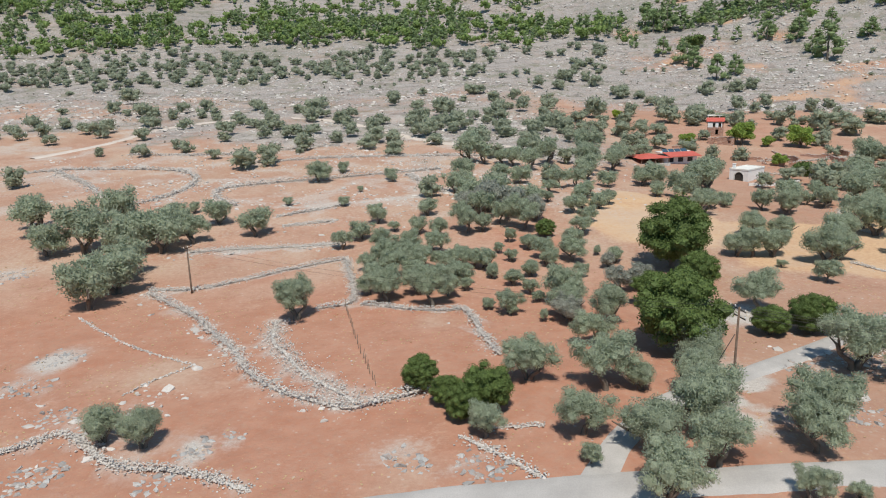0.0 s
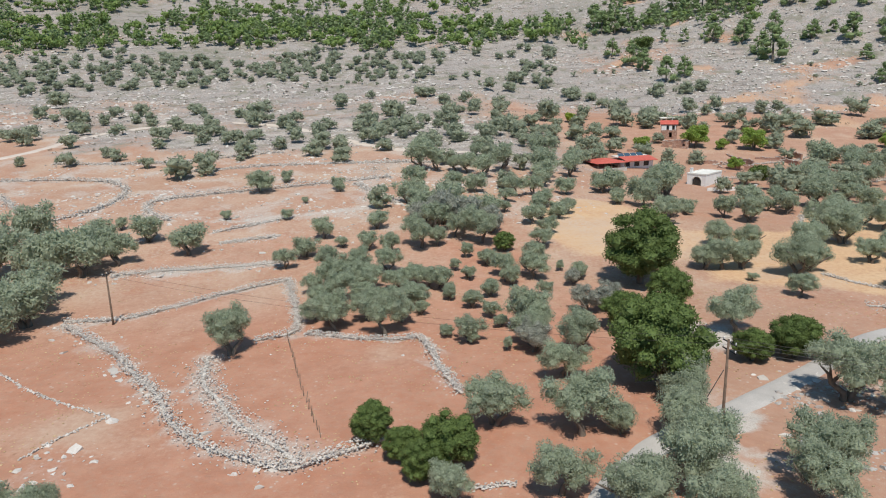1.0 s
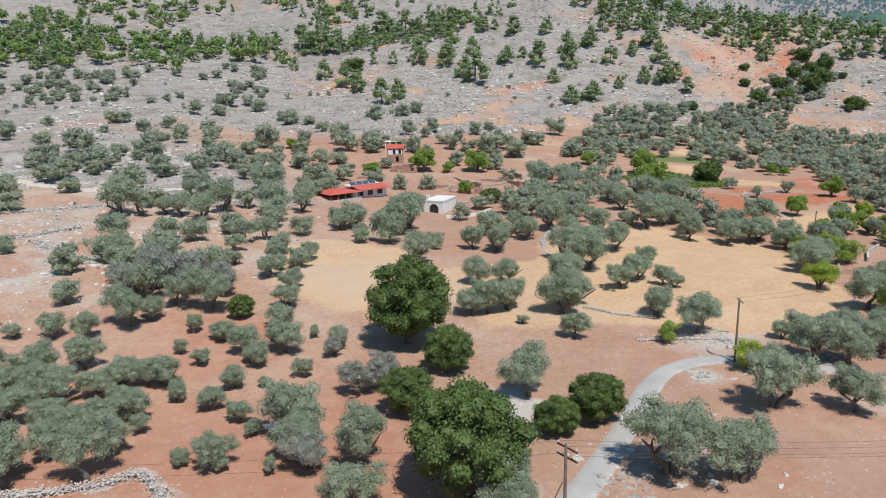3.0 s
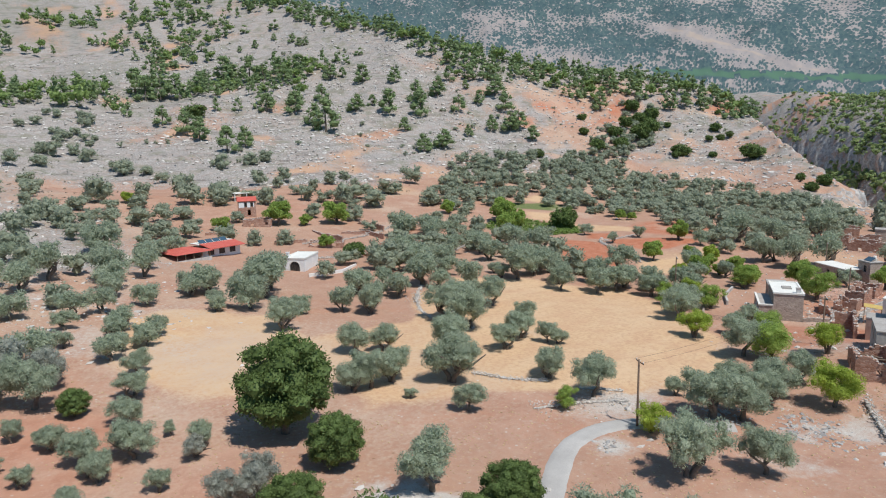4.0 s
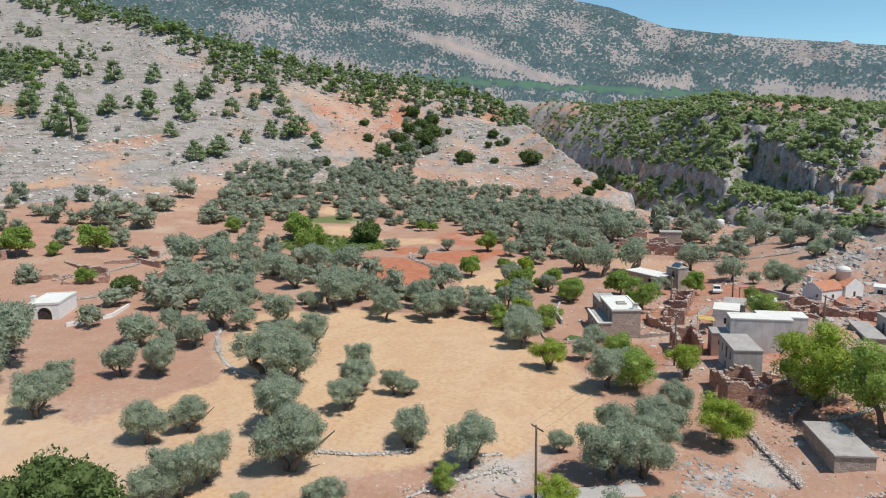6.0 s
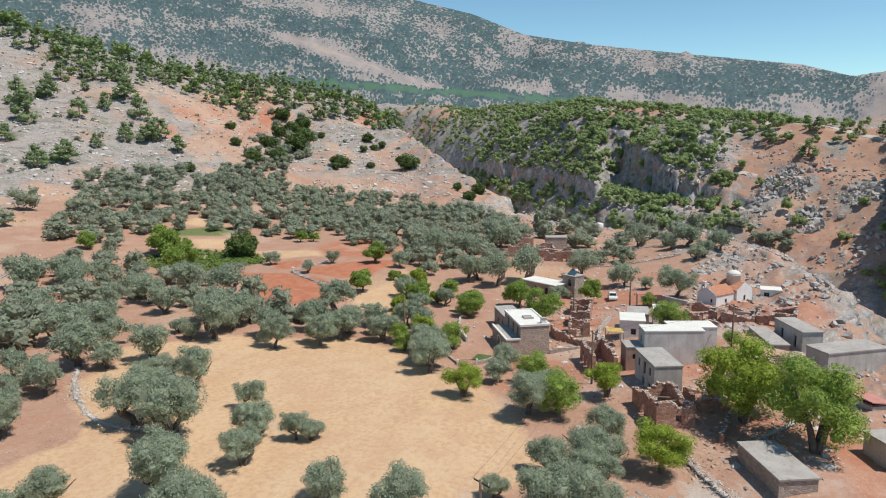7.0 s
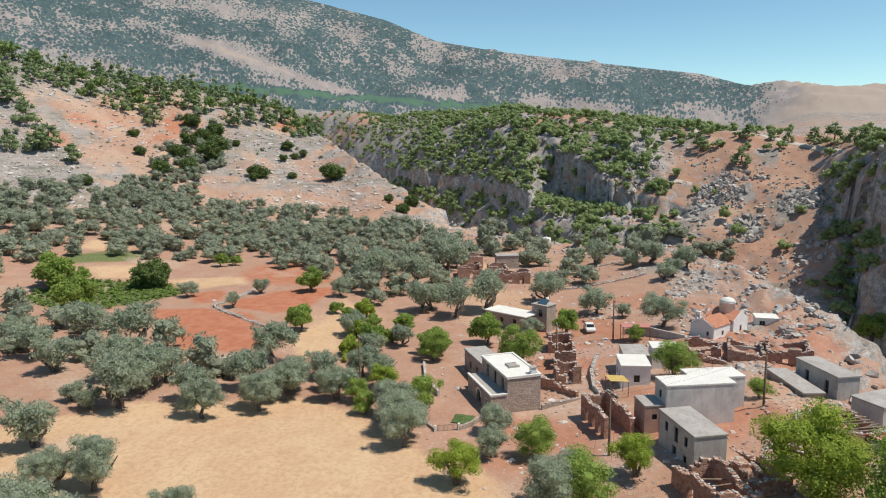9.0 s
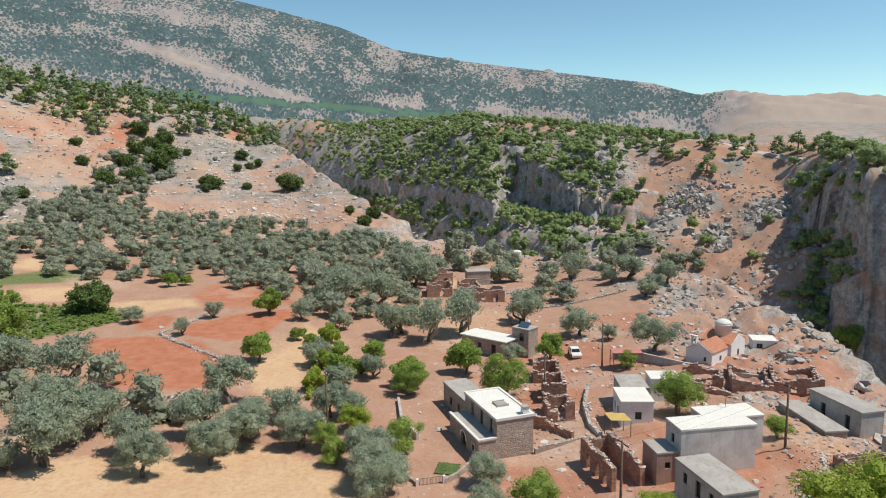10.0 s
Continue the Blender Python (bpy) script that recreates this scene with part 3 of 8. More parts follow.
    red_slope = np.clip(red_slope + 0.20 * smooth(38, 52, azd) * smooth(240, 300, rd) * (s < 0), 0, 1.2)
    red_slope = np.where(s > 0, np.maximum(red_slope, smooth(-0.05, 0.35, fbm(x / 38 + 3, y / 60, 3, 5))), red_slope)
    rock = np.where(rd < 1100, np.clip(rock * (1 - 0.75 * red_slope) - 0.22 * (0.5 - fbm(x / 11, y / 11, 4, 2)) * (rd > 200), 0, 1), rock)
    hill_face = smooth(228, 262, rd) * (rd < 1100) * (s < 0) * (0.25 + 0.75 * smooth(34, 46, azd)) * (azd > -45)
    rock = np.where(hill_face > 0, np.clip(rock * (1 - hill_face * (0.15 - 0.50 * fbm(x / 8, y / 8, 4, 2) - 0.25 * fbm(x / 30, y / 30, 2, 5))), 0, 1), rock)
    beyond_rim = smooth(105, 135, s) * (azd > 87) * (azd < 125) * (rd < 1300)
    rock = np.maximum(rock, beyond_rim * (0.52 + 0.25 * fbm(x / 20, y / 20, 3, 1)))
    slope_woods = smooth(0.0, 0.30, fbm(x / 70, y / 70, 4, 1) + 0.25 * smooth(75, 110, z) - 0.12) * (rd > 420) * (s < 0)
    bluff = smooth(-0.45, 0.0, fbm(x / 30, y / 30, 4, 2) + 0.75 * smooth(93, 84, azd) - 0.55) * (s > 8) * (rd < 1200) * smooth(900, 520, rd)
    v = np.clip((rd - 1500) / 1800, 0, 1)
    rise = np.degrees(np.arctan2(z - 36, rd))
    spur = fbm((azd + 1.3 * rise) / 3.6, (rise - 0.16 * azd) / 1.5, 4, 0)
    mountain = 0.74 + 0.80 * spur + 0.10 * smooth(4.0, 7.0, rise)
    ridge_line = np.interp(azd, [40, 58, 72, 84, 96], [10.5, 8.2, 5.6, 4.0, 2.9])
    mountain = mountain + 0.42 * np.exp(-((rise - ridge_line) / 0.75) ** 2) * smooth(-0.5, 0.1, fbm(azd / 4, rise / 2, 2, 3) + 0.5 * smooth(78, 84, azd))
    tongue = np.interp(azd, [50, 57.7, 62.6, 66, 68.6], [8.9, 6.9, 5.2, 4.0, 3.2])
    mountain = mountain - 0.75 * np.exp(-((rise - tongue) / (0.25 + 0.30 * smooth(61, 66, azd))) ** 2) * smooth(54, 58, azd) * smooth(69.5, 68, azd)
    mountain = np.clip(mountain, 0.0, 1.0)
    valley = np.interp(azd, [55, 64, 76, 80], [4.1, 3.45, 2.5, 2.2])
    mountain = np.where((abs(rise - valley + 0.12 * spur) < 0.30) & (azd > 56) & (azd < 80), 1.3, mountain)
    mountain = mountain * smooth(1250, 1500, rd) * smooth(101, 97.5, azd + 2.5 * spur)
    wood = np.maximum(np.maximum(0.35 * slope_woods, 0.12 * bluff), mountain)
    rim_soil = smooth(-0.25, 0.3, fbm(x / 9, y / 9, 4, 3)) * (s < -30) * (s > -95) * (azd > 70) * (rd < 330)
    rock = np.where(rd > 1200, 0.9, rock * (1 - 0.45 * rim_soil))
    # mask of the far slopes that get the haze-tinted colours
    far_haze = smooth(1200, 1500, rd)
    pale = 0.55 * smooth(0.1, 0.6, fbm(x / 14, y / 14, 4, 4)) * (k < 0.5)
    pale = np.maximum(pale, (0.3 + 0.5 * fbm(x / 9, y / 9, 4, 1)) * smooth(95, 40, x) * smooth(84, 105, y))
    pale = np.maximum(pale, (0.34 + 0.6 * fbm(x / 17, y / 17, 4, 3)) * smooth(235, 290, rd) * smooth(1150, 1000, rd) * smooth(24, 46, azd) * (s < 0))
    lots = np.maximum.reduce([0.42 * field(x, y, HAMLET, 6, 5), 0.6 * np.exp(-(((x + 32) / 14) ** 2 + ((y - 55) / 11) ** 2)), 0.9 * np.exp(-(((x - 42) / 9) ** 2 + ((y - 67) / 6) ** 2)), np.exp(-(((x - 70) / 7) ** 2 + ((y - 87) / 5) ** 2)), np.exp(-(((x - 5) / 4) ** 2 + ((y - 52) / 4) ** 2)), np.exp(-(((x - 80) / 12) ** 2 + ((y - 66) / 7) ** 2))])
    lots = np.maximum(lots, 0.6 * smooth(112, 145, y) * smooth(70, 10, x) * (y < 300))
    bands = np.minimum.reduce([line_distance(x + 2 * fbm(x / 5, y / 5, 2, 1), y, np.array(l, float)) for l in TERRACES])
    lots = np.maximum(lots, 0.9 * smooth(3.5, 0.8, bands) * (y > 110))
    for hx, hy, hr in ((28.9, 60.8, 6.0), (25.4, 68.6, 4.0), (37.4, 85.2, 4.0), (54.4, 87.7, 3.0)):
        lots = np.maximum(lots, 2.6 * np.exp(-((x - hx) ** 2 + (y - hy) ** 2) / hr**2))
    banks = np.minimum.reduce([line_distance(x + 0.8 * fbm(x / 2, y / 2, 2, 1), y + 0.8 * fbm(x / 2, y / 2, 2, 2), np.array(l, float)) / w for l, _, w in FIELD_WALLS])
    for hx, hy, hr in BEDROCK:
        lots = np.maximum(lots, 1.7 * np.exp(-((x - hx) ** 2 + (y - hy) ** 2) / hr**2))
    scree = np.maximum(0.95 * lots * smooth(-0.1, 0.4, fbm(x / 5, y / 5, 4, 0)), 0.7 * smooth(1.05, 0.4, banks))
    for name, bands in (("zone", (straw, rock, tilled, wood)), ("zone_more", (pale, weeds, scree, far_haze))):
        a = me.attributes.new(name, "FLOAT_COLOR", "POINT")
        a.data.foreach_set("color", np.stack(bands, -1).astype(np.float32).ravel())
    a = me.attributes.new("slope_place", "FLOAT_VECTOR", "POINT")
    a.data.foreach_set("vector", np.stack([azd * 43.6, z, 0 * z], -1).astype(np.float32).ravel())
    return tagged(new("ground", me), "red earth, straw stubble and bare limestone ground reaching the hills", "ground", kind="structure")


build_ground()


def ribbon(name, line, width, mat, label, category, lift=0.07, step=1.0):
    """A road surface that follows the ground along a line of corners, rounded."""
    pts = np.array(line, float)
    for _ in range(3):
        pts = np.concatenate([pts[:1]] + [np.stack([0.75 * a + 0.25 * b, 0.25 * a + 0.75 * b]) for a, b in zip(pts[:-1], pts[1:])] + [pts[-1:]])
    d = np.r_[0, np.cumsum(np.hypot(*np.diff(pts, axis=0).T))]
    t = np.linspace(0, d[-1], int(d[-1] / step) + 2)
    c = np.stack([np.interp(t, d, pts[:, 0]), np.interp(t, d, pts[:, 1])], -1)
    g = np.gradient(c, axis=0)
    g /= np.linalg.norm(g, axis=1)[:, None]
    side = np.stack([-g[:, 1], g[:, 0]], -1)
    across = np.linspace(-0.5, 0.5, 7)
    w = width + 0.35 * fbm(t / 3, t * 0 + 1.7, 2)
    p = c[:, None] + side[:, None] * (across[None, :, None] * w[:, None, None])
    z = ground(p[..., 0], p[..., 1]) * 0.4 + base_height(p[..., 0], p[..., 1]) * 0.6 + lift - 0.25 * (abs(across) > 0.49)[None, :]
    co = np.concatenate([p, z[..., None]], -1).reshape(-1, 3)
    i = np.arange(len(t) * 7).reshape(len(t), 7)
    quads = np.stack([i[:-1, :-1], i[:-1, 1:], i[1:, 1:], i[1:, :-1]], -1).reshape(-1, 4)[:, ::-1]
    me = grid_mesh(name, co, quads, mat)
    me.polygons.foreach_set("use_smooth", [True] * len(me.polygons))
    return tagged(new(name, me), label, category, kind="structure")


LANE = [(9.6, 45.8), (12, 49), (14, 53), (18, 58), (22, 61.5), (30, 66), (39, 71.5), (47, 77), (54, 82), (59, 84), (65, 83.5), (70, 79), (74, 74)]
ROAD = [(-70, 28), (-45, 34), (-22, 41), (-6, 45), (9, 47), (22, 47.5), (35, 48.5), (60, 46), (80, 36), (96, 20)]
ribbon("road", ROAD, 4.2, M_ROAD, "pale sun-bleached asphalt road crossing the red fields", "road", 0.14)
ribbon("road_lane", LANE, 3.0, M_ROAD, "narrow pale concrete lane winding past olive trees", "road", 0.12)
ribbon("road_track", [(-118, 205), (-110, 218), (-105, 227), (-102, 247), (-94, 261), (-82, 272), (-60, 276), (-40, 264), (-28, 252), (-16, 236), (-7, 222), (5, 211), (17, 207), (37, 203), (50, 200)], 3.4, M_TRACK, "pale dusty dirt track between olive terraces", "track", 0.22)
ribbon("road_plateau_track", [(352, -12), (378, -9), (391, -4), (407, 11), (424, 30), (446, 44)], 3.4, M_TRACK, "pale dirt track on the plateau beyond the gorge", "track", 0.5)
for line in ([(377, 65), (368, 58), (355.4, 49.6)], [(382, 54.6), (380, 48.6)], [(362.5, 63), (357, 55), (352.6, 47.6)], [(378, 63), (381, 58), (382, 54.6)]):
    ribbon("road_zigzag_path", line, 1.7, M_TRACK, "pale zigzag footpath down the red gorge slope", "path", 0.7)


# ---- trees ----
def blob(rng, c, r, squash=0.8):
    """Corners and faces of a small lumpy ball."""
    t = (1 + 5**0.5) / 2
    v = np.array([(-1, t, 0), (1, t, 0), (-1, -t, 0), (1, -t, 0), (0, -1, t), (0, 1, t), (0, -1, -t), (0, 1, -t), (t, 0, -1), (t, 0, 1), (-t, 0, -1), (-t, 0, 1)], float)
    v /= np.linalg.norm(v[0])
    f = [(0, 11, 5), (0, 5, 1), (0, 1, 7), (0, 7, 10), (0, 10, 11), (1, 5, 9), (5, 11, 4), (11, 10, 2), (10, 7, 6), (7, 1, 8), (3, 9, 4), (3, 4, 2), (3, 2, 6), (3, 6, 8), (3, 8, 9), (4, 9, 5), (2, 4, 11), (6, 2, 10), (8, 6, 7), (9, 8, 1)]
    v = v * (r * rng.uniform(0.75, 1.15, (12, 1))) * (1, 1, squash)
    return v + c, np.array(f)


def tube(pts, radii, sides=6):
    """Corners and faces of a tapered limb through the given points."""
    pts = np.array(pts, float)
    v, f = [], []
    for n, (p, r) in enumerate(zip(pts, radii)):
        way = pts[min(n + 1, len(pts) - 1)] - pts[max(n - 1, 0)]
        way /= np.linalg.norm(way) + 1e-9
        a = np.cross(way, (0.3, 1, 0.1))
        a /= np.linalg.norm(a)
        b = np.cross(way, a)
        for k in range(sides):
            q = 2 * math.pi * k / sides
            v.append(p + r * (math.cos(q) * a + math.sin(q) * b))
        if n:
            for k in range(sides):
                k2 = (k + 1) % sides
                f.append(((n - 1) * sides + k, (n - 1) * sides + k2, n * sides + k2, n * sides + k))
    return v, f


def crown_mesh(name, rng, clumps, sprays, length, width, mat, droop=0.1, core=0.78):
    """Leaves as small blades over the outside of clumps; a rough dark heart in each clump."""
    V, T, at = [], [], 0
    for c, r, sq in clumps:
        v, f = blob(rng, c, r * core, sq)
        V.append(v)
        T.append(f + at)
        at += len(v)
    weight = np.array([r * r for _, r, _ in clumps])
    pick = rng.choice(len(clumps), sprays, p=weight / weight.sum())
    cen = np.array([c for c, _, _ in clumps])[pick]
    rad = np.array([r for _, r, _ in clumps])[pick]
    sq = np.array([s for _, _, s in clumps])[pick]
    n = rng.normal(size=(sprays, 3))
    n[:, 2] += 0.25
    n /= np.linalg.norm(n, axis=1)[:, None]
    base = cen + n * (rad * rng.uniform(0.72, 1.0, sprays))[:, None] * np.stack([np.ones(sprays), np.ones(sprays), sq], -1)
    face = n + rng.normal(size=(sprays, 3)) * 0.45
    way = np.cross(face, rng.normal(size=(sprays, 3)))
    way /= np.linalg.norm(way, axis=1)[:, None]
    side = np.cross(way, face)
    side /= np.linalg.norm(side, axis=1)[:, None]
    way += n * 0.35 + (0, 0, -droop)
    L, W = (length * rng.uniform(0.6, 1.35, sprays))[:, None], (width * rng.uniform(0.6, 1.35, sprays))[:, None]
    mid = base + way * L * 0.5
    q = np.stack([base, mid + side * W * 0.5, base + way * L, mid - side * W * 0.5], 1)
    V.append(q.reshape(-1, 3))
    i = at + np.arange(sprays * 4).reshape(-1, 4)
    T += [i[:, [0, 1, 2]], i[:, [0, 2, 3]]]
    return grid_mesh(name, np.concatenate(V), np.concatenate(T), mat)


def clump_cloud(rng, n, rx, rz, zmid, r0, r1, hollow=0.55):
    out = []
    for _ in range(n):
        d = rng.normal(size=3)
        d /= np.linalg.norm(d)
        q = rng.uniform(hollow, 1.0)
        c = np.array([d[0] * rx * q, d[1] * rx * q, zmid + d[2] * rz * q])
        c[2] = max(c[2], zmid - 0.75 * rz)
        out.append((c, rng.uniform(r0, r1), rng.uniform(0.65, 0.95)))
    return out


def tree_form(kind, seed, detail):
    """One tree of a kind, about 1 unit across its crown: trunk and crown meshes, and the crown's own width."""
    rng = np.random.RandomState(seed)
    tv, tf = [], []

    def limb(pts, radii):
        v, f = tube(pts, radii, 6 if detail > 0.5 else 4)
        o = len(tv)
        tv.extend(v)
        tf.extend([tuple(o + k for k in q) for q in f])

    if kind in ("olive", "pale", "young"):
        h = rng.uniform(0.15, 0.24)
        stems = rng.randint(1, 4)
        heads = []
        for s in range(stems):
            a = rng.uniform(0, 6.28)
            lean = 0.10 + 0.12 * rng.rand()
            tip = np.array([math.cos(a) * lean, math.sin(a) * lean, h])
            limb([(0.02 * math.cos(a), 0.02 * math.sin(a), -0.06), tip * (0.3, 0.3, 0.5) + (0.01, 0.02, 0), tip], [0.055, 0.036, 0.026])
            for b in range(2 + (detail > 0.5)):
                e = tip + rng.normal(size=3) * (0.13, 0.13, 0.05) + (0, 0, 0.2)
                limb([tip, (tip + e) / 2 + rng.normal(size=3) * 0.02, e], [0.024, 0.016, 0.007])
        n = int(14 + 16 * detail)
        lobes = rng.randint(2, 4) if kind != "young" else 1
        clumps = []
        for l in range(lobes):
            a = 6.28 * l / lobes + rng.uniform(-0.5, 0.5)
            off = np.array([math.cos(a), math.sin(a), 0]) * (0.17 if lobes > 1 else 0.0)
            zz = h + rng.uniform(0.2, 0.3)
            for c, r, q in clump_cloud(rng, n // lobes + 2, 0.28 if lobes > 1 else 0.36, 0.25, zz, 0.075, 0.14, 0.5):
                clumps.append((c + off, r, q))
            clumps.append((off + np.array([0.0, 0.0, zz]), 0.235 if lobes > 1 else 0.31, 0.85))
        mat = {"olive": M_OLIVE, "pale": M_OLIVE_PALE, "young": M_OLIVE}[kind]
        crown = crown_mesh("olive_crown", rng, clumps, int(1300 + 5200 * detail + 4500 * (detail > 0.9)), 0.031 + 0.034 * (1 - detail), 0.0115 + 0.017 * (1 - detail), mat, 0.02, 0.66)
    elif kind in ("evergreen", "round"):
        limb([(0, 0, -0.05), (0.01, 0, 0.2), (0, 0.02, 0.5)], [0.045, 0.038, 0.02])
        for b in range(5):
            a = rng.uniform(0, 6.28)
            limb([(0, 0, 0.2), (0.12 * math.cos(a), 0.12 * math.sin(a), 0.36), (0.26 * math.cos(a), 0.26 * math.sin(a), 0.5)], [0.026, 0.016, 0.007])
        rz, zm = (0.34, 0.44) if kind == "evergreen" else (0.3, 0.34)
        clumps = clump_cloud(rng, int(34 + 44 * detail), 0.40, rz, zm, 0.075, 0.125, 0.8)
        clumps += [(np.array([0.0, 0.0, zm]), 0.40, rz / 0.42), (np.array([0.08, 0.05, zm - 0.1]), 0.30, 0.8)]
        crown = crown_mesh("evergreen_crown", rng, clumps, int(1500 + 9000 * detail + 8000 * (detail > 0.9)), 0.025 + 0.05 * (1 - detail), 0.015 + 0.034 * (1 - detail), M_DARK, 0.0, 0.80)
    elif kind in ("green", "lime"):
        for s in range(3):
            a = rng.uniform(0, 6.28)
            limb([(0, 0, -0.05), (0.06 * math.cos(a), 0.06 * math.sin(a), 0.2), (0.2 * math.cos(a), 0.2 * math.sin(a), 0.5)], [0.035, 0.024, 0.008])
        clumps = clump_cloud(rng, int(18 + 16 * detail), 0.38, 0.29, 0.42, 0.085, 0.15, 0.35)
        crown = crown_mesh("leafy_crown", rng, clumps, int(2200 + 12000 * detail), 0.021 + 0.050 * (1 - detail), 0.012 + 0.030 * (1 - detail), M_GREEN if kind == "green" else M_LIME, 0.12, 0.55)
    elif kind == "pine":
        limb([(0, 0, -0.05), (0.02, 0.01, 0.5), (0, 0, 1.15)], [0.04, 0.028, 0.01])
        clumps = []
        for k in range(int(20 + 8 * detail)):
            u = rng.rand()
            z = 0.16 + 0.98 * u
            w = 0.46 * (1 - u) ** 0.6 + 0.06
            a = rng.uniform(0, 6.28)
            clumps.append((np.array([math.cos(a) * w * 0.75, math.sin(a) * w * 0.75, z]), rng.uniform(0.11, 0.17) * (1.1 - 0.4 * u) * (1.45 - 0.45 * detail), 0.75))
        crown = crown_mesh("pine_crown", rng, clumps, int(420 + 900 * detail), 0.11, 0.045, M_PINE, 0.0, 0.8)
    trunk = mesh_from("trunk", tv, tf, M_BARK, True)
    return trunk, crown


KINDS = {  # label, category, forms
    "olive": ("grey-green olive tree with a gnarled trunk on red earth", "olive tree"),
    "pale": ("silvery half-dry olive tree with several thin stems", "olive tree"),
    "young": ("young round-headed olive tree in tilled red soil", "olive tree"),
    "evergreen": ("dense dark green carob tree on dry ground", "carob tree"),
    "round": ("dark rounded evergreen bush", "bush"),
    "green": ("leafy fresh green fruit tree", "fruit tree"),
    "lime": ("bright yellow-green leafy almond tree", "almond tree"),
    "pine": ("green pine tree on the rocky hillside", "pine tree"),
}
FORMS = {}


def form_of(kind, level, k):
    key = (kind, level, k)
    if key not in FORMS:
        FORMS[key] = tree_form(kind, 100 * len(kind) + 17 * k + 3 * ord(kind[1]), (0.05, 0.32, 1.0)[level])
    return FORMS[key]


tree_rng = np.random.RandomState(5)
PLANTED = [(x, y, 5.0) for x, y in ((52, 190), (58, 190), (64, 191), (70, 193), (56, 199), (64, 200), (72, 200), (48, 184), (60, 184))]  # kept clear round the tavern


def plant(kind, x, y, across, group, level=None, tall=1.0, name=None):
    """One tree: trunk and crown under an empty at the foot of the trunk."""
    level = level if level is not None else (2 if line_distance(np.array([x]), np.array([y]), AXIS)[0] < 42 else 1)
    k = tree_rng.randint(0, 5 if level == 2 else 4)
    trunk, crown = form_of(kind, level, k)
    label, category = KINDS[kind]
    z = float(ground(x, y))
    m = Matrix.Translation((x, y, z - 0.05)) @ Matrix.Rotation(tree_rng.uniform(0, 6.28), 4, "Z") @ Matrix.Diagonal((across, across * tree_rng.uniform(0.9, 1.1), across * tall * tree_rng.uniform(0.88, 1.12), 1))
    e = thing(name or category.replace(" ", "_"), m, label, category, group)
    part("trunk", trunk, e)
    part("crown", crown, e)
    PLANTED.append((x, y, across))
    return e


AXIS = np.array([(0, 60), (20, 90), (60, 100), (100, 90), (120, 70)], float)
OLIVES_1 = [(108.5, 92.6, 4.1), (97.4, 85.6, 6.7), (161.8, 72.1, 7.1), (108.5, 103.2, 5.6), (169.4, 118.3, 6.9), (168.4, 110.9, 7.3), (174.6, 105.9, 8.2), (185.6, 95.2, 7.4), (175.9, 83.9, 6.8), (157.9, 94.6, 3.8), (112.4, 104.7, 6.6), (146.1, 115.1, 4.1), (130.5, 116.3, 4.7), (123.9, 119.2, 3.9), (173.6, 117.3, 6.8), (193.2, 127.4, 7.8), (189.7, 135.4, 8.7), (176.4, 138.8, 4.5), (171.4, 78.7, 3.1), (228.5, 101.0, 7.0), (224.4, 85.8, 6.8), (211.5, 64.1, 6.1), (214.3, 76.5, 4.2), (326.1, 39.6, 6.7), (264.9, 93.2, 5.5), (115.5, 93.6, 4.2), (229.8, 91.3, 5.6), (342.0, 62.2, 7.1), (215.7, 72.4, 7.1), (340.1, 56.8, 8.4)]
OLIVES_2 = [(329.3, 44.5, 9.0), (333.7, 37.7, 5.4), (248.7, 102.7, 7.8), (258.9, 109.3, 8.2), (286.0, 123.3, 9.2), (254.1, 121.3, 9.0), (233.2, 122.4, 8.2), (249.0, 131.2, 8.9), (214.6, 124.5, 9.1), (200.2, 69.7, 4.6), (202.9, 67.7, 4.7), (-49.6, 93.4, 7.2), (-49.8, 107.0, 8.0), (-77.2, 130.6, 8.5), (-68.4, 118.7, 6.8), (-62.6, 119.9, 8.4), (-53.8, 118.8, 7.8), (-49.2, 119.7, 8.9), (-44.7, 124.1, 5.3), (-49.6, 127.9, 6.3), (-43.1, 134.4, 5.5), (-34.3, 127.3, 6.3), (-50.4, 141.6, 2.5), (-100.7, 165.5, 6.7), (-32.0, 145.1, 2.4), (-28.9, 166.0, 5.9), (-20.0, 143.3, 2.3), (-17.9, 154.5, 1.5), (-11.4, 163.6, 2.6), (-17.4, 117.7, 3.5)]
OLIVES_3 = [(-148.7, 247.9, 5.9), (-124.0, 227.5, 5.4), (-113.6, 239.6, 7.6), (-95.8, 230.5, 6.4), (-97.8, 203.9, 3.6), (-88.8, 206.5, 3.3), (-78.4, 211.4, 3.7), (-73.9, 206.5, 5.6), (-63.0, 196.4, 4.7), (-70.5, 235.0, 6.7), (-51.2, 182.3, 9.1), (-44.5, 184.9, 5.9), (-39.0, 209.2, 4.2), (-40.0, 201.0, 2.9), (-21.3, 206.4, 6.6), (-13.1, 197.4, 7.1), (-3.5, 230.1, 7.7), (-84.0, 271.0, 5.3), (-59.9, 258.5, 5.3), (-30.3, 56.1, 3.6), (-26.1, 54.9, 4.1), (-19.1, 86.3, 5.8), (29.8, 51.2, 4.8), (21.1, 49.5, 5.1), (41.9, 67.3, 6.4), (26.1, 44.6, 3.0), (29.3, 44.5, 1.5), (11.3, 50.0, 2.1), (3.3, 54.8, 3.2), (16.1, 45.0, 5.3)]
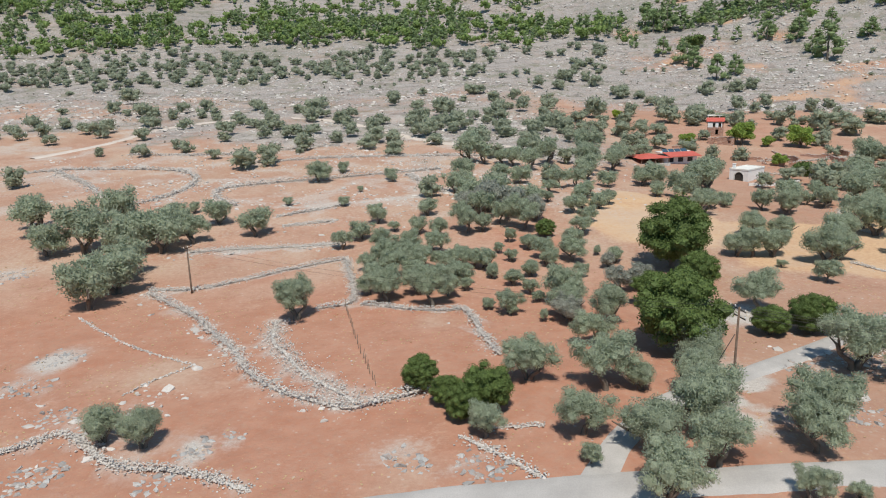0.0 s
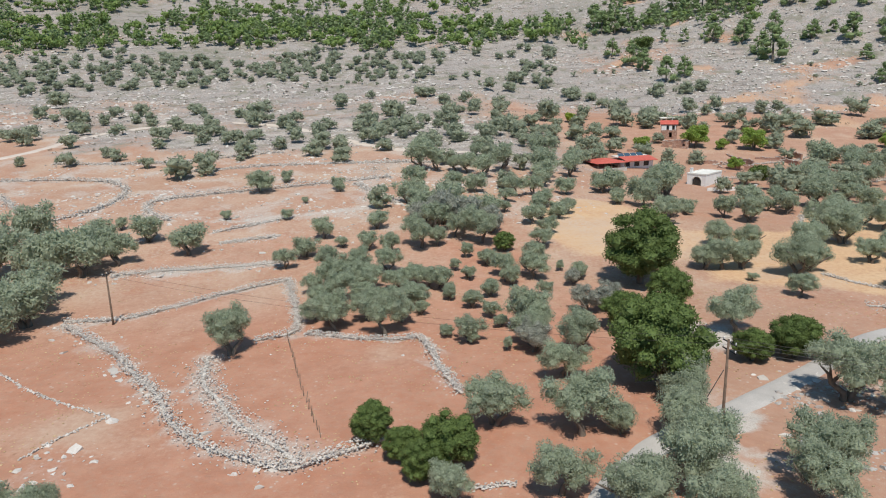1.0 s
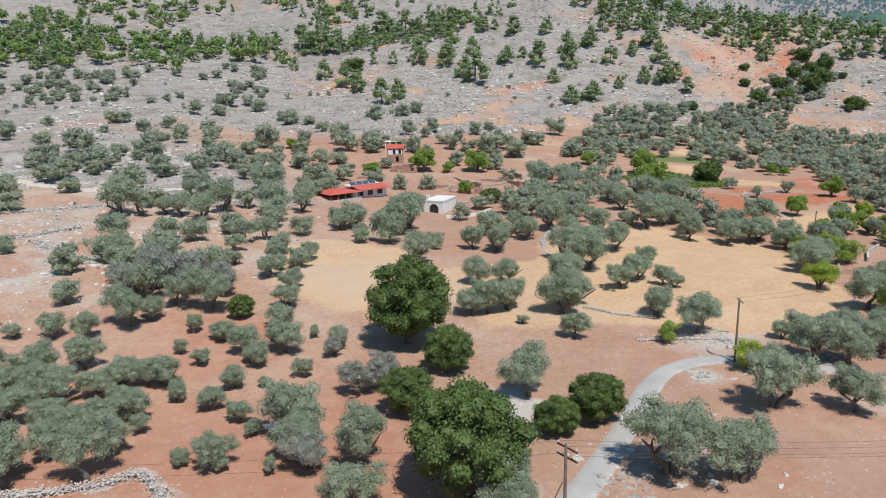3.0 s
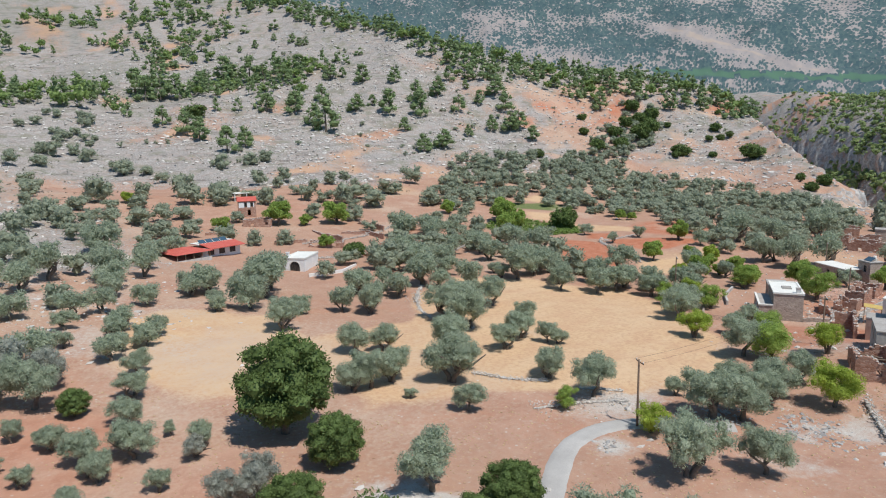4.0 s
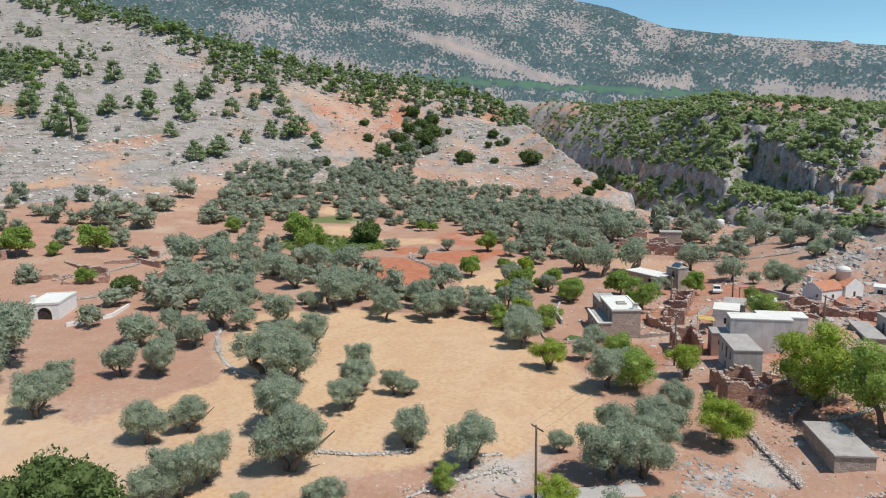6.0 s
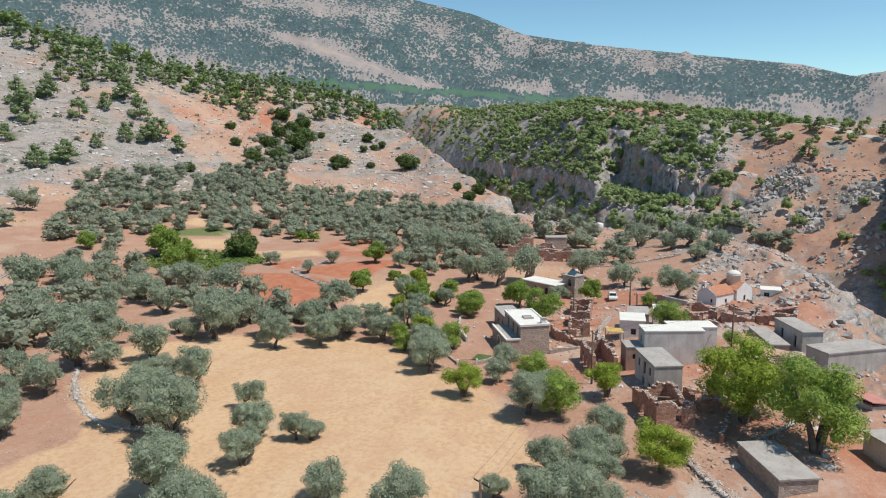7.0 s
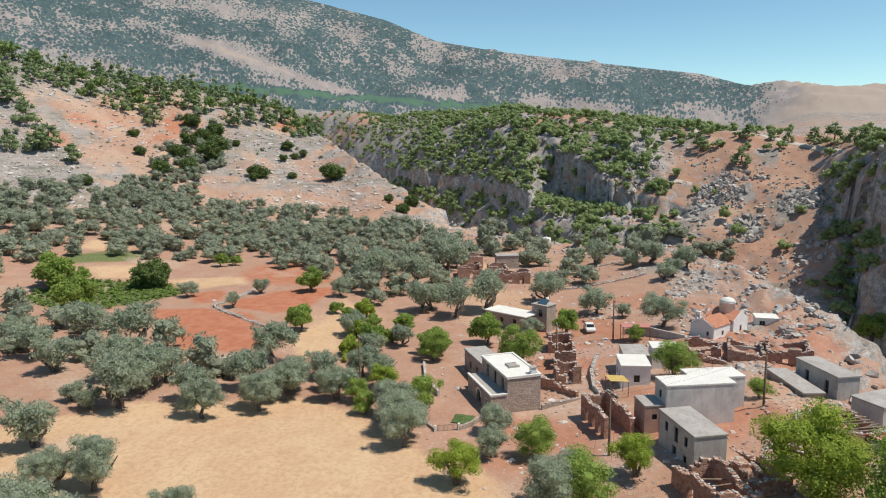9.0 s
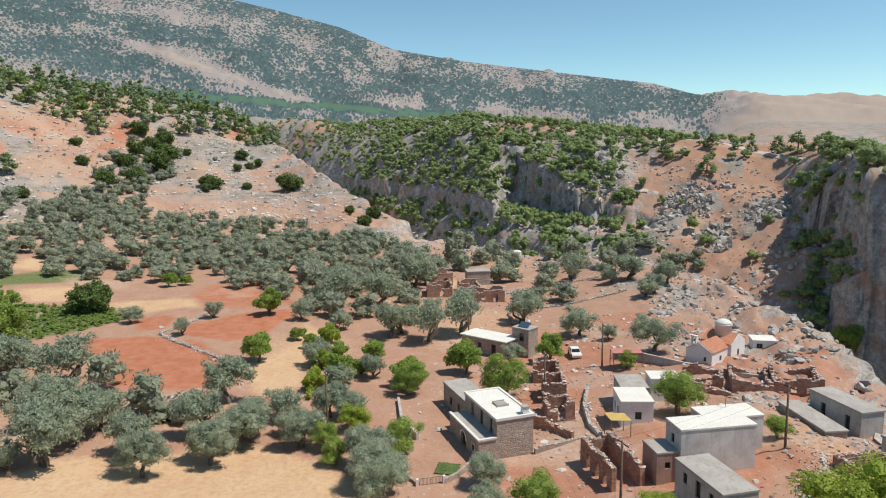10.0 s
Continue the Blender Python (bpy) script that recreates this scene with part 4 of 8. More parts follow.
OLIVES_4 = [(16.9, 51.8, 5.5), (23.4, 61.7, 4.8), (15.7, 63.2, 6.0), (11.5, 54.8, 4.6), (18.9, 63.0, 3.3), (8.3, 66.1, 5.1), (16.4, 74.9, 4.8), (15.8, 87.9, 5.6), (27.0, 69.6, 4.8), (-46.4, 261.6, 7.5), (-35.8, 257.3, 8.0), (-32.8, 267.8, 5.6), (-19.3, 303.2, 8.1), (-9.6, 290.1, 4.1), (-7.8, 339.3, 5.8), (1.7, 270.8, 11.6), (4.0, 232.1, 5.0), (14.9, 337.9, 7.4), (10.2, 314.4, 5.0), (23.3, 313.8, 8.0), (33.4, 329.0, 7.3), (35.2, 310.1, 4.6), (50.1, 337.1, 7.6), (31.5, 231.9, 6.5), (60.6, 366.3, 6.0), (20.9, 223.8, 6.8), (25.3, 217.1, 4.0), (23.5, 199.6, 4.4), (13.3, 225.0, 5.7), (7.3, 184.6, 8.1)]
OLIVES_5 = [(11.1, 182.6, 5.2), (-24.4, 176.3, 3.1), (-12.3, 131.0, 4.0), (-14.3, 122.6, 4.1), (-8.7, 126.0, 2.4), (-4.5, 124.4, 3.4), (-2.9, 135.4, 4.2), (-1.1, 114.3, 3.9), (-10.7, 114.5, 4.2), (-5.5, 112.3, 4.5), (4.5, 124.8, 6.1), (2.8, 151.8, 5.3), (21.7, 174.9, 6.3), (15.9, 182.8, 4.6), (23.5, 150.3, 3.5), (7.4, 125.7, 3.5), (35.8, 172.9, 6.4), (25.8, 135.4, 4.4), (31.3, 138.4, 3.7), (24.8, 123.2, 3.6), (20.7, 108.9, 4.7), (25.3, 111.6, 1.6), (16.3, 110.4, 3.5), (46.4, 162.3, 4.4), (46.1, 150.4, 3.2), (44.4, 181.6, 5.4), (59.2, 210.8, 4.5), (-7.5, 91.5, 4.8), (-1.3, 89.6, 5.4), (-10.4, 95.6, 3.7)]
OLIVES_6 = [(-3.7, 95.2, 3.8), (47.3, 110.1, 4.8), (49.8, 109.7, 5.0), (53.0, 109.7, 5.1), (51.9, 104.2, 1.6), (40.3, 85.4, 6.1), (59.1, 104.9, 6.9), (54.8, 96.6, 3.9), (76.6, 121.0, 8.5), (73.5, 109.5, 4.6), (79.3, 112.0, 4.3), (85.8, 117.7, 3.8), (80.6, 107.7, 3.2), (81.2, 106.1, 3.1), (69.6, 97.5, 4.7), (69.1, 89.9, 5.8), (65.5, 141.8, 5.0), (68.8, 138.1, 5.4), (77.9, 148.4, 3.5), (81.6, 147.2, 3.5), (58.5, 143.4, 2.4), (52.0, 149.8, 6.8), (58.7, 157.7, 8.5), (89.9, 150.3, 7.3), (102.2, 159.2, 6.5), (96.0, 142.4, 5.8), (89.4, 129.2, 6.3), (107.0, 144.7, 3.4), (108.8, 141.5, 7.1), (114.0, 141.9, 6.0)]
OLIVES_7 = [(109.2, 129.9, 5.7), (116.5, 209.4, 5.1), (118.3, 197.3, 7.3), (46.1, 63.7, 6.3), (77.0, 83.5, 2.8), (74.6, 77.1, 6.8), (76.6, 74.7, 6.2), (82.9, 75.0, 4.6), (92.8, 75.4, 4.6), (118.7, 123.3, 6.2), (114.2, 124.8, 5.5), (120.9, 116.7, 5.5), (131.4, 131.3, 6.2), (60.4, 71.4, 6.6), (66.6, 67.0, 4.8), (159.8, 155.5, 3.1), (173.1, 156.3, 4.2), (166.3, 170.3, 4.0), (86.2, 75.7, 6.0), (83.5, 79.8, 4.8), (229.1, 85.3, 4.9), (221.0, 77.8, 3.8), (331.7, 49.4, 6.1), (332.6, 41.6, 3.7), (247.4, 70.8, 8.7), (235.2, 104.1, 7.0), (348.3, 57.6, 5.5), (261.8, 86.7, 7.6), (252.2, 112.6, 7.5), (118.3, 141.6, 5.9)]
OLIVES_8 = [(108.8, 148.8, 3.2), (117.6, 159.5, 5.9), (131.4, 156.7, 7.6), (98.8, 152.9, 5.0), (124.2, 189.7, 6.6), (131.3, 191.6, 5.8), (115.4, 169.8, 5.0), (122.1, 167.7, 6.2), (131.9, 166.7, 6.7), (123.0, 154.2, 5.1), (127.8, 177.2, 5.5), (90.8, 145.9, 4.5), (113.2, 134.0, 5.0), (-9.6, 109.6, 4.4), (-7.8, 102.9, 4.4), (-6.1, 109.5, 4.3), (-3.9, 106.3, 4.3), (-10.2, 100.2, 3.8), (-8.6, 95.0, 3.5), (-4.5, 100.2, 4.0), (-2.2, 97.1, 3.8), (0.6, 93.8, 3.8), (-0.1, 106.2, 3.3), (2.5, 107.4, 3.7), (0.7, 98.8, 3.6), (-11.7, 105.7, 3.5), (2.2, 102.0, 3.1), (12.0, 93.8, 2.6), (12.2, 83.0, 0.9), (19.6, 80.8, 5.1)]
OLIVES_9 = [(26.0, 66.8, 4.7), (117.1, 106.9, 5.5), (122.5, 124.2, 6.0), (120.7, 130.0, 5.4), (128.3, 122.3, 4.5), (121.6, 144.8, 5.1), (120.5, 148.8, 5.5), (116.6, 149.6, 5.3), (130.5, 113.7, 4.2), (149.5, 125.6, 4.6), (140.5, 118.7, 4.2), (227.1, 105.0, 7.4), (241.5, 116.4, 8.1), (41.1, 235.7, 6.7), (47.2, 238.7, 5.6), (53.5, 238.4, 7.2), (60.4, 239.3, 8.8), (68.5, 242.3, 7.7), (75.7, 245.6, 8.0), (91.7, 258.5, 8.8), (43.4, 215.6, 5.0), (47.9, 191.1, 5.7), (47.8, 165.6, 4.9), (52.1, 167.7, 4.1), (25.4, 155.7, 4.8), (30.2, 156.1, 4.2), (37.9, 159.1, 4.5), (28.2, 143.0, 3.6), (32.2, 140.8, 3.0), (28.0, 138.7, 2.9)]
OLIVES_10 = [(21.6, 142.7, 2.8), (47.2, 152.3, 2.7), (59.6, 145.8, 3.4), (58.6, 206.0, 5.1), (17.9, 346.2, 9.6), (37.0, 314.3, 5.6), (49.5, 361.3, 7.6), (46.2, 303.7, 7.5), (60.2, 360.2, 7.7), (68.7, 381.2, 8.8), (78.4, 368.8, 8.6), (85.6, 349.9, 7.4), (38.6, 269.6, 5.2), (59.3, 274.4, 10.2), (94.2, 320.3, 6.5), (122.8, 333.2, 8.8), (137.3, 331.9, 10.3), (143.9, 333.9, 9.1), (136.8, 300.6, 7.1), (122.2, 294.3, 7.9), (96.4, 269.2, 8.9), (85.0, 263.3, 9.5), (121.2, 254.9, 7.0), (73.2, 277.3, 7.7), (26.2, 221.6, 4.1), (10.6, 210.6, 8.6), (18.5, 179.8, 5.4), (27.4, 182.0, 6.8), (13.8, 161.3, 4.7), (17.7, 159.0, 5.1)]
OLIVES_11 = [(5.3, 166.0, 5.6), (5.8, 155.6, 4.3), (36.7, 177.9, 7.4), (41.6, 204.2, 8.0), (44.7, 224.9, 5.9), (53.8, 211.6, 5.7), (49.7, 163.9, 7.0), (54.9, 141.4, 4.0), (77.3, 156.0, 4.7), (6.2, 141.9, 6.2), (10.3, 142.1, 6.4), (13.4, 138.3, 5.5), (17.4, 138.6, 5.6), (4.7, 145.1, 4.7), (7.3, 133.2, 5.1), (10.7, 129.5, 4.3), (22.1, 116.2, 4.1), (6.5, 106.0, 3.8), (16.7, 106.3, 3.0), (27.1, 107.7, 2.9), (86.8, 342.2, 8.4), (93.4, 335.6, 7.4), (67.6, 263.0, 8.6), (87.4, 276.2, 10.5), (94.2, 263.5, 8.6), (142.5, 275.9, 7.2), (129.4, 246.2, 10.0), (139.2, 251.3, 11.4), (137.4, 237.5, 10.9)]
OLIVES_12 = [(155.1, 253.9, 10.0), (176.3, 268.3, 9.9), (157.3, 231.7, 9.5), (185.3, 251.9, 9.8), (178.2, 231.8, 10.1), (201.6, 243.7, 10.0), (127.5, 195.9, 6.9), (144.6, 193.8, 6.5), (97.1, 162.0, 7.1), (105.7, 177.9, 5.9), (57.4, 220.0, 6.4), (62.0, 163.1, 7.9), (47.9, 154.8, 3.0), (34.2, 142.3, 3.2), (30.2, 146.3, 4.3), (27.5, 129.2, 3.7), (75.4, 152.7, 5.6), (71.0, 141.4, 3.7), (82.6, 154.0, 4.2), (83.1, 150.4, 4.2), (51.4, 136.3, 5.1), (77.2, 126.9, 7.0), (88.6, 133.6, 4.9), (54.8, 121.6, 5.1), (59.2, 120.3, 4.5), (65.0, 111.9, 6.6), (62.1, 107.2, 4.8), (-0.8, 122.3, 3.7), (2.9, 99.0, 3.0), (10.9, 109.6, 2.0)]
OLIVES_13 = [(14.7, 115.5, 3.1), (13.2, 102.0, 3.1), (20.5, 100.9, 2.3), (7.3, 101.9, 2.3), (10.0, 98.1, 2.7), (5.8, 88.5, 1.6), (8.3, 86.4, 3.3), (12.6, 90.4, 1.7), (15.2, 84.3, 4.6), (14.8, 126.3, 6.8), (21.9, 54.8, 6.4), (31.9, 54.3, 5.6), (-51.2, 133.8, 5.5), (-48.2, 100.1, 8.1), (-62.5, 133.4, 7.9), (-11.8, 166.1, 3.0), (-45.5, 189.3, 7.1), (-39.3, 205.2, 6.9), (-84.2, 202.0, 5.2), (-66.7, 221.6, 4.9), (12.3, 216.8, 6.6), (5.4, 237.6, 9.1), (-62.1, 265.2, 6.9), (-75.6, 268.6, 6.0), (-86.3, 277.9, 6.2), (-48.1, 268.8, 10.1), (-56.3, 285.8, 6.4), (-110.7, 276.4, 8.2), (-102.3, 275.1, 6.1), (-19.6, 313.2, 7.1)]
OLIVES_14 = [(-141.8, 331.1, 12.2), (34.7, 238.1, 8.2), (42.7, 241.1, 9.3), (40.8, 197.2, 6.1), (53.2, 202.6, 4.7), (34.3, 166.8, 4.5), (79.7, 144.6, 4.6)]
EVERGREENS_1 = [(-2.6, 64.7, 3.7), (-0.0, 61.4, 3.4), (3.7, 60.0, 4.8), (1.4, 57.9, 3.6), (18.2, 122.0, 3.5), (35.3, 104.8, 11.2), (35.7, 95.0, 5.6), (27.3, 87.6, 5.4), (25.6, 72.0, 9.4), (42.9, 77.7, 5.6), (37.9, 77.3, 4.4)]
SAPLINGS_1 = [(-24.2, 174.6, 2.5), (-88.8, 206.5, 2.6)]
PALE_OLIVES_1 = [(8.9, 137.1, 7.2), (13.3, 134.2, 7.6), (17.6, 131.2, 5.6), (5.0, 136.5, 4.8), (15.0, 82.2, 4.5), (27.4, 94.6, 4.8), (24.3, 93.7, 4.0), (25.6, 105.2, 3.0)]
YOUNG_OLIVES_1 = [(11.7, 119.5, 2.7), (14.2, 116.0, 2.8), (9.2, 113.7, 2.1), (10.9, 109.7, 1.5), (6.1, 106.6, 2.9), (7.3, 101.3, 2.4), (10.0, 97.9, 2.7), (13.2, 102.7, 2.6), (3.2, 96.3, 2.4), (16.1, 100.7, 1.1), (12.9, 91.1, 1.1), (5.9, 87.9, 1.7), (8.6, 85.5, 2.0), (4.6, 106.9, 3.7), (1.9, 109.5, 2.7), (16.0, 107.9, 2.3)]
GREENS_1 = [(109.6, 87.8, 6.2), (99.2, 82.5, 7.6), (125.0, 62.3, 3.5), (133.7, 71.6, 7.4), (153.8, 76.7, 3.5), (160.9, 88.7, 5.6), (152.1, 101.6, 6.3), (142.8, 94.5, 7.7), (121.3, 104.2, 5.9), (144.6, 109.2, 6.4), (155.4, 117.6, 5.2), (140.7, 108.1, 6.4), (120.8, 113.4, 4.2), (162.8, 134.3, 3.6), (64.2, 89.7, 3.4), (96.5, 227.6, 9.9), (103.1, 223.5, 4.5), (112.4, 221.5, 8.9), (95.6, 198.7, 4.4), (79.2, 227.7, 6.0), (102.5, 180.1, 3.8), (148.8, 183.3, 9.4), (117.3, 111.1, 4.0), (177.7, 146.4, 6.3), (199.1, 182.3, 4.2), (201.9, 179.6, 3.8), (161.0, 199.4, 9.8), (148.9, 135.4, 6.2), (158.8, 129.9, 3.6), (153.6, 123.3, 3.9)]
GREENS_2 = [(95.6, 54.5, 12.0), (271.4, 3.8, 11.2), (143.1, 119.3, 5.4), (153.9, 218.1, 5.6), (164.2, 203.6, 6.6), (168.0, 200.0, 5.8), (148.1, 117.6, 3.9)]
ROUND_1 = [(95.2, 184.5, 5.3), (172.2, 183.5, 8.4)]
LIMES_1 = [(100.2, 94.9, 6.4), (105.2, 77.2, 5.7), (101.2, 61.3, 12.0), (126.9, 111.8, 5.3), (162.5, 127.8, 4.8), (149.0, 124.5, 3.9), (139.3, 121.9, 3.6), (66.1, 79.5, 4.8), (88.0, 69.4, 6.7), (67.2, 271.9, 5.1)]
PINES_1 = [(196.2, 368.0, 13.6), (197.0, 382.6, 10.6), (225.2, 383.6, 8.7), (239.0, 387.5, 5.7), (241.0, 373.5, 11.2), (218.3, 409.2, 8.3), (196.4, 401.0, 10.3), (185.5, 414.4, 9.1), (202.7, 412.2, 8.7), (231.6, 346.5, 6.4), (221.2, 316.5, 8.2), (232.2, 314.7, 10.0), (253.5, 360.5, 11.2), (262.8, 377.1, 9.8), (279.0, 376.2, 10.0), (259.2, 325.9, 4.8), (274.9, 324.1, 6.7), (305.2, 353.0, 10.8), (298.7, 337.5, 9.7), (283.0, 317.9, 8.6), (289.1, 317.5, 9.2), (281.8, 300.4, 7.1), (303.2, 393.7, 7.8), (315.5, 388.9, 8.6), (254.9, 421.1, 10.3), (266.0, 402.0, 8.1), (244.8, 442.6, 9.1), (251.7, 439.5, 5.6), (298.7, 373.0, 4.8), (290.7, 351.1, 6.5)]
PINES_2 = [(273.6, 350.5, 8.2), (366.7, 322.6, 9.2), (394.0, 336.5, 9.0), (141.6, 485.1, 11.3), (141.6, 503.2, 12.9), (149.4, 482.0, 12.7), (158.3, 481.0, 12.8), (134.5, 400.3, 10.7), (134.0, 382.9, 9.2), (128.7, 419.3, 8.2), (136.3, 356.0, 8.8), (146.9, 359.7, 7.6), (174.9, 487.0, 10.1), (181.8, 491.7, 10.2), (198.0, 500.9, 14.1), (198.4, 485.7, 10.3), (206.4, 479.8, 12.5), (211.2, 470.9, 10.3), (218.9, 460.9, 12.4), (233.8, 463.4, 10.6), (183.4, 626.6, 4.9), (199.1, 649.8, 4.3), (196.2, 699.4, 6.4), (196.7, 674.7, 6.2), (234.9, 646.4, 8.9), (211.4, 570.0, 6.3), (200.2, 561.4, 4.6), (232.9, 550.7, 3.9), (244.6, 548.9, 4.9), (264.4, 557.7, 4.1)]
PINES_3 = [(270.9, 540.6, 5.8), (268.7, 524.5, 5.6), (270.7, 520.1, 4.8), (190.9, 601.9, 4.1)]
BUSHES_1 = [(149.2, 426.8, 12.7), (338.4, 247.1, 11.4), (349.4, 214.0, 15.0), (263.0, 278.5, 7.1), (312.7, 163.5, 7.3), (303.2, 164.7, 7.1), (336.7, 312.2, 6.6), (315.4, 293.3, 6.9), (385.3, 254.8, 7.9), (416.7, 271.3, 4.9), (371.2, 277.0, 5.3)]
OAKS_1 = [(380.4, 308.7, 10.6), (366.5, 292.9, 11.5), (355.3, 277.4, 11.7), (344.2, 275.7, 12.7), (381.1, 294.6, 10.5), (332.6, 284.7, 9.5), (348.8, 290.5, 9.2), (313.3, 173.7, 4.9), (346.1, 233.0, 5.3), (331.7, 245.3, 5.3), (377.1, 246.7, 5.2), (370.2, 249.8, 5.1), (382.0, 244.1, 5.2), (321.3, 272.7, 9.1), (304.7, 275.3, 8.9)]
PLATEAU_PINES_1 = [(383.7, 27.5, 8.9), (404.9, 43.4, 8.4), (406.0, 21.5, 6.6), (404.6, 11.6, 4.4), (400.6, 4.9, 5.4), (392.7, -4.4, 7.8), (383.5, -10.3, 10.1), (369.5, -14.4, 8.2), (351.3, -12.7, 8.2)]

SMALLEST = 1.6
NEAREST = 265  # olive trees that stand as things of their own; the farther ones belong to the grove
ALL_OLIVES = [t for rows in (OLIVES_1, OLIVES_2, OLIVES_3, OLIVES_4, OLIVES_5, OLIVES_6, OLIVES_7, OLIVES_8, OLIVES_9, OLIVES_10, OLIVES_11, OLIVES_12, OLIVES_13, OLIVES_14) for t in rows]
ALL_OLIVES.sort(key=lambda t: float(line_distance(np.array([t[0]]), np.array([t[1]]), AXIS)[0]))
FAR_OLIVES = [(x, y, min(max(w, SMALLEST), 13.0) * 1.2) for x, y, w in ALL_OLIVES[NEAREST:]]
PLANTED += FAR_OLIVES
for kind, lists, group, tall in (
    ("olive", (ALL_OLIVES[:NEAREST],), "olive trees", 1.08),
    ("pale", (PALE_OLIVES_1,), "half-dry olive trees", 1.15),
    ("young", (YOUNG_OLIVES_1, SAPLINGS_1), "young olive trees", 1.1),
    ("evergreen", (EVERGREENS_1,), "carob trees", 1.0),
    ("green", (GREENS_1, GREENS_2,), "fruit trees", 0.95),
    ("lime", (LIMES_1,), "almond trees", 0.92),
    ("round", (ROUND_1,), "round bushes", 1.0),
):
    for rows in lists:
        for x, y, w in rows:
            plant(kind, x, y, min(max(w, SMALLEST), 13.0) * (1.24 if kind == "olive" else 1.12), group, tall=tall)

# ---- trees of the hillside and the woods ----
for rows in (PINES_1, PINES_2, PINES_3):
    for x, y, w in rows:
        plant("pine", x, y, min(w, 15) * 1.12, "hillside pines", 0, 0.92)
for rows, kind, group in ((BUSHES_1, "round", "round bushes"), (OAKS_1, "evergreen", "hillside oaks"), (PLATEAU_PINES_1, "pine", "plateau pines")):
    for x, y, w in rows:
        plant(kind, x, y, min(w, 14), group, 0, 0.9 if kind != "pine" else 0.8)


def mesh_arrays(me):
    co = np.zeros(len(me.vertices) * 3)
    me.vertices.foreach_get("co", co)
    tri = np.zeros(len(me.loops), int)
    me.loops.foreach_get("vertex_index", tri)
    return co.reshape(-1, 3), tri.reshape(len(me.polygons), -1)


def spots(rng, box, gap, keep):
    """Places in a box, about a gap apart, that a rule on x and y keeps."""
    xs, ys = np.meshgrid(np.arange(box[0], box[2], gap), np.arange(box[1], box[3], gap))
    x = xs.ravel() + rng.uniform(-0.48, 0.48, xs.size) * gap
    y = ys.ravel() + rng.uniform(-0.48, 0.48, xs.size) * gap
    ok = keep(x, y) > rng.rand(len(x))
    return x[ok], y[ok]


def woods(name, label, kind, x, y, low, high, seed, mat, tall=1.0, forms=4, sprays=70, sink=0.1, lumps=9, blade=1.0, sizes=None):
    """Many small trees or bushes in one mesh."""
    rng = np.random.RandomState(seed)
    shapes = []
    for k in range(forms):
        r2 = np.random.RandomState(seed * 10 + k)
        if kind == "cone":
            cl = []
            for _ in range(lumps):
                u = r2.rand()
                w, a = 0.36 * (1 - u) ** 0.8 + 0.05, r2.uniform(0, 6.28)
                cl.append((np.array([math.cos(a) * w * 0.7, math.sin(a) * w * 0.7, 0.2 + 0.95 * u]), r2.uniform(0.13, 0.2) * (1.1 - 0.4 * u), 0.8))
            me = crown_mesh("form", r2, cl, sprays, 0.16, 0.08, mat, 0, 0.9)
        elif kind == "umbrella":
            me = crown_mesh("form", r2, clump_cloud(r2, lumps, 0.34, 0.27, 0.5, 0.13, 0.2, 0.2), sprays, 0.16 * blade, 0.09 * blade, mat, 0, 0.92)
        else:
            me = crown_mesh("form", r2, clump_cloud(r2, lumps, 0.34, 0.24, 0.42, 0.12, 0.2, 0.35), sprays, 0.15 * blade, 0.075 * blade, mat, 0.05, 0.82)
        shapes.append(mesh_arrays(me))
        bpy.data.meshes.remove(me)
    z = ground(x, y)
    V, T, at = [], [], 0
    size, turn, pick = rng.uniform(low, high, len(x)) if sizes is None else sizes, rng.uniform(0, 6.28, len(x)), rng.randint(0, forms, len(x))
    up = rng.uniform(0.8, 1.2, len(x)) * tall
    for n in range(len(x)):
        v, t = shapes[pick[n]]
        c, s, w = math.cos(turn[n]), math.sin(turn[n]), size[n]
        V.append(np.stack([(v[:, 0] * c - v[:, 1] * s) * w + x[n], (v[:, 0] * s + v[:, 1] * c) * w + y[n], v[:, 2] * w * up[n] + z[n] - sink * w], -1))
        T.append(t + at)
        at += len(v)
    return tagged(new(name, grid_mesh(name, np.concatenate(V), np.concatenate(T), mat)), label, name.replace("_", " "), kind="stuff")


wood_rng = np.random.RandomState(11)


def clear(x, y, gap=5.0):
    """Away from the trees that stand by themselves."""
    have = np.array([(a, b) for a, b, _ in PLANTED])
    keep = np.ones(len(x))
    for n in range(0, len(x), 400):
        d = np.hypot(x[n:n + 400, None] - have[None, :, 0], y[n:n + 400, None] - have[None, :, 1]).min(1)
        keep[n:n + 400] = d > gap
    return keep


def in_grove(poly, density):
    return lambda x, y: inside(x, y, poly) * density * clear(x, y)


GROVE_E = [(150, 206), (162, 240), (228, 300), (285, 258), (306, 205), (270, 140), (240, 118), (196, 118), (172, 130), (178, 142), (198, 158), (204, 190), (184, 224)]
GROVE_MID = [(86, 150), (92, 176), (124, 208), (146, 202), (138, 168), (134, 146), (124, 130), (112, 142)]
GROVE_N = [(-60, 205), (-70, 262), (60, 262), (150, 292), (160, 250), (75, 250), (10, 215)]
GROVE_NN = [(-150, 215), (-160, 300), (60, 300), (60, 262), (-60, 262)]
GROVE_RIM = [(196, 116), (246, 116), (256, 100), (240, 74), (205, 76), (190, 92)]
MID_N = [(-6, 140), (0, 200), (30, 246), (84, 240), (60, 212), (56, 190), (70, 172), (58, 156), (30, 150), (18, 132)]
WIDE_N = [(36, 164), (52, 240), (150, 250), (152, 214), (104, 184), (72, 160)]
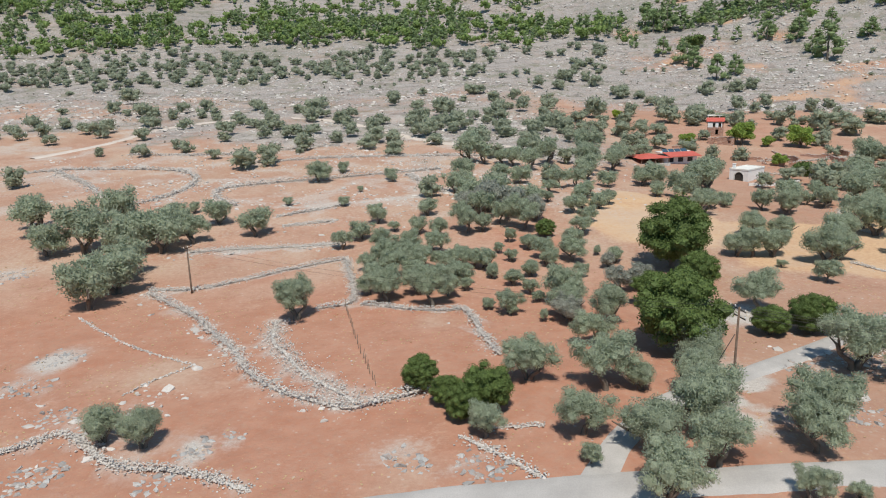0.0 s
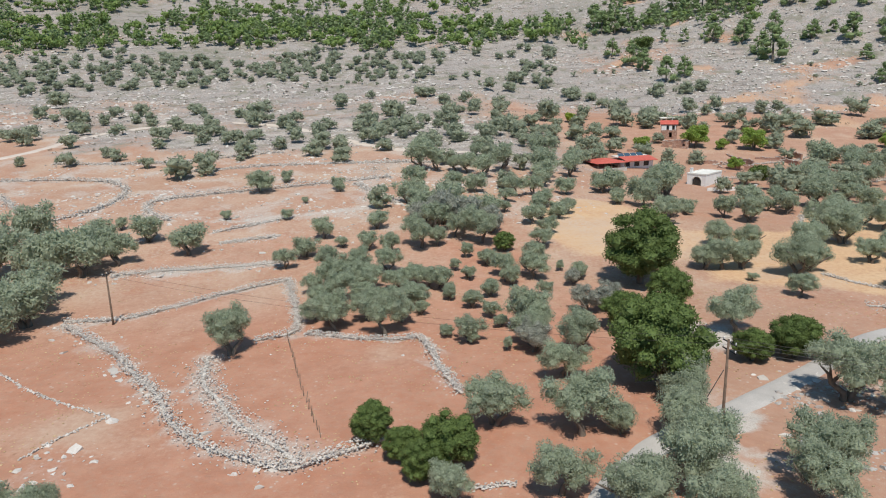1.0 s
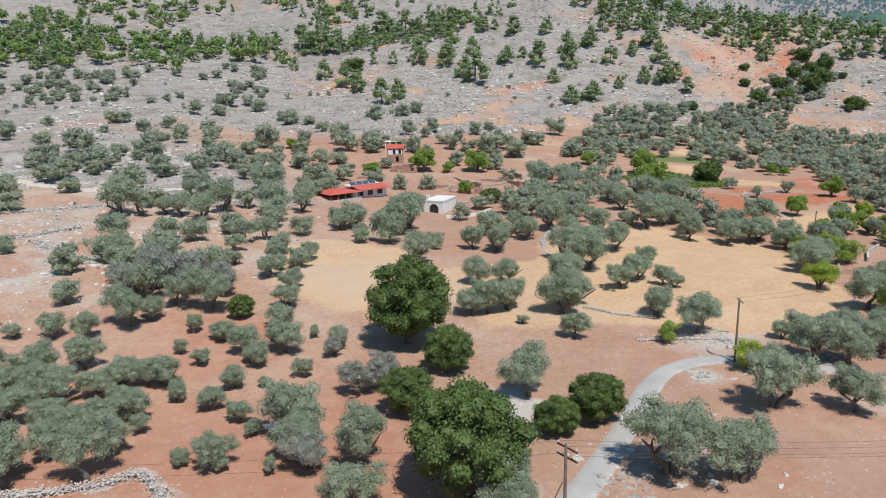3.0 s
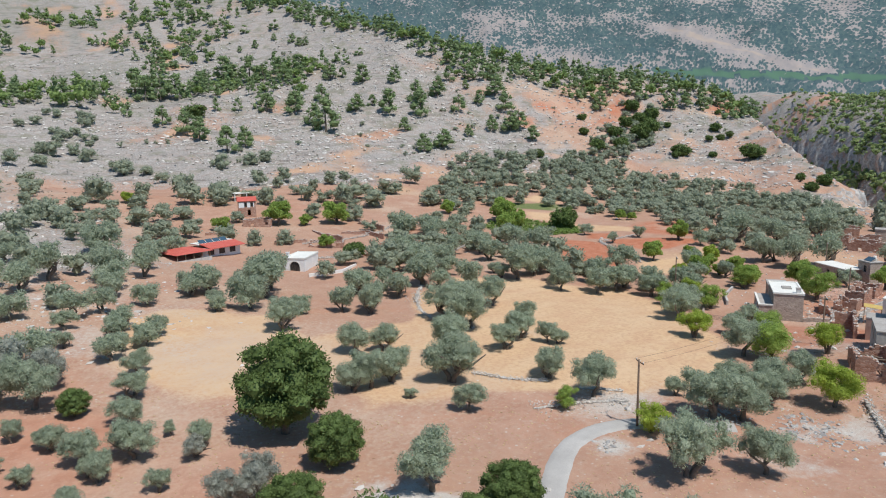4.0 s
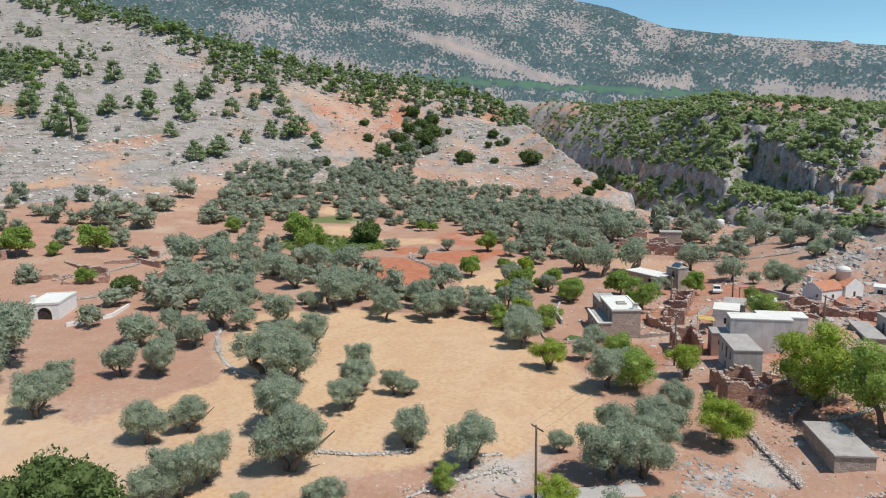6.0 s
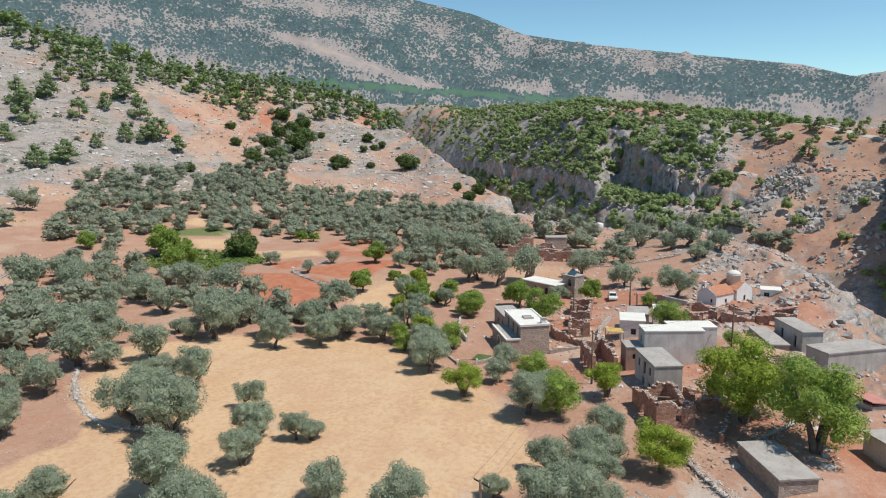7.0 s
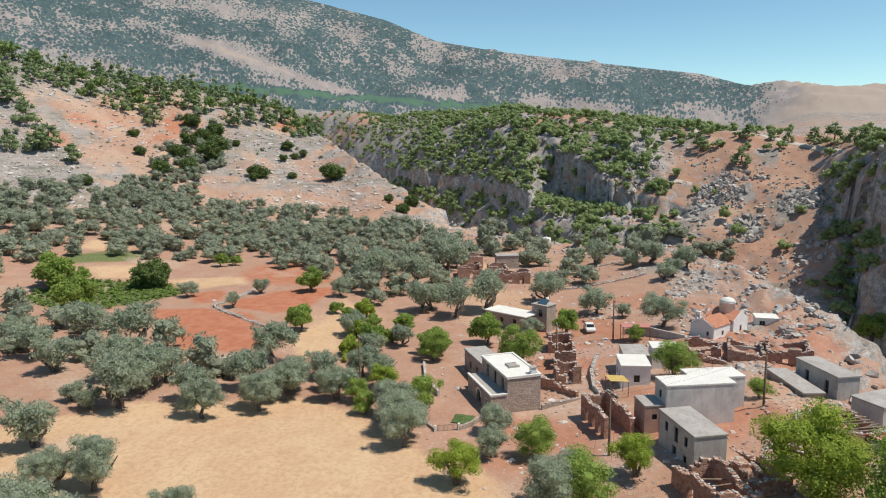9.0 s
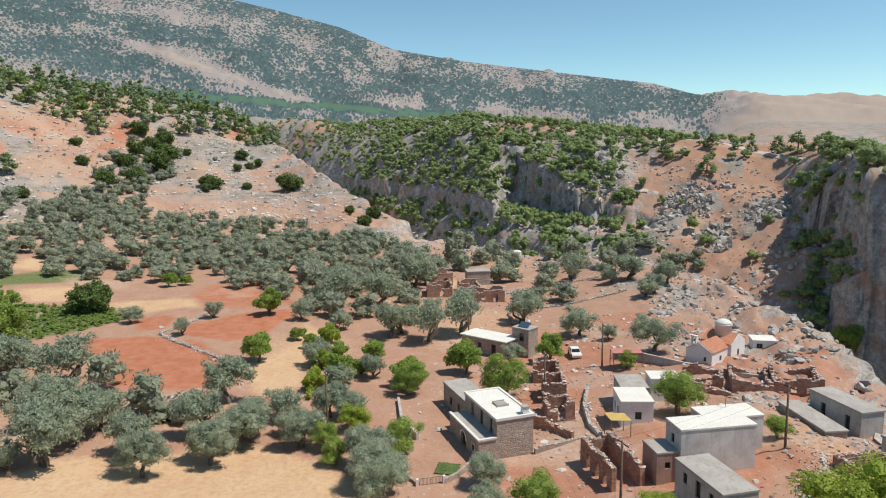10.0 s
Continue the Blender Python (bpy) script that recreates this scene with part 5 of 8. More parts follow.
beds = [spots(wood_rng, (30, 150, 160, 260), 9.5, in_grove(WIDE_N, 0.4)), spots(wood_rng, (-170, 60, 300, 310), 6.2, in_grove(GROVE_E, 0.92)), spots(wood_rng, (80, 125, 150, 212), 5.8, in_grove(GROVE_MID, 0.9)),
        spots(wood_rng, (-80, 200, 170, 300), 9.5, in_grove(GROVE_N, 0.6)), spots(wood_rng, (-170, 200, 70, 310), 12, in_grove(GROVE_NN, 0.55)),
        spots(wood_rng, (180, 70, 260, 120), 6.8, lambda x, y: in_grove(GROVE_RIM, 0.7)(x, y) * ((x > 236) | (y < 94))), spots(wood_rng, (-20, 130, 90, 250), 8.0, in_grove(MID_N, 0.3))]


def north_band(x, y):
    az, r = polar(x, y)
    d = np.interp(az, [-45, -28, -10, 0, 8, 14], [480, 460, 430, 390, 385, 390]) - r + 20 * fbm(x / 30, y / 30, 2, 4)
    return 0.85 * (smooth(95, 60, d) * smooth(-12, 6, d) * smooth(-0.5, 0.0, fbm(x / 25, y / 25, 2, 2))) * (az > -45) * (az < 12) * clear(x, y)


beds.append(spots(wood_rng, (-330, 300, 110, 480), 8.0, north_band))
GULLY = [(272, 258), (300, 268), (332, 278), (358, 286), (372, 294), (388, 306)]
beds.append(spots(wood_rng, (255, 235, 410, 325), 5.6, lambda x, y: 0.9 * smooth(15, 6, line_distance(x, y, np.array(GULLY, float)) + 5 * fbm(x / 12, y / 12, 2, 3)) * clear(x, y)))
gx, gy = (np.concatenate([b[k] for b in beds]) for k in (0, 1))
grove_sizes = np.r_[wood_rng.uniform(5.8, 9.0, len(gx)), [w for _, _, w in FAR_OLIVES]]
far_x, far_y = np.array([(a, b) for a, b, _ in FAR_OLIVES]).T
woods("olive_grove", "wide grey-green olive grove on terraced red earth", "round", np.r_[gx, far_x], np.r_[gy, far_y], 5.8, 9.0, 3, M_GROVE, 0.95, 8, 420, 0.1, 13, 0.55, grove_sizes)


def crest_rule(x, y):
    az, r = polar(x, y)
    crest = np.interp(az, HILL[:, 0], HILL[:, 2])
    foot = np.interp(az, HILL[:, 0], HILL[:, 1])
    d = r - crest
    k = smooth(-42, -20, d + 22 * fbm(x / 30, y / 30, 2, 3)) * (d < 36) * (az > 24) * (az < 65)
    u = (r - foot) / (crest - foot)
    low_edge = np.interp(az, [-45, -28, -10, 0, 8, 19, 27, 32], [490, 470, 440, 398, 395, 408, 425, 450]) + 26 * fbm(x / 30, y / 30, 2, 4)
    depth = np.interp(az, [-45, -10, 0, 10, 22, 30], [260, 230, 130, 75, 60, 40])
    belt = smooth(-0.30, 0.10, fbm(x / 45, y / 45, 3, 1)) * smooth(0, 14, r - low_edge) * smooth(depth, 0.7 * depth, r - low_edge) * (az > -45) * (az < 33)
    high = 0.35 * smooth(-0.1, 0.4, fbm(x / 60, y / 60, 3, 2)) * (u >= 0.3) * (d < 0) * (az < 30) * (az > -45)
    return np.maximum(np.maximum(k * 0.85, belt * 0.85), high) * (beyond(x, y, az, r) < -60) * clear(x, y, 7)


cx, cy = spots(wood_rng, (-420, 260, 560, 900), 7.0, crest_rule)
far = np.hypot(cx, cy) < 760
pale = (wood_rng.rand(len(cx)) < np.where(cx < 150, 0.5, 0.25)) & far
woods("green_wood", "light green pines in the hillside wood", "umbrella", cx[pale], cy[pale], 7.5, 12.5, 15, M_FARGREEN, 1.05, 5, 70, 0.1, 7)
far = far & ~pale
woods("pine_wood", "open pine wood on the limestone ridge", "cone", cx[far], cy[far], 7.0, 12.0, 4, M_PINE, 0.95, 6, 60, 0.1, 7)


def bluff_rule(x, y):
    az, r = polar(x, y)
    s = beyond(x, y, az, r)
    k = smooth(10, 22, s) * smooth(230, 150, s) * smooth(68, 70.5, az) * (az < 99) * (1 - 0.95 * smooth(88.5, 91.5, az) * smooth(108, 94, s)) * (0.3 + 0.7 * smooth(94.5, 93.0, az))
    face = smooth(78, 58, s) * smooth(12, 24, s)
    gaps = smooth(-0.12, 0.12, fbm(x / 13, y / 13, 3, 4) + 0.62 - 0.26 * face - 0.55 * smooth(87, 94, az) * smooth(115, 85, s))
    head = 0.75 * (az > 57) * (az <= 70.5) * smooth(4, 12, s) * smooth(75, 45, s) * smooth(-0.35, 0.05, fbm(x / 16, y / 16, 2, 1))
    far_slope = 0.10 * (az > 58) * (az <= 70) * smooth(40, 70, s) * smooth(420, 300, s) * smooth(-0.1, 0.3, fbm(x / 50, y / 50, 2, 3))
    north = smooth(8, 20, s) * smooth(70, 40, s) * (az >= 104) * (az < 125) * 0.7
    right = smooth(95, 120, s) * smooth(240, 200, s) * (az >= 103) * (az < 125) * 0.3
    corner = 0.9 * smooth(12, 22, s) * smooth(75, 50, s) * smooth(98.5, 100.5, az) * (az < 105) * smooth(-0.3, 0.1, fbm(x / 14, y / 14, 2, 2))
    right = np.maximum(right, corner)
    fringe = 0.07 * smooth(30, 45, s) * smooth(130, 90, s) * (az >= 92) * (az < 104) * smooth(0.1, 0.4, fbm(x / 20, y / 20, 2, 1))
    return np.maximum.reduce([k * gaps, north, right, fringe, far_slope, head])


bx, by = spots(wood_rng, (150, -160, 1000, 580), 6.2, bluff_rule)
fx, fy = spots(wood_rng, (180, -60, 600, 330), 4.0, lambda x, y: 0.70 * bluff_rule(x, y) * (beyond(x, y, *polar(x, y)) < 75))


def shady_corner(x, y):
    az, r = polar(x, y)
    s = beyond(x, y, az, r)
    return 0.8 * smooth(22, 34, s) * smooth(84, 72, s) * smooth(100.0, 101.0, az) * (az < 106) * smooth(-0.45, 0.0, fbm(x / 9, y / 9, 3, 1))


qx, qy = spots(wood_rng, (270, -60, 365, 15), 3.2, shady_corner)
bx, by = np.r_[bx, fx, qx], np.r_[by, fy, qy]
woods("bluff_wood", "dense pine and oak wood over the cliffs of the gorge", "umbrella", bx, by, 3.8, 8.6, 5, M_BLUFF, 1.0, 7, 150, 0.12, 10, 0.55)


def scrub_rule(x, y):
    az, r = polar(x, y)
    s = beyond(x, y, az, r)
    return 0.5 * smooth(0.25, 0.6, rockiness(x, y)) * smooth(-0.3, 0.4, fbm(x / 40, y / 40, 3, 5)) * (s < -45) * (az > -40) * (r < 620)


def shrub_rule(x, y):
    az, r = polar(x, y)
    foot, crest = np.interp(az, HILL[:, 0], HILL[:, 1]), np.interp(az, HILL[:, 0], HILL[:, 2])
    u = (r - foot) / (crest - foot)
    return 0.22 * smooth(0.0, 0.35, fbm(x / 32, y / 32, 3, 4)) * (u > 0.02) * (u < 0.98) * (az > -20) * (az < 70) * (beyond(x, y, az, r) < -48) * clear(x, y, 4)


nx, ny = spots(wood_rng, (-160, 200, 480, 560), 6.5, shrub_rule)
woods("hill_shrubs", "scattered grey-green shrubs on the rocky hill", "round", nx, ny, 2.0, 5.0, 16, M_GROVE, 0.95, 5, 110, 0.1, 8, 0.8)
sx, sy = spots(wood_rng, (-360, 150, 480, 620), 4.0, scrub_rule)
woods("scrub", "low grey-green thorny scrub among limestone", "round", sx, sy, 0.7, 2.2, 6, M_SCRUB, 0.75, 4, 10, 0.1, 3)


# ---- rocks ----
def rubble(x, y, size, rng, z=None, flat=0.65):
    """Corners and faces of many angular stones."""
    base, f = blob(np.random.RandomState(1), np.zeros(3), 1.0, 1.0)
    n = len(x)
    v = base[None] * rng.uniform(0.45, 1.35, (n, 12, 1)) * np.stack([np.ones(n), rng.uniform(0.6, 1.0, n), rng.uniform(0.6, 1.0, n) * flat], -1)[:, None] * size[:, None, None]
    a = rng.uniform(0, 6.28, n)
    c, s = np.cos(a)[:, None], np.sin(a)[:, None]
    z = ground(x, y) if z is None else z
    out = np.stack([v[..., 0] * c - v[..., 1] * s + x[:, None], v[..., 0] * s + v[..., 1] * c + y[:, None], v[..., 2] + z[:, None]], -1)
    t = (f[None] + 12 * np.arange(n)[:, None, None]).reshape(-1, 3)
    return out.reshape(-1, 3), t


def rock_field(name, label, x, y, low, high, seed, flat=0.65):
    rng = np.random.RandomState(seed)
    size = low + (high - low) * rng.rand(len(x)) ** 2.5
    v, t = rubble(x, y, size, rng, None, flat)
    return tagged(new(name, grid_mesh(name, v, t, M_STONE)), label, name.replace("_", " "), kind="stuff")


def slope_rocks(x, y):
    az, r = polar(x, y)
    return smooth(0.35, 0.8, rockiness(x, y)) * smooth(-0.35, 0.35, fbm(x / 18, y / 18, 3, 0)) * (az > -42) * (az < 118) * (r < 560)


def plain_rocks(x, y):
    low_left = np.exp(-(((x + 32) / 14) ** 2 + ((y - 56) / 12) ** 2)) * 1.2
    lane_side = 0.9 * np.exp(-(((x - 44) / 9) ** 2 + ((y - 70) / 6) ** 2)) + 0.9 * np.exp(-(((x - 70) / 7) ** 2 + ((y - 86) / 5) ** 2))
    terraces = 0.8 * smooth(118, 150, y) * smooth(60, 20, x) * (y < 260)
    lane_side = np.maximum.reduce([lane_side] + [np.exp(-((x - hx) ** 2 + (y - hy) ** 2) / hr**2) for hx, hy, hr in ((28.9, 60.8, 6.0), (25.4, 68.6, 4.0), (37.4, 85.2, 4.0), (54.4, 87.7, 3.0))])
    village = 0.95 * field(x, y, HAMLET, 5, 6)
    bands = np.minimum.reduce([line_distance(x, y, np.array(l, float)) for l in TERRACES])
    terraces = np.maximum(terraces, 0.9 * smooth(4.5, 0.5, bands))
    east = 0.35 * (x > 175) * (x < 250) * (y > 40) * (y < 130)
    return np.clip(np.maximum.reduce([low_left, lane_side, terraces, village, east]), 0.015, 1) * smooth(-0.25, 0.3, fbm(x / 6, y / 6, 3, 3)) * (field(x, y, STUBBLE, 0, 2) < 0.3)


rx, ry = spots(wood_rng, (-300, 120, 480, 620), 2.9, slope_rocks)
rock_field("limestone_outcrops", "grey weathered limestone outcrops on the slope", rx, ry, 0.3, 1.7, 7)


def ledge_rule(x, y):
    """Rows of broken rock along the beds of the hill."""
    az, r = polar(x, y)
    foot, crest = np.interp(az, HILL[:, 0], HILL[:, 1]), np.interp(az, HILL[:, 0], HILL[:, 2])
    u = (r - foot) / (crest - foot)
    rows = np.sin(1.5 * base_height(x, y) + 5 * fbm(x / 45, y / 45, 3, 2))
    return 0.8 * smooth(-0.2, 0.7, rows + 1.2 * fbm(x / 16, y / 16, 3, 1)) * (u > 0.0) * (u < 1.02) * (az > 20) * (az < 72) * (beyond(x, y, az, r) < -40) * (r < 560)


lx, ly = spots(wood_rng, (60, 130, 480, 480), 2.0, ledge_rule)
rock_field("hill_ledges", "rows of broken pale limestone ledges on the hillside", lx, ly, 0.25, 1.25, 33, 0.7)


def fine_rubble(x, y):
    return np.clip(plain_rocks(x, y) - 0.2, 0, 1) * (inside(x, y, HAMLET) == 0) * (x < 90)


fx, fy = spots(wood_rng, (-115, 42, 90, 205), 0.9, fine_rubble)
rock_field("stone_scatter", "scatter of small pale limestone along old terraces", fx, fy, 0.10, 0.55, 18)
rx, ry = spots(wood_rng, (-70, 42, 250, 260), 1.7, plain_rocks)
rock_field("field_stones", "loose pale limestone rubble on red earth", rx, ry, 0.10, 0.85, 8)


def bedrock_rule(x, y):
    k = np.zeros(len(x))
    for hx, hy, hr in BEDROCK:
        k = np.maximum(k, np.exp(-((x - hx) ** 2 + (y - hy) ** 2) / hr**2))
    return 0.95 * smooth(0.25, 0.7, k + 0.35 * fbm(x / 2.5, y / 2.5, 3, 2))


ex, ey = spots(wood_rng, (-80, 44, 92, 116), 0.55, bedrock_rule)
rock_field("bedrock", "flat pale limestone bedrock breaking through red soil", ex, ey, 0.12, 0.55, 27).data.materials[0] = M_CRAG


def tuft_rule(x, y):
    dry = smooth(-0.25, 0.25, fbm(x / 7, y / 7, 3, 3)) * smooth(-0.3, 0.2, fbm(x / 1.7, y / 1.7, 2, 1))
    return 0.5 * dry * (field(x, y, STUBBLE, 0, 2) < 0.2) * (field(x, y, GOLD, 0, 2) < 0.2) * (line_distance(x, y, np.array(LANE, float)) > 2.0) * (line_distance(x, y, np.array(ROAD, float)) > 2.6)


def tufts(x, y, seed):
    """Low dry cushions of straw-coloured grass."""
    rng = np.random.RandomState(seed)
    v, t = rubble(x, y, rng.uniform(0.05, 0.17, len(x)), rng, ground(x, y) + 0.02, 0.6)
    return tagged(new("dry_grass", grid_mesh("dry_grass", v, t, M_TUFT)), "dry straw-coloured grass tufts on red soil", "dry grass", kind="stuff")


ux, uy = spots(wood_rng, (-75, 42, 110, 135), 0.55, tuft_rule)
tufts(ux, uy, 28)


def crag_rule(x, y):
    az, r = polar(x, y)
    s = beyond(x, y, az, r)
    far_side = smooth(4, 12, s) * smooth(120, 70, s) * smooth(-0.3, 0.25, fbm(x / 13, y / 13, 4, 5)) * (az > 66) * (az < 122)
    near_side = 0.8 * smooth(-66, -52, s) * (s < -34) * (az > 70) * (az < 122)
    return np.maximum(far_side * 0.8, near_side)


rx, ry = spots(wood_rng, (90, -110, 560, 330), 1.9, crag_rule)
over = beyond(rx, ry, *polar(rx, ry)) > 0
rock_field("cliff_crags", "grey limestone crags along the gorge", rx[over], ry[over], 0.4, 1.9, 9, 1.0).data.materials[0] = M_CRAG
kx, ky = spots(wood_rng, (120, 20, 290, 150), 1.15, lambda x, y: 0.85 * smooth(0.3, 0.7, rockiness(x, y)) * (beyond(x, y, *polar(x, y)) < -34) * smooth(-0.3, 0.2, fbm(x / 7, y / 7, 3, 4)))
rock_field("rim_rocks", "broken grey limestone along the gorge rim", kx, ky, 0.2, 1.25, 14, 0.9).data.materials[0] = M_CRAG


def crag_piles(x, y):
    k = np.zeros(len(x))
    for hx, hy, hr in CRAGS:
        k = np.maximum(k, smooth(hr, 0.6 * hr, np.hypot(x - hx, y - hy) + 8 * fbm(x / 7, y / 7, 3, 1)))
    return 0.9 * k


px, py = spots(wood_rng, (320, -10, 420, 120), 1.2, crag_piles)
rock_field("gorge_outcrops", "craggy pale grey limestone outcrops on the red gorge slope", px, py, 0.5, 2.1, 29, 1.3).data.materials[0] = M_CRAG
px, py = spots(wood_rng, (320, -30, 440, 120), 2.1, lambda x, y: 0.75 * smooth(-0.2, 0.3, fbm(x / 8, y / 8, 3, 2)) * (beyond(x, y, *polar(x, y)) > 20))
rock_field("slope_rubble", "grey rubble strewn over the red gorge slope", px, py, 0.2, 0.9, 30)


def heaps(x, y):
    """Fallen masonry among the ruins."""
    k = 0.3 * field(x, y, HAMLET, 5, 6) * smooth(-0.2, 0.3, fbm(x / 4, y / 4, 3, 2))
    for hx, hy, r in ((137, 87, 6), (146, 88, 6), (118, 79, 4), (101, 68, 4), (141, 60, 6), (125, 57, 4), (206, 108, 9), (222, 116, 9), (104, 60, 6), (133, 90, 5), (152, 92, 6), (116, 61, 5), (110, 58, 5), (92, 64, 4), (100, 186, 8), (116, 184, 8), (124, 60, 6), (113, 63, 6), (106, 64, 5), (118, 56, 5), (145, 67, 5), (130, 88, 5), (150, 88, 6), (212, 109, 8)):
        k = np.maximum(k, 0.85 * np.exp(-((x - hx) ** 2 + (y - hy) ** 2) / r**2))
    return k


qx, qy = spots(wood_rng, (84, 50, 235, 200), 0.75, heaps)
heap = rock_field("fallen_masonry", "heaps of reddish fallen masonry among ruins", qx, qy, 0.10, 0.5, 10)
heap.data.materials[0] = M_FALLEN
vx, vy = spots(wood_rng, (140, 165, 185, 212), 1.3, lambda x, y: 0.95 * field(x, y, VINE_A, 1.0, 1.0))
woods("vineyard", "leafy green vineyard on red earth", "round", vx, vy, 1.3, 2.2, 12, M_VINE, 0.7, 4, 40)
hx, hy = along([(136, 121.5), (146.7, 125), (158.8, 128.6), (172, 131.5)], 1.1)[0].T
woods("vine_hedge", "bright green trellised vine hedge along the field", "round", hx, hy, 1.7, 2.6, 13, M_LIME, 1.0, 4, 80)

# ---- dry stone walls ----
wall_rng = np.random.RandomState(21)


def dry_wall(line, high, wide, label, per=24, size=0.12):
    """A tumbled wall of loose limestone along a line."""
    c, g = along(line, 1.0 / per)
    n = len(c)
    fallen = 0.55 + 0.75 * fbm(c[:, 0] / 4, c[:, 1] / 4, 3, 2)
    h = high * np.clip(fallen + 0.35, 0.25, 1.15)
    u = wall_rng.rand(n) ** 0.8
    off = wall_rng.normal(size=n) * wide * (0.5 - 0.32 * u)
    spill = wall_rng.rand(n) < 0.16
    off = np.where(spill, off * 2.2, off)
    x, y = c[:, 0] - g[:, 1] * off, c[:, 1] + g[:, 0] * off
    z = ground(x, y) + np.where(spill, 0.05, u * h)
    s = size * wall_rng.uniform(0.6, 1.3, n)
    v, t = rubble(x, y, s, wall_rng, z, 0.75)
    # a packed heart of larger blocks
    k = slice(None, None, 4)
    v2, t2 = rubble(c[k, 0], c[k, 1], np.minimum(np.maximum(wide * 0.3, h[k] * 0.5), 0.26), wall_rng, ground(c[k, 0], c[k, 1]) + h[k] * 0.25, 0.8)
    ob = new("dry_stone_wall", grid_mesh("dry_stone_wall", np.concatenate([v, v2]), np.concatenate([t, t2 + len(v)]), M_STONE))
    return tagged(ob, label, "stone wall", "dry stone walls")


FIELD_LABEL = "tumbled dry stone wall of pale limestone between red fields"
for line, high, wide in FIELD_WALLS:
    distant = line[0][1] > 125
    dry_wall(line, high * 0.95, wide * (1.7 if distant else 1.25), FIELD_LABEL, 22 if distant else 46, 0.2 if distant else 0.12)
for line in ([(-49, 90), (-41, 82.1), (-34.8, 77.1), (-27.7, 72.7)], [(-27.7, 72.7), (-30.5, 69.5), (-32.7, 65.6)]):
    dry_wall(line, 0.15, 0.35, "single row of pale stones across red soil", 8, 0.16)
for line, high, wide in (
    ([(3.4, 56.3), (8.6, 56.4)], 0.4, 0.5), ([(1.1, 55), (3.6, 52.5), (7.4, 48.2)], 0.35, 1.2), ([(63.1, 105.3), (64.9, 101.1), (68.5, 96.7)], 0.4, 0.9), ([(69.9, 92.6), (73.1, 88.3)], 0.4, 0.9),
    ([(89.4, 150.1), (82, 142.7), (76.8, 134.4), (75.2, 128.8), (77, 120.4)], 0.4, 0.9), ([(83.7, 143.8), (80, 140)], 0.6, 2.4),
    ([(178, 159.7), (163.3, 158.8), (159.4, 160.9), (152, 147.7), (144.4, 135.6)], 0.6, 0.8), ([(119, 141.3), (128.7, 141), (134.5, 137.4)], 0.4, 0.7),
    ([(206.8, 105.6), (219.8, 95.2), (224.6, 78.4)], 0.8, 1.2), ([(196.4, 99.2), (200.2, 85.5), (206.7, 73.3)], 0.8, 1.3), ([(91.7, 67.3), (86.4, 64.1), (81.7, 61.1)], 1.4, 0.8),
    ([(61, 92), (66, 90), (71, 86)], 0.5, 2.5), ([(42, 68), (46, 71), (50, 74)], 0.4, 2.2), ([(112, 64), (116, 60), (121, 59)], 0.5, 2.5), ([(97, 60), (102, 56), (106, 52)], 0.7, 1.5),
    ([(86, 190), (100, 184), (118, 190)], 0.7, 1.0), ([(92, 205), (112, 203), (128, 212)], 0.8, 1.0), ([(96, 176), (112, 172), (126, 178)], 0.6, 1.2),
):
    dry_wall(line, high, wide, "low rough limestone wall among olive trees", 26)

# ---- building materials ----
def masonry_mat(name, a, b, mortar, scale=2.6):
    n = Nodes(name, 0.92, spec=0.15)
    v = n.node("ShaderNodeTexVoronoi")
    v.inputs["Scale"].default_value = scale
    m = n.node("ShaderNodeMapping")
    m.inputs["Scale"].default_value = (1.0, 1.0, 1.7)
    n.link(n.place(), m.inputs[0])
    n.link(m.outputs[0], v.inputs["Vector"])
    sep = n.node("ShaderNodeSeparateColor")
    n.link(v.outputs["Color"], sep.inputs[0])
    c = n.mix(sep.outputs[0], a, b)
    edge = n.node("ShaderNodeTexVoronoi")
    edge.feature = "DISTANCE_TO_EDGE"
    edge.inputs["Scale"].default_value = scale
    n.link(m.outputs[0], edge.inputs["Vector"])
    joint = n.ramp(edge.outputs["Distance"], 0.02, 0.09, 1.0, 0.0)
    c = n.mix(n.math("MULTIPLY", joint, 0.8), c, mortar)
    c = n.mix(n.ramp(n.noise(0.7), 0.4, 0.7, 0.0, 0.5), c, tuple(0.75 * k for k in mortar))
    n.colour(c)
    n.bump(n.ramp(edge.outputs["Distance"], 0.0, 0.15), 0.6, 0.08)
    return n.mat


M_MASON = masonry_mat("pinkish_grey_rubble_masonry", (0.30, 0.245, 0.21), (0.50, 0.42, 0.36), (0.44, 0.35, 0.29))
M_RUIN = masonry_mat("red_brown_ruined_masonry", (0.29, 0.165, 0.12), (0.50, 0.35, 0.28), (0.44, 0.215, 0.14), 2.2)
M_WHITE = plain_mat("whitewashed_plaster", (0.76, 0.745, 0.72), (0.84, 0.825, 0.80), 0.8, 0.85, fine=6.0, bump=0.1)
M_LIMEROOF = plain_mat("white_limewashed_roof", (0.72, 0.70, 0.64), (0.80, 0.78, 0.72), 0.5, 0.9, fine=4.0, bump=0.1)
M_GREY = render_mat("weathered_grey_cement_render", (0.46, 0.43, 0.40), (0.60, 0.57, 0.53), (0.33, 0.29, 0.26))
M_PALE = render_mat("stained_pale_lime_render", (0.56, 0.53, 0.50), (0.72, 0.69, 0.65), (0.42, 0.37, 0.34))
M_CONCRETE = render_mat("grey_concrete_roof", (0.38, 0.35, 0.32), (0.47, 0.44, 0.41), (0.31, 0.265, 0.23))
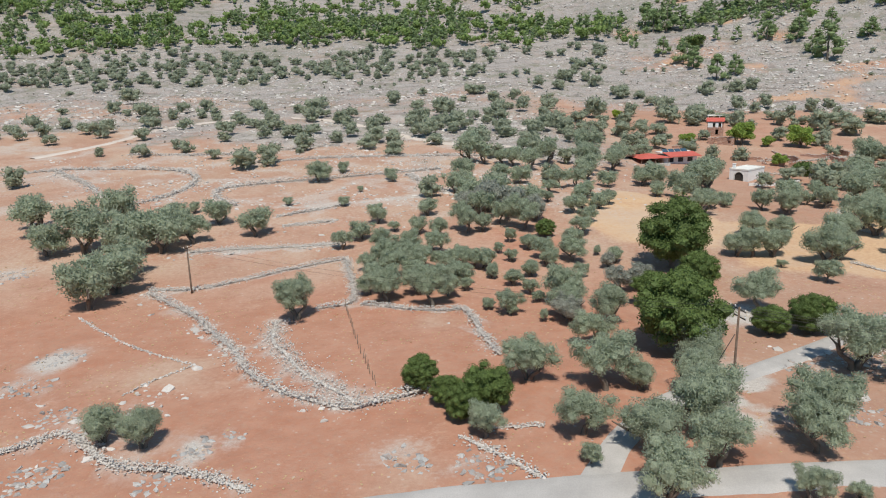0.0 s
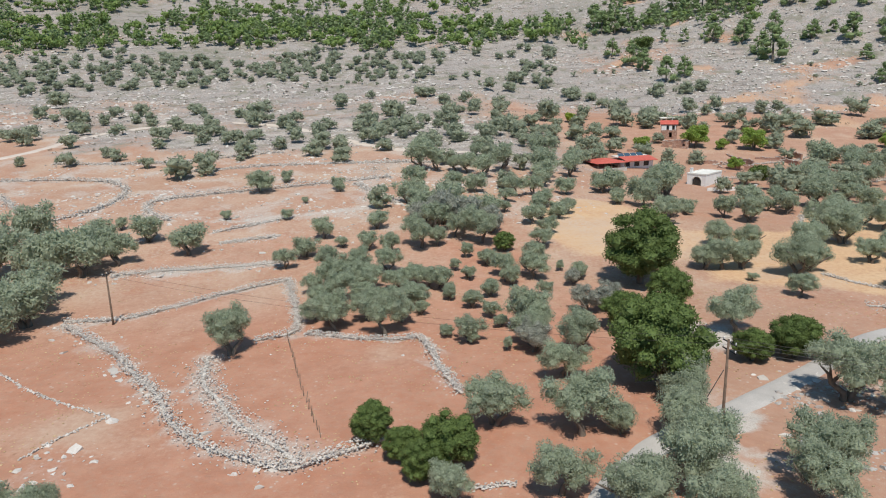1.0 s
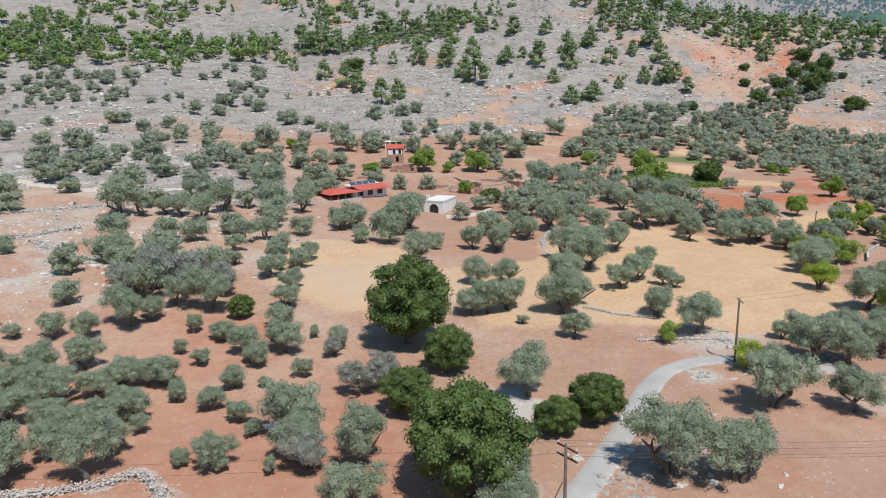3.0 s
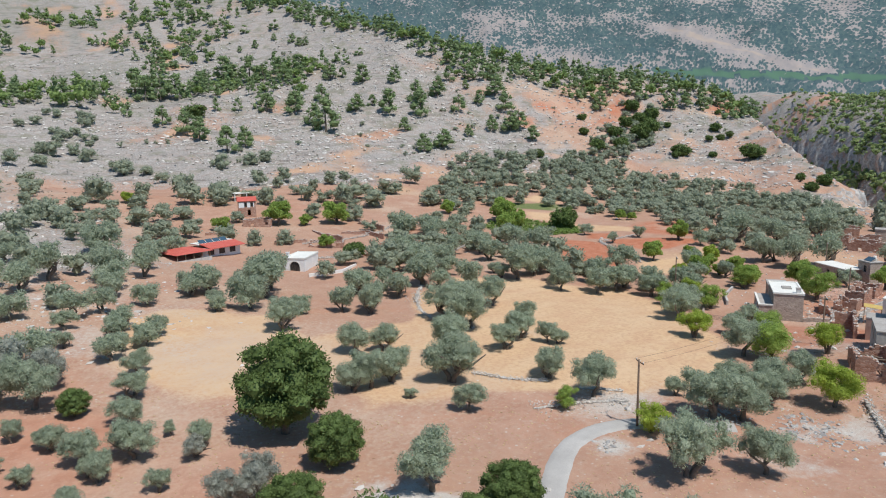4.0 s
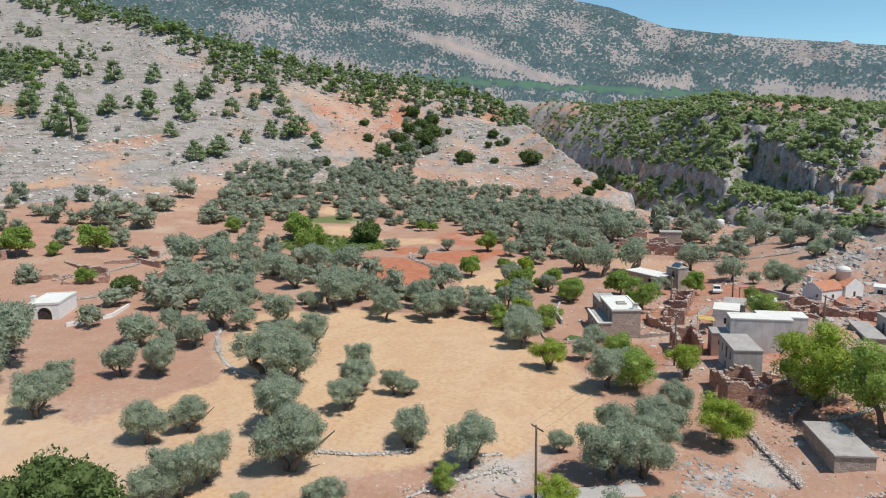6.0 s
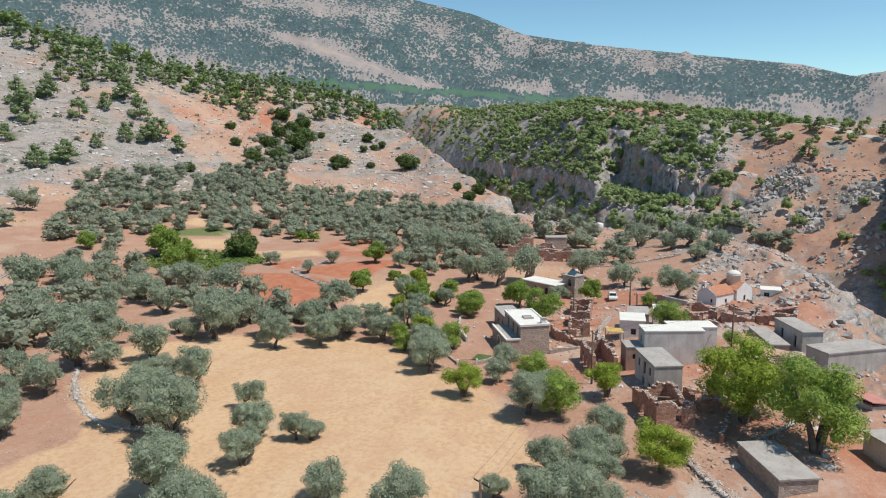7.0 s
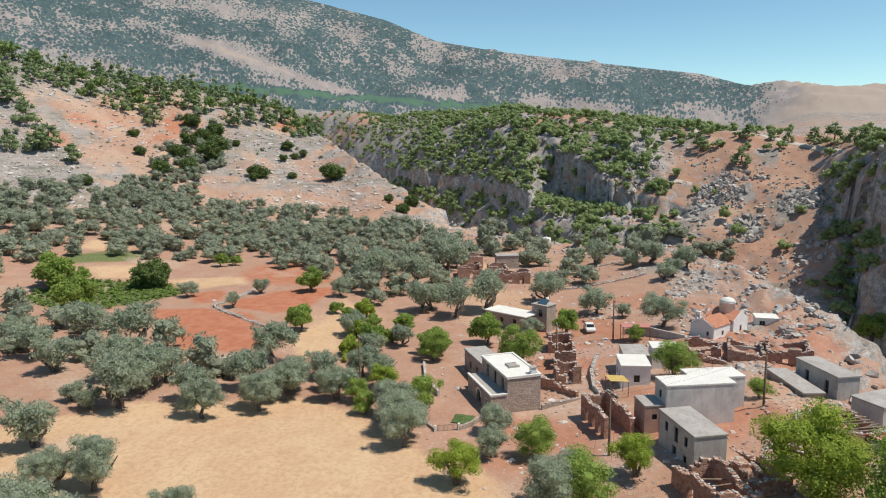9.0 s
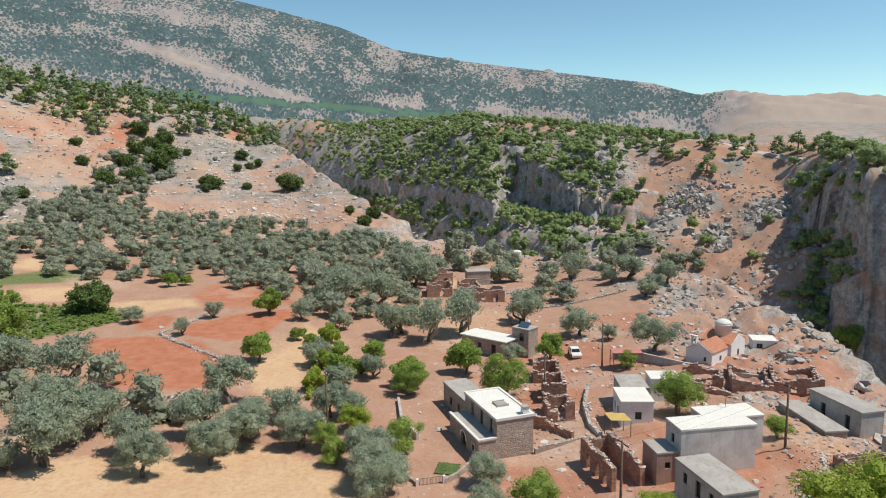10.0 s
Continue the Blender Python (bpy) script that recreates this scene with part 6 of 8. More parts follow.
M_TILE = plain_mat("orange_clay_tiles", (0.52, 0.22, 0.13), (0.60, 0.30, 0.19), 2.0, 0.85, fine=5.0, bump=0.4)
M_REDROOF = plain_mat("bright_red_roof", (0.52, 0.10, 0.075), (0.58, 0.15, 0.11), 0.8, 0.7, fine=6.0, bump=0.2)
M_PINKROOF = plain_mat("faded_red_sheet_roof", (0.50, 0.20, 0.16), (0.56, 0.27, 0.22), 0.8, 0.7, fine=6.0, bump=0.2)
M_WOOD = plain_mat("old_grey_timber", (0.20, 0.145, 0.10), (0.33, 0.26, 0.20), 2.5, 0.9, fine=10.0)
M_DOOR = plain_mat("dark_painted_timber", (0.035, 0.032, 0.03), (0.07, 0.06, 0.05), 2.0, 0.6)
M_GLASS = Nodes("window_glass", 0.08, spec=0.5).colour((0.02, 0.024, 0.028)).mat
M_IRON = plain_mat("dark_iron", (0.04, 0.04, 0.042), (0.08, 0.075, 0.07), 4.0, 0.55, 0.7)
M_POLE = plain_mat("creosoted_pole_timber", (0.13, 0.085, 0.06), (0.21, 0.15, 0.11), 1.5, 0.9)
M_CERAMIC = Nodes("white_ceramic", 0.3).colour((0.7, 0.68, 0.64)).mat
M_CAR = Nodes("white_car_paint", 0.3, spec=0.5).colour((0.76, 0.76, 0.74)).mat
M_RUBBER = Nodes("tyre_rubber", 0.85).colour((0.025, 0.025, 0.027)).mat
M_SOLAR = Nodes("blue_solar_glass", 0.2, spec=0.5).colour((0.05, 0.09, 0.13)).mat
M_PINKWALL = render_mat("reddish_old_plaster", (0.40, 0.25, 0.20), (0.50, 0.34, 0.28), (0.30, 0.19, 0.15))
M_YELLOW = plain_mat("faded_yellow_sheet", (0.52, 0.36, 0.10), (0.60, 0.44, 0.16), 1.5, 0.7, fine=8.0, bump=0.1)
M_TURF = leaf_mat("clipped_lawn", (0.08, 0.12, 0.04), (0.15, 0.22, 0.07), 0.1)


# ---- building helpers ----
def boxes_mesh(name, boxes, mat, bevel=0.0):
    """One mesh of several upright boxes (x0, x1, y0, y1, z0, z1)."""
    V, Fc = [], []
    for x0, x1, y0, y1, z0, z1 in boxes:
        o, b = len(V), bevel
        if b:
            V += [(x0, y0, z0), (x1, y0, z0), (x1, y1, z0), (x0, y1, z0), (x0, y0, z1 - b), (x1, y0, z1 - b), (x1, y1, z1 - b), (x0, y1, z1 - b), (x0 + b, y0 + b, z1), (x1 - b, y0 + b, z1), (x1 - b, y1 - b, z1), (x0 + b, y1 - b, z1)]
            Fc += [tuple(o + k for k in f) for f in ((3, 2, 1, 0), (0, 1, 5, 4), (1, 2, 6, 5), (2, 3, 7, 6), (3, 0, 4, 7), (4, 5, 9, 8), (5, 6, 10, 9), (6, 7, 11, 10), (7, 4, 8, 11), (8, 9, 10, 11))]
        else:
            V += [(x0, y0, z0), (x1, y0, z0), (x1, y1, z0), (x0, y1, z0), (x0, y0, z1), (x1, y0, z1), (x1, y1, z1), (x0, y1, z1)]
            Fc += [tuple(o + k for k in f) for f in ((3, 2, 1, 0), (0, 1, 5, 4), (1, 2, 6, 5), (2, 3, 7, 6), (3, 0, 4, 7), (4, 5, 6, 7))]
    # corners that fall together are one
    seat, order, at = {}, [], []
    for v in V:
        key = (round(v[0], 3), round(v[1], 3), round(v[2], 3))
        if key not in seat:
            seat[key] = len(order)
            order.append(v)
        at.append(seat[key])
    return mesh_from(name, order, [tuple(at[k] for k in f) for f in Fc], mat)


def wall_columns(length, z0, z1, openings, ragged, seed):
    """Upright strips (from, to, bottom, top) of a wall with openings, and a broken crown where it is ragged."""
    cuts = {0.0, length}
    step = 0.55 if ragged else 99.0
    k = step
    while k < length:
        cuts.add(k)
        k += step
    for off, w, sill, head, kind in openings:
        cuts |= {off, off + w}
        if kind == "arch":
            cuts |= {off + w * q / 8 for q in range(1, 8)}
    cuts = sorted(c for c in cuts if 0 <= c <= length)
    rng = np.random.RandomState(seed)
    drift = rng.uniform(0, 50)
    out = []
    for a, b in zip(cuts[:-1], cuts[1:]):
        if b - a < 0.02:
            continue
        top = z1
        if ragged:
            q = float(fbm(np.array([drift + a / 2.2]), np.array([seed * 1.7]), 3)[0])
            top = z1 - ragged * min(max(0.35 + 0.9 * q, 0.0), 1.0) - rng.uniform(0, 0.14)
        spans = [(z0, top)]
        for off, w, sill, head, kind in openings:
            if a >= off - 0.001 and b <= off + w + 0.001:
                h = head
                if kind == "arch":
                    u = ((a + b) / 2 - off - w / 2) / (w / 2)
                    h = head - w / 2 * (1 - math.sqrt(max(0, 1 - u * u)))
                spans = [(p, q) for lo, hi in spans for p, q in ((lo, min(hi, sill)), (max(lo, h), hi)) if q - p > 0.02]
        out += [(a, b, lo, hi) for lo, hi in spans]
    return out


def crown_stones(parent, strips, seed):
    """Loose pale stones along the broken top of a wall."""
    rng = np.random.RandomState(seed)
    tops = {}
    for x0, x1, y0, y1, _, hi in strips:
        key = (round(x0, 2), round(y0, 2))
        if key not in tops or hi > tops[key][4]:
            tops[key] = (x0, x1, y0, y1, hi)
    spots_at = []
    for x0, x1, y0, y1, hi in tops.values():
        for _ in range(max(2, int(7 * max(x1 - x0, y1 - y0)))):
            spots_at.append((rng.uniform(x0, x1), rng.uniform(y0, y1), hi + rng.uniform(-0.05, 0.10)))
    q = np.array(spots_at)
    v, t = rubble(q[:, 0], q[:, 1], rng.uniform(0.10, 0.24, len(q)), rng, q[:, 2])
    return tagged(part("rubble_crown", grid_mesh("rubble_crown", v, t, M_STONE), parent, "loose pale stones on the broken wall top"), kind="stuff")


def house(name, label, category, at, angle, L, W, base, top, wall_mat, roof_mat=None, openings=None, ragged=0.0, seed=1, thick=0.42, overhang=0.12, sides="front back left right", slab=0.2, deep=1.6, parapet=0.0):
    """A house or ruin. Its own x runs away from the front, y to the left; base and top are heights over the sea of the place."""
    e = thing(name, pose(at[0], at[1], base, 0, 0, angle), label, category)
    h = top - base
    openings = openings or {}
    for k, side in enumerate(sides.split()):
        run = W if side in ("front", "back") else L - 2 * thick
        ops = openings.get(side, [])
        cols = wall_columns(run, -deep, h, ops, ragged, seed * 7 + k)
        t = thick
        if side == "front":
            bx = [(0, t, a, b, lo, hi) for a, b, lo, hi in cols]
        elif side == "back":
            bx = [(L - t, L, a, b, lo, hi) for a, b, lo, hi in cols]
        elif side == "right":
            bx = [(a + t, b + t, 0, t, lo, hi) for a, b, lo, hi in cols]
        else:
            bx = [(a + t, b + t, W - t, W, lo, hi) for a, b, lo, hi in cols]
        part("wall", boxes_mesh("wall", bx, wall_mat), e)
        if ragged:
            crown_stones(e, bx, seed * 5 + k)
        for off, w, sill, head, kind in ops:
            o = off + (t if side in ("left", "right") else 0)
            # local frame of the opening: along, depth inward
            if side == "front":
                m = pose(0, o, 0, 0, 0, 90) @ Matrix.Diagonal((1, -1, 1, 1))
            elif side == "back":
                m = pose(L, o, 0, 0, 0, 90)
            elif side == "right":
                m = pose(o, 0, 0)
            else:
                m = pose(o, W, 0) @ Matrix.Diagonal((1, -1, 1, 1))
            if kind == "window":
                win = part("window", boxes_mesh("window", [(0.002, 0.08, 0.14, 0.22, sill, head), (w - 0.08, w - 0.002, 0.14, 0.22, sill, head), (w / 2 - 0.03, w / 2 + 0.03, 0.15, 0.21, sill + 0.08, head - 0.08), (0.08, w - 0.08, 0.14, 0.22, sill + 0.002, sill + 0.08), (0.08, w - 0.08, 0.14, 0.22, head - 0.08, head - 0.002)], M_DOOR), e)
                win.matrix_basis = m
                part("pane", boxes_mesh("pane", [(0.08, w - 0.08, 0.18, 0.19, sill + 0.08, head - 0.08)], M_GLASS), win)
            elif kind in ("door", "arch"):
                leaf = part("door", boxes_mesh("door", [(0.002, w / 2 - 0.01, 0.22, 0.28, sill, head), (w / 2 + 0.01, w - 0.002, 0.22, 0.28, sill, head), (0.12, w / 2 - 0.12, 0.2, 0.22, sill + 0.2, head - 0.4), (w / 2 + 0.12, w - 0.12, 0.2, 0.22, sill + 0.2, head - 0.4)], M_DOOR), e)
                leaf.matrix_basis = m
            if kind == "arch":
                ring = []
                for q in range(10):
                    a0, a1 = math.pi * q / 10, math.pi * (q + 1) / 10
                    ring.append((a0, a1))
                V, Fc = [], []
                for a0, a1 in ring:
                    n0 = len(V)
                    for dep in (-0.05, 0.1):
                        for a in (a0, a1):
                            for r in (w / 2, w / 2 + 0.2):
                                V.append((w / 2 + r * math.cos(a), dep, head - w / 2 + r * math.sin(a)))
                    Fc += [tuple(n0 + k for k in f) for f in ((0, 1, 3, 2), (4, 6, 7, 5), (1, 5, 7, 3), (0, 2, 6, 4), (0, 4, 5, 1), (2, 3, 7, 6))]
                for x0 in (-0.2, w):
                    n0 = len(V)
                    for dep in (-0.05, 0.1):
                        V += [(x0, dep, sill), (x0 + 0.2, dep, sill), (x0 + 0.2, dep, head - w / 2), (x0, dep, head - w / 2)]
                    Fc += [tuple(n0 + k for k in f) for f in ((0, 1, 2, 3), (4, 7, 6, 5), (0, 4, 5, 1), (1, 5, 6, 2), (2, 6, 7, 3), (3, 7, 4, 0))]
                arch = part("stone_arch", mesh_from("stone_arch", V, Fc, M_LIMEROOF), e, "pale cut stone arch")
                arch.matrix_basis = m
    if roof_mat:
        o = overhang
        part("roof", boxes_mesh("roof", [(-o, L + o, -o, W + o, h + 0.004, h + slab)], roof_mat, 0.03), e)
        if parapet:
            p = parapet
            rim = [(-o, 0.2, -o, W + o, h + slab, h + slab + p), (L - 0.2, L + o, -o, W + o, h + slab, h + slab + p), (0.2, L - 0.2, -o, 0.2, h + slab, h + slab + p), (0.2, L - 0.2, W - 0.2, W + o, h + slab, h + slab + p)]
            part("parapet", boxes_mesh("parapet", rim, roof_mat), e)
    elif ragged:
        # fallen stone along the crowns and the foot of the walls
        rng = np.random.RandomState(seed + 50)
        n = int((L + W) * 9)
        x, y = rng.uniform(0, L, n), rng.uniform(0, W, n)
        edge = rng.rand(n) < 0.6
        which = rng.randint(0, 4, n)
        x = np.where(edge & (which == 0), thick / 2, np.where(edge & (which == 1), L - thick / 2, x))
        y = np.where(edge & (which == 2), thick / 2, np.where(edge & (which == 3), W - thick / 2, y))
        z = np.where(edge, rng.uniform(-0.1, 0.25, n), rng.uniform(-0.1, 0.35, n))
        v, t = rubble(x, y, rng.uniform(0.12, 0.34, n), rng, z)
        tagged(part("rubble", grid_mesh("rubble", v, t, M_STONE), e, "heap of fallen stones"), kind="stuff")
    return e


def slope_roof(parent, name, x0, x1, y0, y1, z_eave, z_ridge, mat, along_x=True, over=0.25, thick=0.12):
    """A two-sided roof of slabs with rows of raised tile ribs."""
    V, Fc = [], []

    def slab(p, q, r, s):
        o = len(V)
        up = Vector((0, 0, thick))
        for k in (p, q, r, s):
            V.append(tuple(k))
        for k in (p, q, r, s):
            V.append(tuple(Vector(k) + up))
        Fc.extend(tuple(o + k for k in f) for f in ((3, 2, 1, 0), (4, 5, 6, 7), (0, 1, 5, 4), (1, 2, 6, 5), (2, 3, 7, 6), (3, 0, 4, 7)))

    if along_x:
        ym = (y0 + y1) / 2
        drop = (z_ridge - z_eave) / (ym - y0) * over
        for ya, yb in ((y0 - over, ym), (y1 + over, ym)):
            slab((x0 - over, ya, z_eave - drop), (x1 + over, ya, z_eave - drop), (x1 + over, yb, z_ridge), (x0 - over, yb, z_ridge))
            n = int((x1 - x0 + 2 * over) / 0.3)
            for k in range(n):
                xa = x0 - over + (k + 0.15) * (x1 - x0 + 2 * over) / n
                slab((xa, ya, z_eave - drop + 0.03), (xa + 0.14, ya, z_eave - drop + 0.03), (xa + 0.14, yb, z_ridge + 0.03), (xa, yb, z_ridge + 0.03))
    else:
        xm = (x0 + x1) / 2
        drop = (z_ridge - z_eave) / (xm - x0) * over
        for xa, xb in ((x0 - over, xm), (x1 + over, xm)):
            slab((xa, y0 - over, z_eave - drop), (xa, y1 + over, z_eave - drop), (xb, y1 + over, z_ridge), (xb, y0 - over, z_ridge))
            n = int((y1 - y0 + 2 * over) / 0.3)
            for k in range(n):
                ya = y0 - over + (k + 0.15) * (y1 - y0 + 2 * over) / n
                slab((xa, ya, z_eave - drop + 0.03), (xa, ya + 0.14, z_eave - drop + 0.03), (xb, ya + 0.14, z_ridge + 0.03), (xb, ya, z_ridge + 0.03))
    return part(name, mesh_from(name, V, Fc, mat), parent)


def prism(name, x0, x1, y0, y1, z0, z1, mat, along_x=True):
    """The triangular top of a gable wall."""
    if along_x:
        ym = (y0 + y1) / 2
        V = [(x0, y0, z0), (x0, y1, z0), (x0, ym, z1), (x1, y0, z0), (x1, y1, z0), (x1, ym, z1)]
    else:
        xm = (x0 + x1) / 2
        V = [(x0, y0, z0), (x1, y0, z0), (xm, y0, z1), (x0, y1, z0), (x1, y1, z0), (xm, y1, z1)]
    return mesh_from(name, V, [(0, 2, 1), (3, 4, 5), (0, 1, 4, 3), (1, 2, 5, 4), (2, 0, 3, 5)], mat)


def lathe(name, profile, sides, mat, at=(0, 0, 0), smooth_shade=True):
    V, Fc = [], []
    for r, z in profile:
        for k in range(sides):
            a = 2 * math.pi * k / sides
            V.append((at[0] + r * math.cos(a), at[1] + r * math.sin(a), at[2] + z))
    for n in range(len(profile) - 1):
        for k in range(sides):
            k2 = (k + 1) % sides
            Fc.append((n * sides + k, n * sides + k2, (n + 1) * sides + k2, (n + 1) * sides + k))
    Fc.append(tuple(range(sides))[::-1])
    Fc.append(tuple((len(profile) - 1) * sides + k for k in range(sides)))
    return mesh_from(name, V, Fc, mat, smooth_shade)


def rods(name, lines, radius, mat, sides=6):
    V, Fc = [], []
    for pts in lines:
        v, f = tube(pts, [radius] * len(pts), sides)
        o = len(V)
        V += v
        Fc += [tuple(o + k for k in q) for q in f]
        Fc += [tuple(o + k for k in range(sides))[::-1], tuple(o + len(v) - sides + k for k in range(sides))]
    return mesh_from(name, V, Fc, mat, sides > 5)

# ---- the restored stone house ----
A = house("stone_house", "restored two-storey stone house with a flat white roof", "house", (124.9, 89.2), 31, 9.8, 4.7, 1.4, 6.2, M_MASON, M_LIMEROOF,
          {"left": [(0.9, 0.75, 2.75, 4.55, "door"), (3.7, 0.75, 2.75, 4.55, "window"), (6.6, 0.75, 2.75, 4.55, "door")], "front": []}, seed=1, parapet=0.12)
part("terrace_wall", boxes_mesh("terrace_wall", [(a, b, 7.0 - 0.42, 7.0, lo, hi) for a, b, lo, hi in wall_columns(9.3, -1.6, 2.6, [(1.3, 0.8, 0.9, 1.8, "window"), (3.9, 1.7, 0.0, 2.1, "arch")], 0, 3)], M_MASON), A)
part("terrace_wall", boxes_mesh("terrace_wall", [(0, 0.42, 4.7, 6.58, -1.6, 2.6)], M_MASON), A)
part("terrace_wall", boxes_mesh("terrace_wall", [(8.88, 9.3, 4.7, 6.58, -1.6, 2.6)], M_MASON), A)
part("terrace_roof", boxes_mesh("terrace_roof", [(-0.1, 9.4, 4.704, 7.1, 2.604, 2.75)], M_CONCRETE, 0.03), A)
part("terrace_parapet", boxes_mesh("terrace_parapet", [(-0.1, 9.4, 6.75, 7.1, 2.75, 2.92), (-0.1, 0.25, 4.71, 6.75, 2.75, 2.92)], M_LIMEROOF), A, "white coping")
V, Fc = [], []
for q in range(10):
    a0, a1 = math.pi * q / 10, math.pi * (q + 1) / 10
    n0 = len(V)
    for dep in (7.0, 7.06):
        for a in (a0, a1):
            for r in (0.85, 1.08):
                V.append((4.75 + r * math.cos(a), dep, 1.25 + r * math.sin(a)))
    Fc += [tuple(n0 + k for k in f) for f in ((0, 1, 3, 2), (4, 6, 7, 5), (1, 5, 7, 3), (0, 2, 6, 4))]
part("stone_arch", mesh_from("stone_arch", V, Fc, M_LIMEROOF), A, "white painted arch over the door")
part("door", boxes_mesh("door", [(3.92, 5.58, 6.62, 6.68, 0, 2.05)], M_DOOR), A, "dark arched timber door")
win = part("window", boxes_mesh("window", [(1.2, 1.32, 7.0, 7.05, 0.8, 1.9), (2.08, 2.2, 7.0, 7.05, 0.8, 1.9), (1.32, 2.08, 7.0, 7.05, 1.78, 1.9), (1.32, 2.08, 7.0, 7.05, 0.8, 0.92)], M_LIMEROOF), A, "window with a white surround")
part("pane", boxes_mesh("pane", [(1.32, 2.08, 6.8, 6.82, 0.92, 1.78)], M_GLASS), win)
chim = part("chimney", boxes_mesh("chimney", [(0.25, 0.95, 0.5, 1.2, 5.0, 5.85)], M_WHITE), A, "white plastered chimney")
part("chimney_cap", boxes_mesh("chimney_cap", [(0.17, 1.03, 0.42, 1.28, 5.85, 5.97)], M_CONCRETE), chim)
part("roof_hatch", boxes_mesh("roof_hatch", [(3.6, 4.9, 1.6, 3.0, 5.0, 5.22), (3.5, 3.6, 1.5, 3.1, 5.0, 5.3), (4.9, 5.0, 1.5, 3.1, 5.0, 5.3)], M_CONCRETE), A, "grey roof hatch")
house("stone_annex", "low grey annex with a flat concrete roof behind the stone house", "annex", (133.4, 95.3), 31, 8.6, 3.4, 1.5, 4.7, M_MASON, M_CONCRETE, {"left": [(2.0, 0.8, 0.1, 2.1, "door"), (5.0, 0.8, 0.9, 2.0, "window")]}, seed=2)


def yard_wall(line, base, top, label, mat=None, thick=0.35, ragged=0.0, seed=1):
    """A built boundary wall through several corners."""
    e = thing("boundary_wall", (line[0][0], line[0][1], base), label, "wall")
    for n, ((ax, ay), (bx, by)) in enumerate(zip(line[:-1], line[1:])):
        d, ang = math.hypot(bx - ax, by - ay), math.degrees(math.atan2(by - ay, bx - ax))
        w = part("wall_section", boxes_mesh("wall_section", [(a, b, -thick / 2, thick / 2, lo, hi) for a, b, lo, hi in wall_columns(d - 0.02 * (n > 0), -1.4, top - base, [], ragged, seed + n)], mat or M_MASON), e)
        w.matrix_basis = pose(ax - line[0][0], ay - line[0][1], 0, 0, 0, ang)
        if ragged:
            crown_stones(e, [(a, b, -thick / 2, thick / 2, lo, hi) for a, b, lo, hi in wall_columns(d - 0.02 * (n > 0), -1.4, top - base, [], ragged, seed + n)], seed + n).matrix_basis = w.matrix_basis
    return e


yard_wall([(121.3, 95.6), (117.2, 97.0), (115.6, 98.2)], 1.3, 2.2, "low stone garden wall with pale coping")
yard_wall([(114.4, 100.8), (116.8, 103.0), (121, 105.5)], 1.3, 2.1, "low stone garden wall beside the gate")
yard_wall([(124.6, 89.0), (129.2, 83.0), (131.0, 80.2)], 1.5, 2.5, "rough stone yard wall on red earth", ragged=0.3)
yard_wall([(126, 103.5), (131, 106.8), (138, 109)], 1.4, 2.6, "plastered garden wall behind fruit trees", M_GREY)
gate = thing("garden_gate", pose(115.6, 98.3, 1.35, 0, 0, 116), "dark iron double gate between stone posts", "gate")
part("gate_leaf", rods("gate_leaf", [[(0.1, 0, 0.15), (1.3, 0, 0.15)], [(0.1, 0, 1.15), (1.3, 0, 1.15)]] + [[(0.1 + 0.15 * k, 0, 0.15), (0.1 + 0.15 * k, 0, 1.15)] for k in range(9)], 0.018, M_IRON), gate)
part("gate_leaf", rods("gate_leaf", [[(1.4, 0, 0.15), (2.6, 0, 0.15)], [(1.4, 0, 1.15), (2.6, 0, 1.15)]] + [[(1.4 + 0.15 * k, 0, 0.15), (1.4 + 0.15 * k, 0, 1.15)] for k in range(9)], 0.018, M_IRON), gate)
for px in (-0.25, 2.72):
    part("post", boxes_mesh("post", [(px, px + 0.3, -0.15, 0.15, -0.4, 1.2)], M_WHITE, 0.03), gate)
lawn_x, lawn_y = np.meshgrid(np.linspace(117.6, 120.2, 18), np.linspace(97.2, 99.6, 18))
lawn_c, lawn_t = rubble(lawn_x.ravel(), lawn_y.ravel(), np.full(lawn_x.size, 0.16), np.random.RandomState(3), ground(lawn_x.ravel(), lawn_y.ravel()) + 0.12, 0.5)
tagged(new("lawn", grid_mesh("lawn", lawn_c, lawn_t, M_TURF)), "small patch of clipped green lawn in the garden", "lawn", kind="stuff")

# ---- the white and grey houses ----
house("white_roofed_house", "grey plastered house with a bright white flat roof", "house", (119.1, 66.0), 20, 3.3, 8.3, 4.4, 8.9, M_PALE, M_LIMEROOF, {"left": [(1.0, 0.7, 2.6, 3.6, "window")], "front": []}, seed=4, overhang=0.06)
house("white_roofed_annex", "grey annex with a white flat roof and a small antenna", "annex", (122.9, 64.4), 20, 3.4, 6.6, 4.6, 8.55, M_PALE, M_LIMEROOF, {}, seed=5, overhang=0.06)
house("grey_house", "two-storey grey cement house with narrow dark windows", "house", (107.9, 68.3), 24, 7.6, 3.6, 2.9, 7.2, M_GREY, M_CONCRETE,
      {"left": [(0.9, 0.7, 2.6, 3.7, "window"), (2.9, 0.8, 2.2, 3.9, "window"), (5.1, 0.7, 2.6, 3.7, "window"), (1.0, 0.7, 0.7, 1.6, "window"), (3.2, 0.9, 0.0, 1.7, "door")]}, seed=6, overhang=0.08)
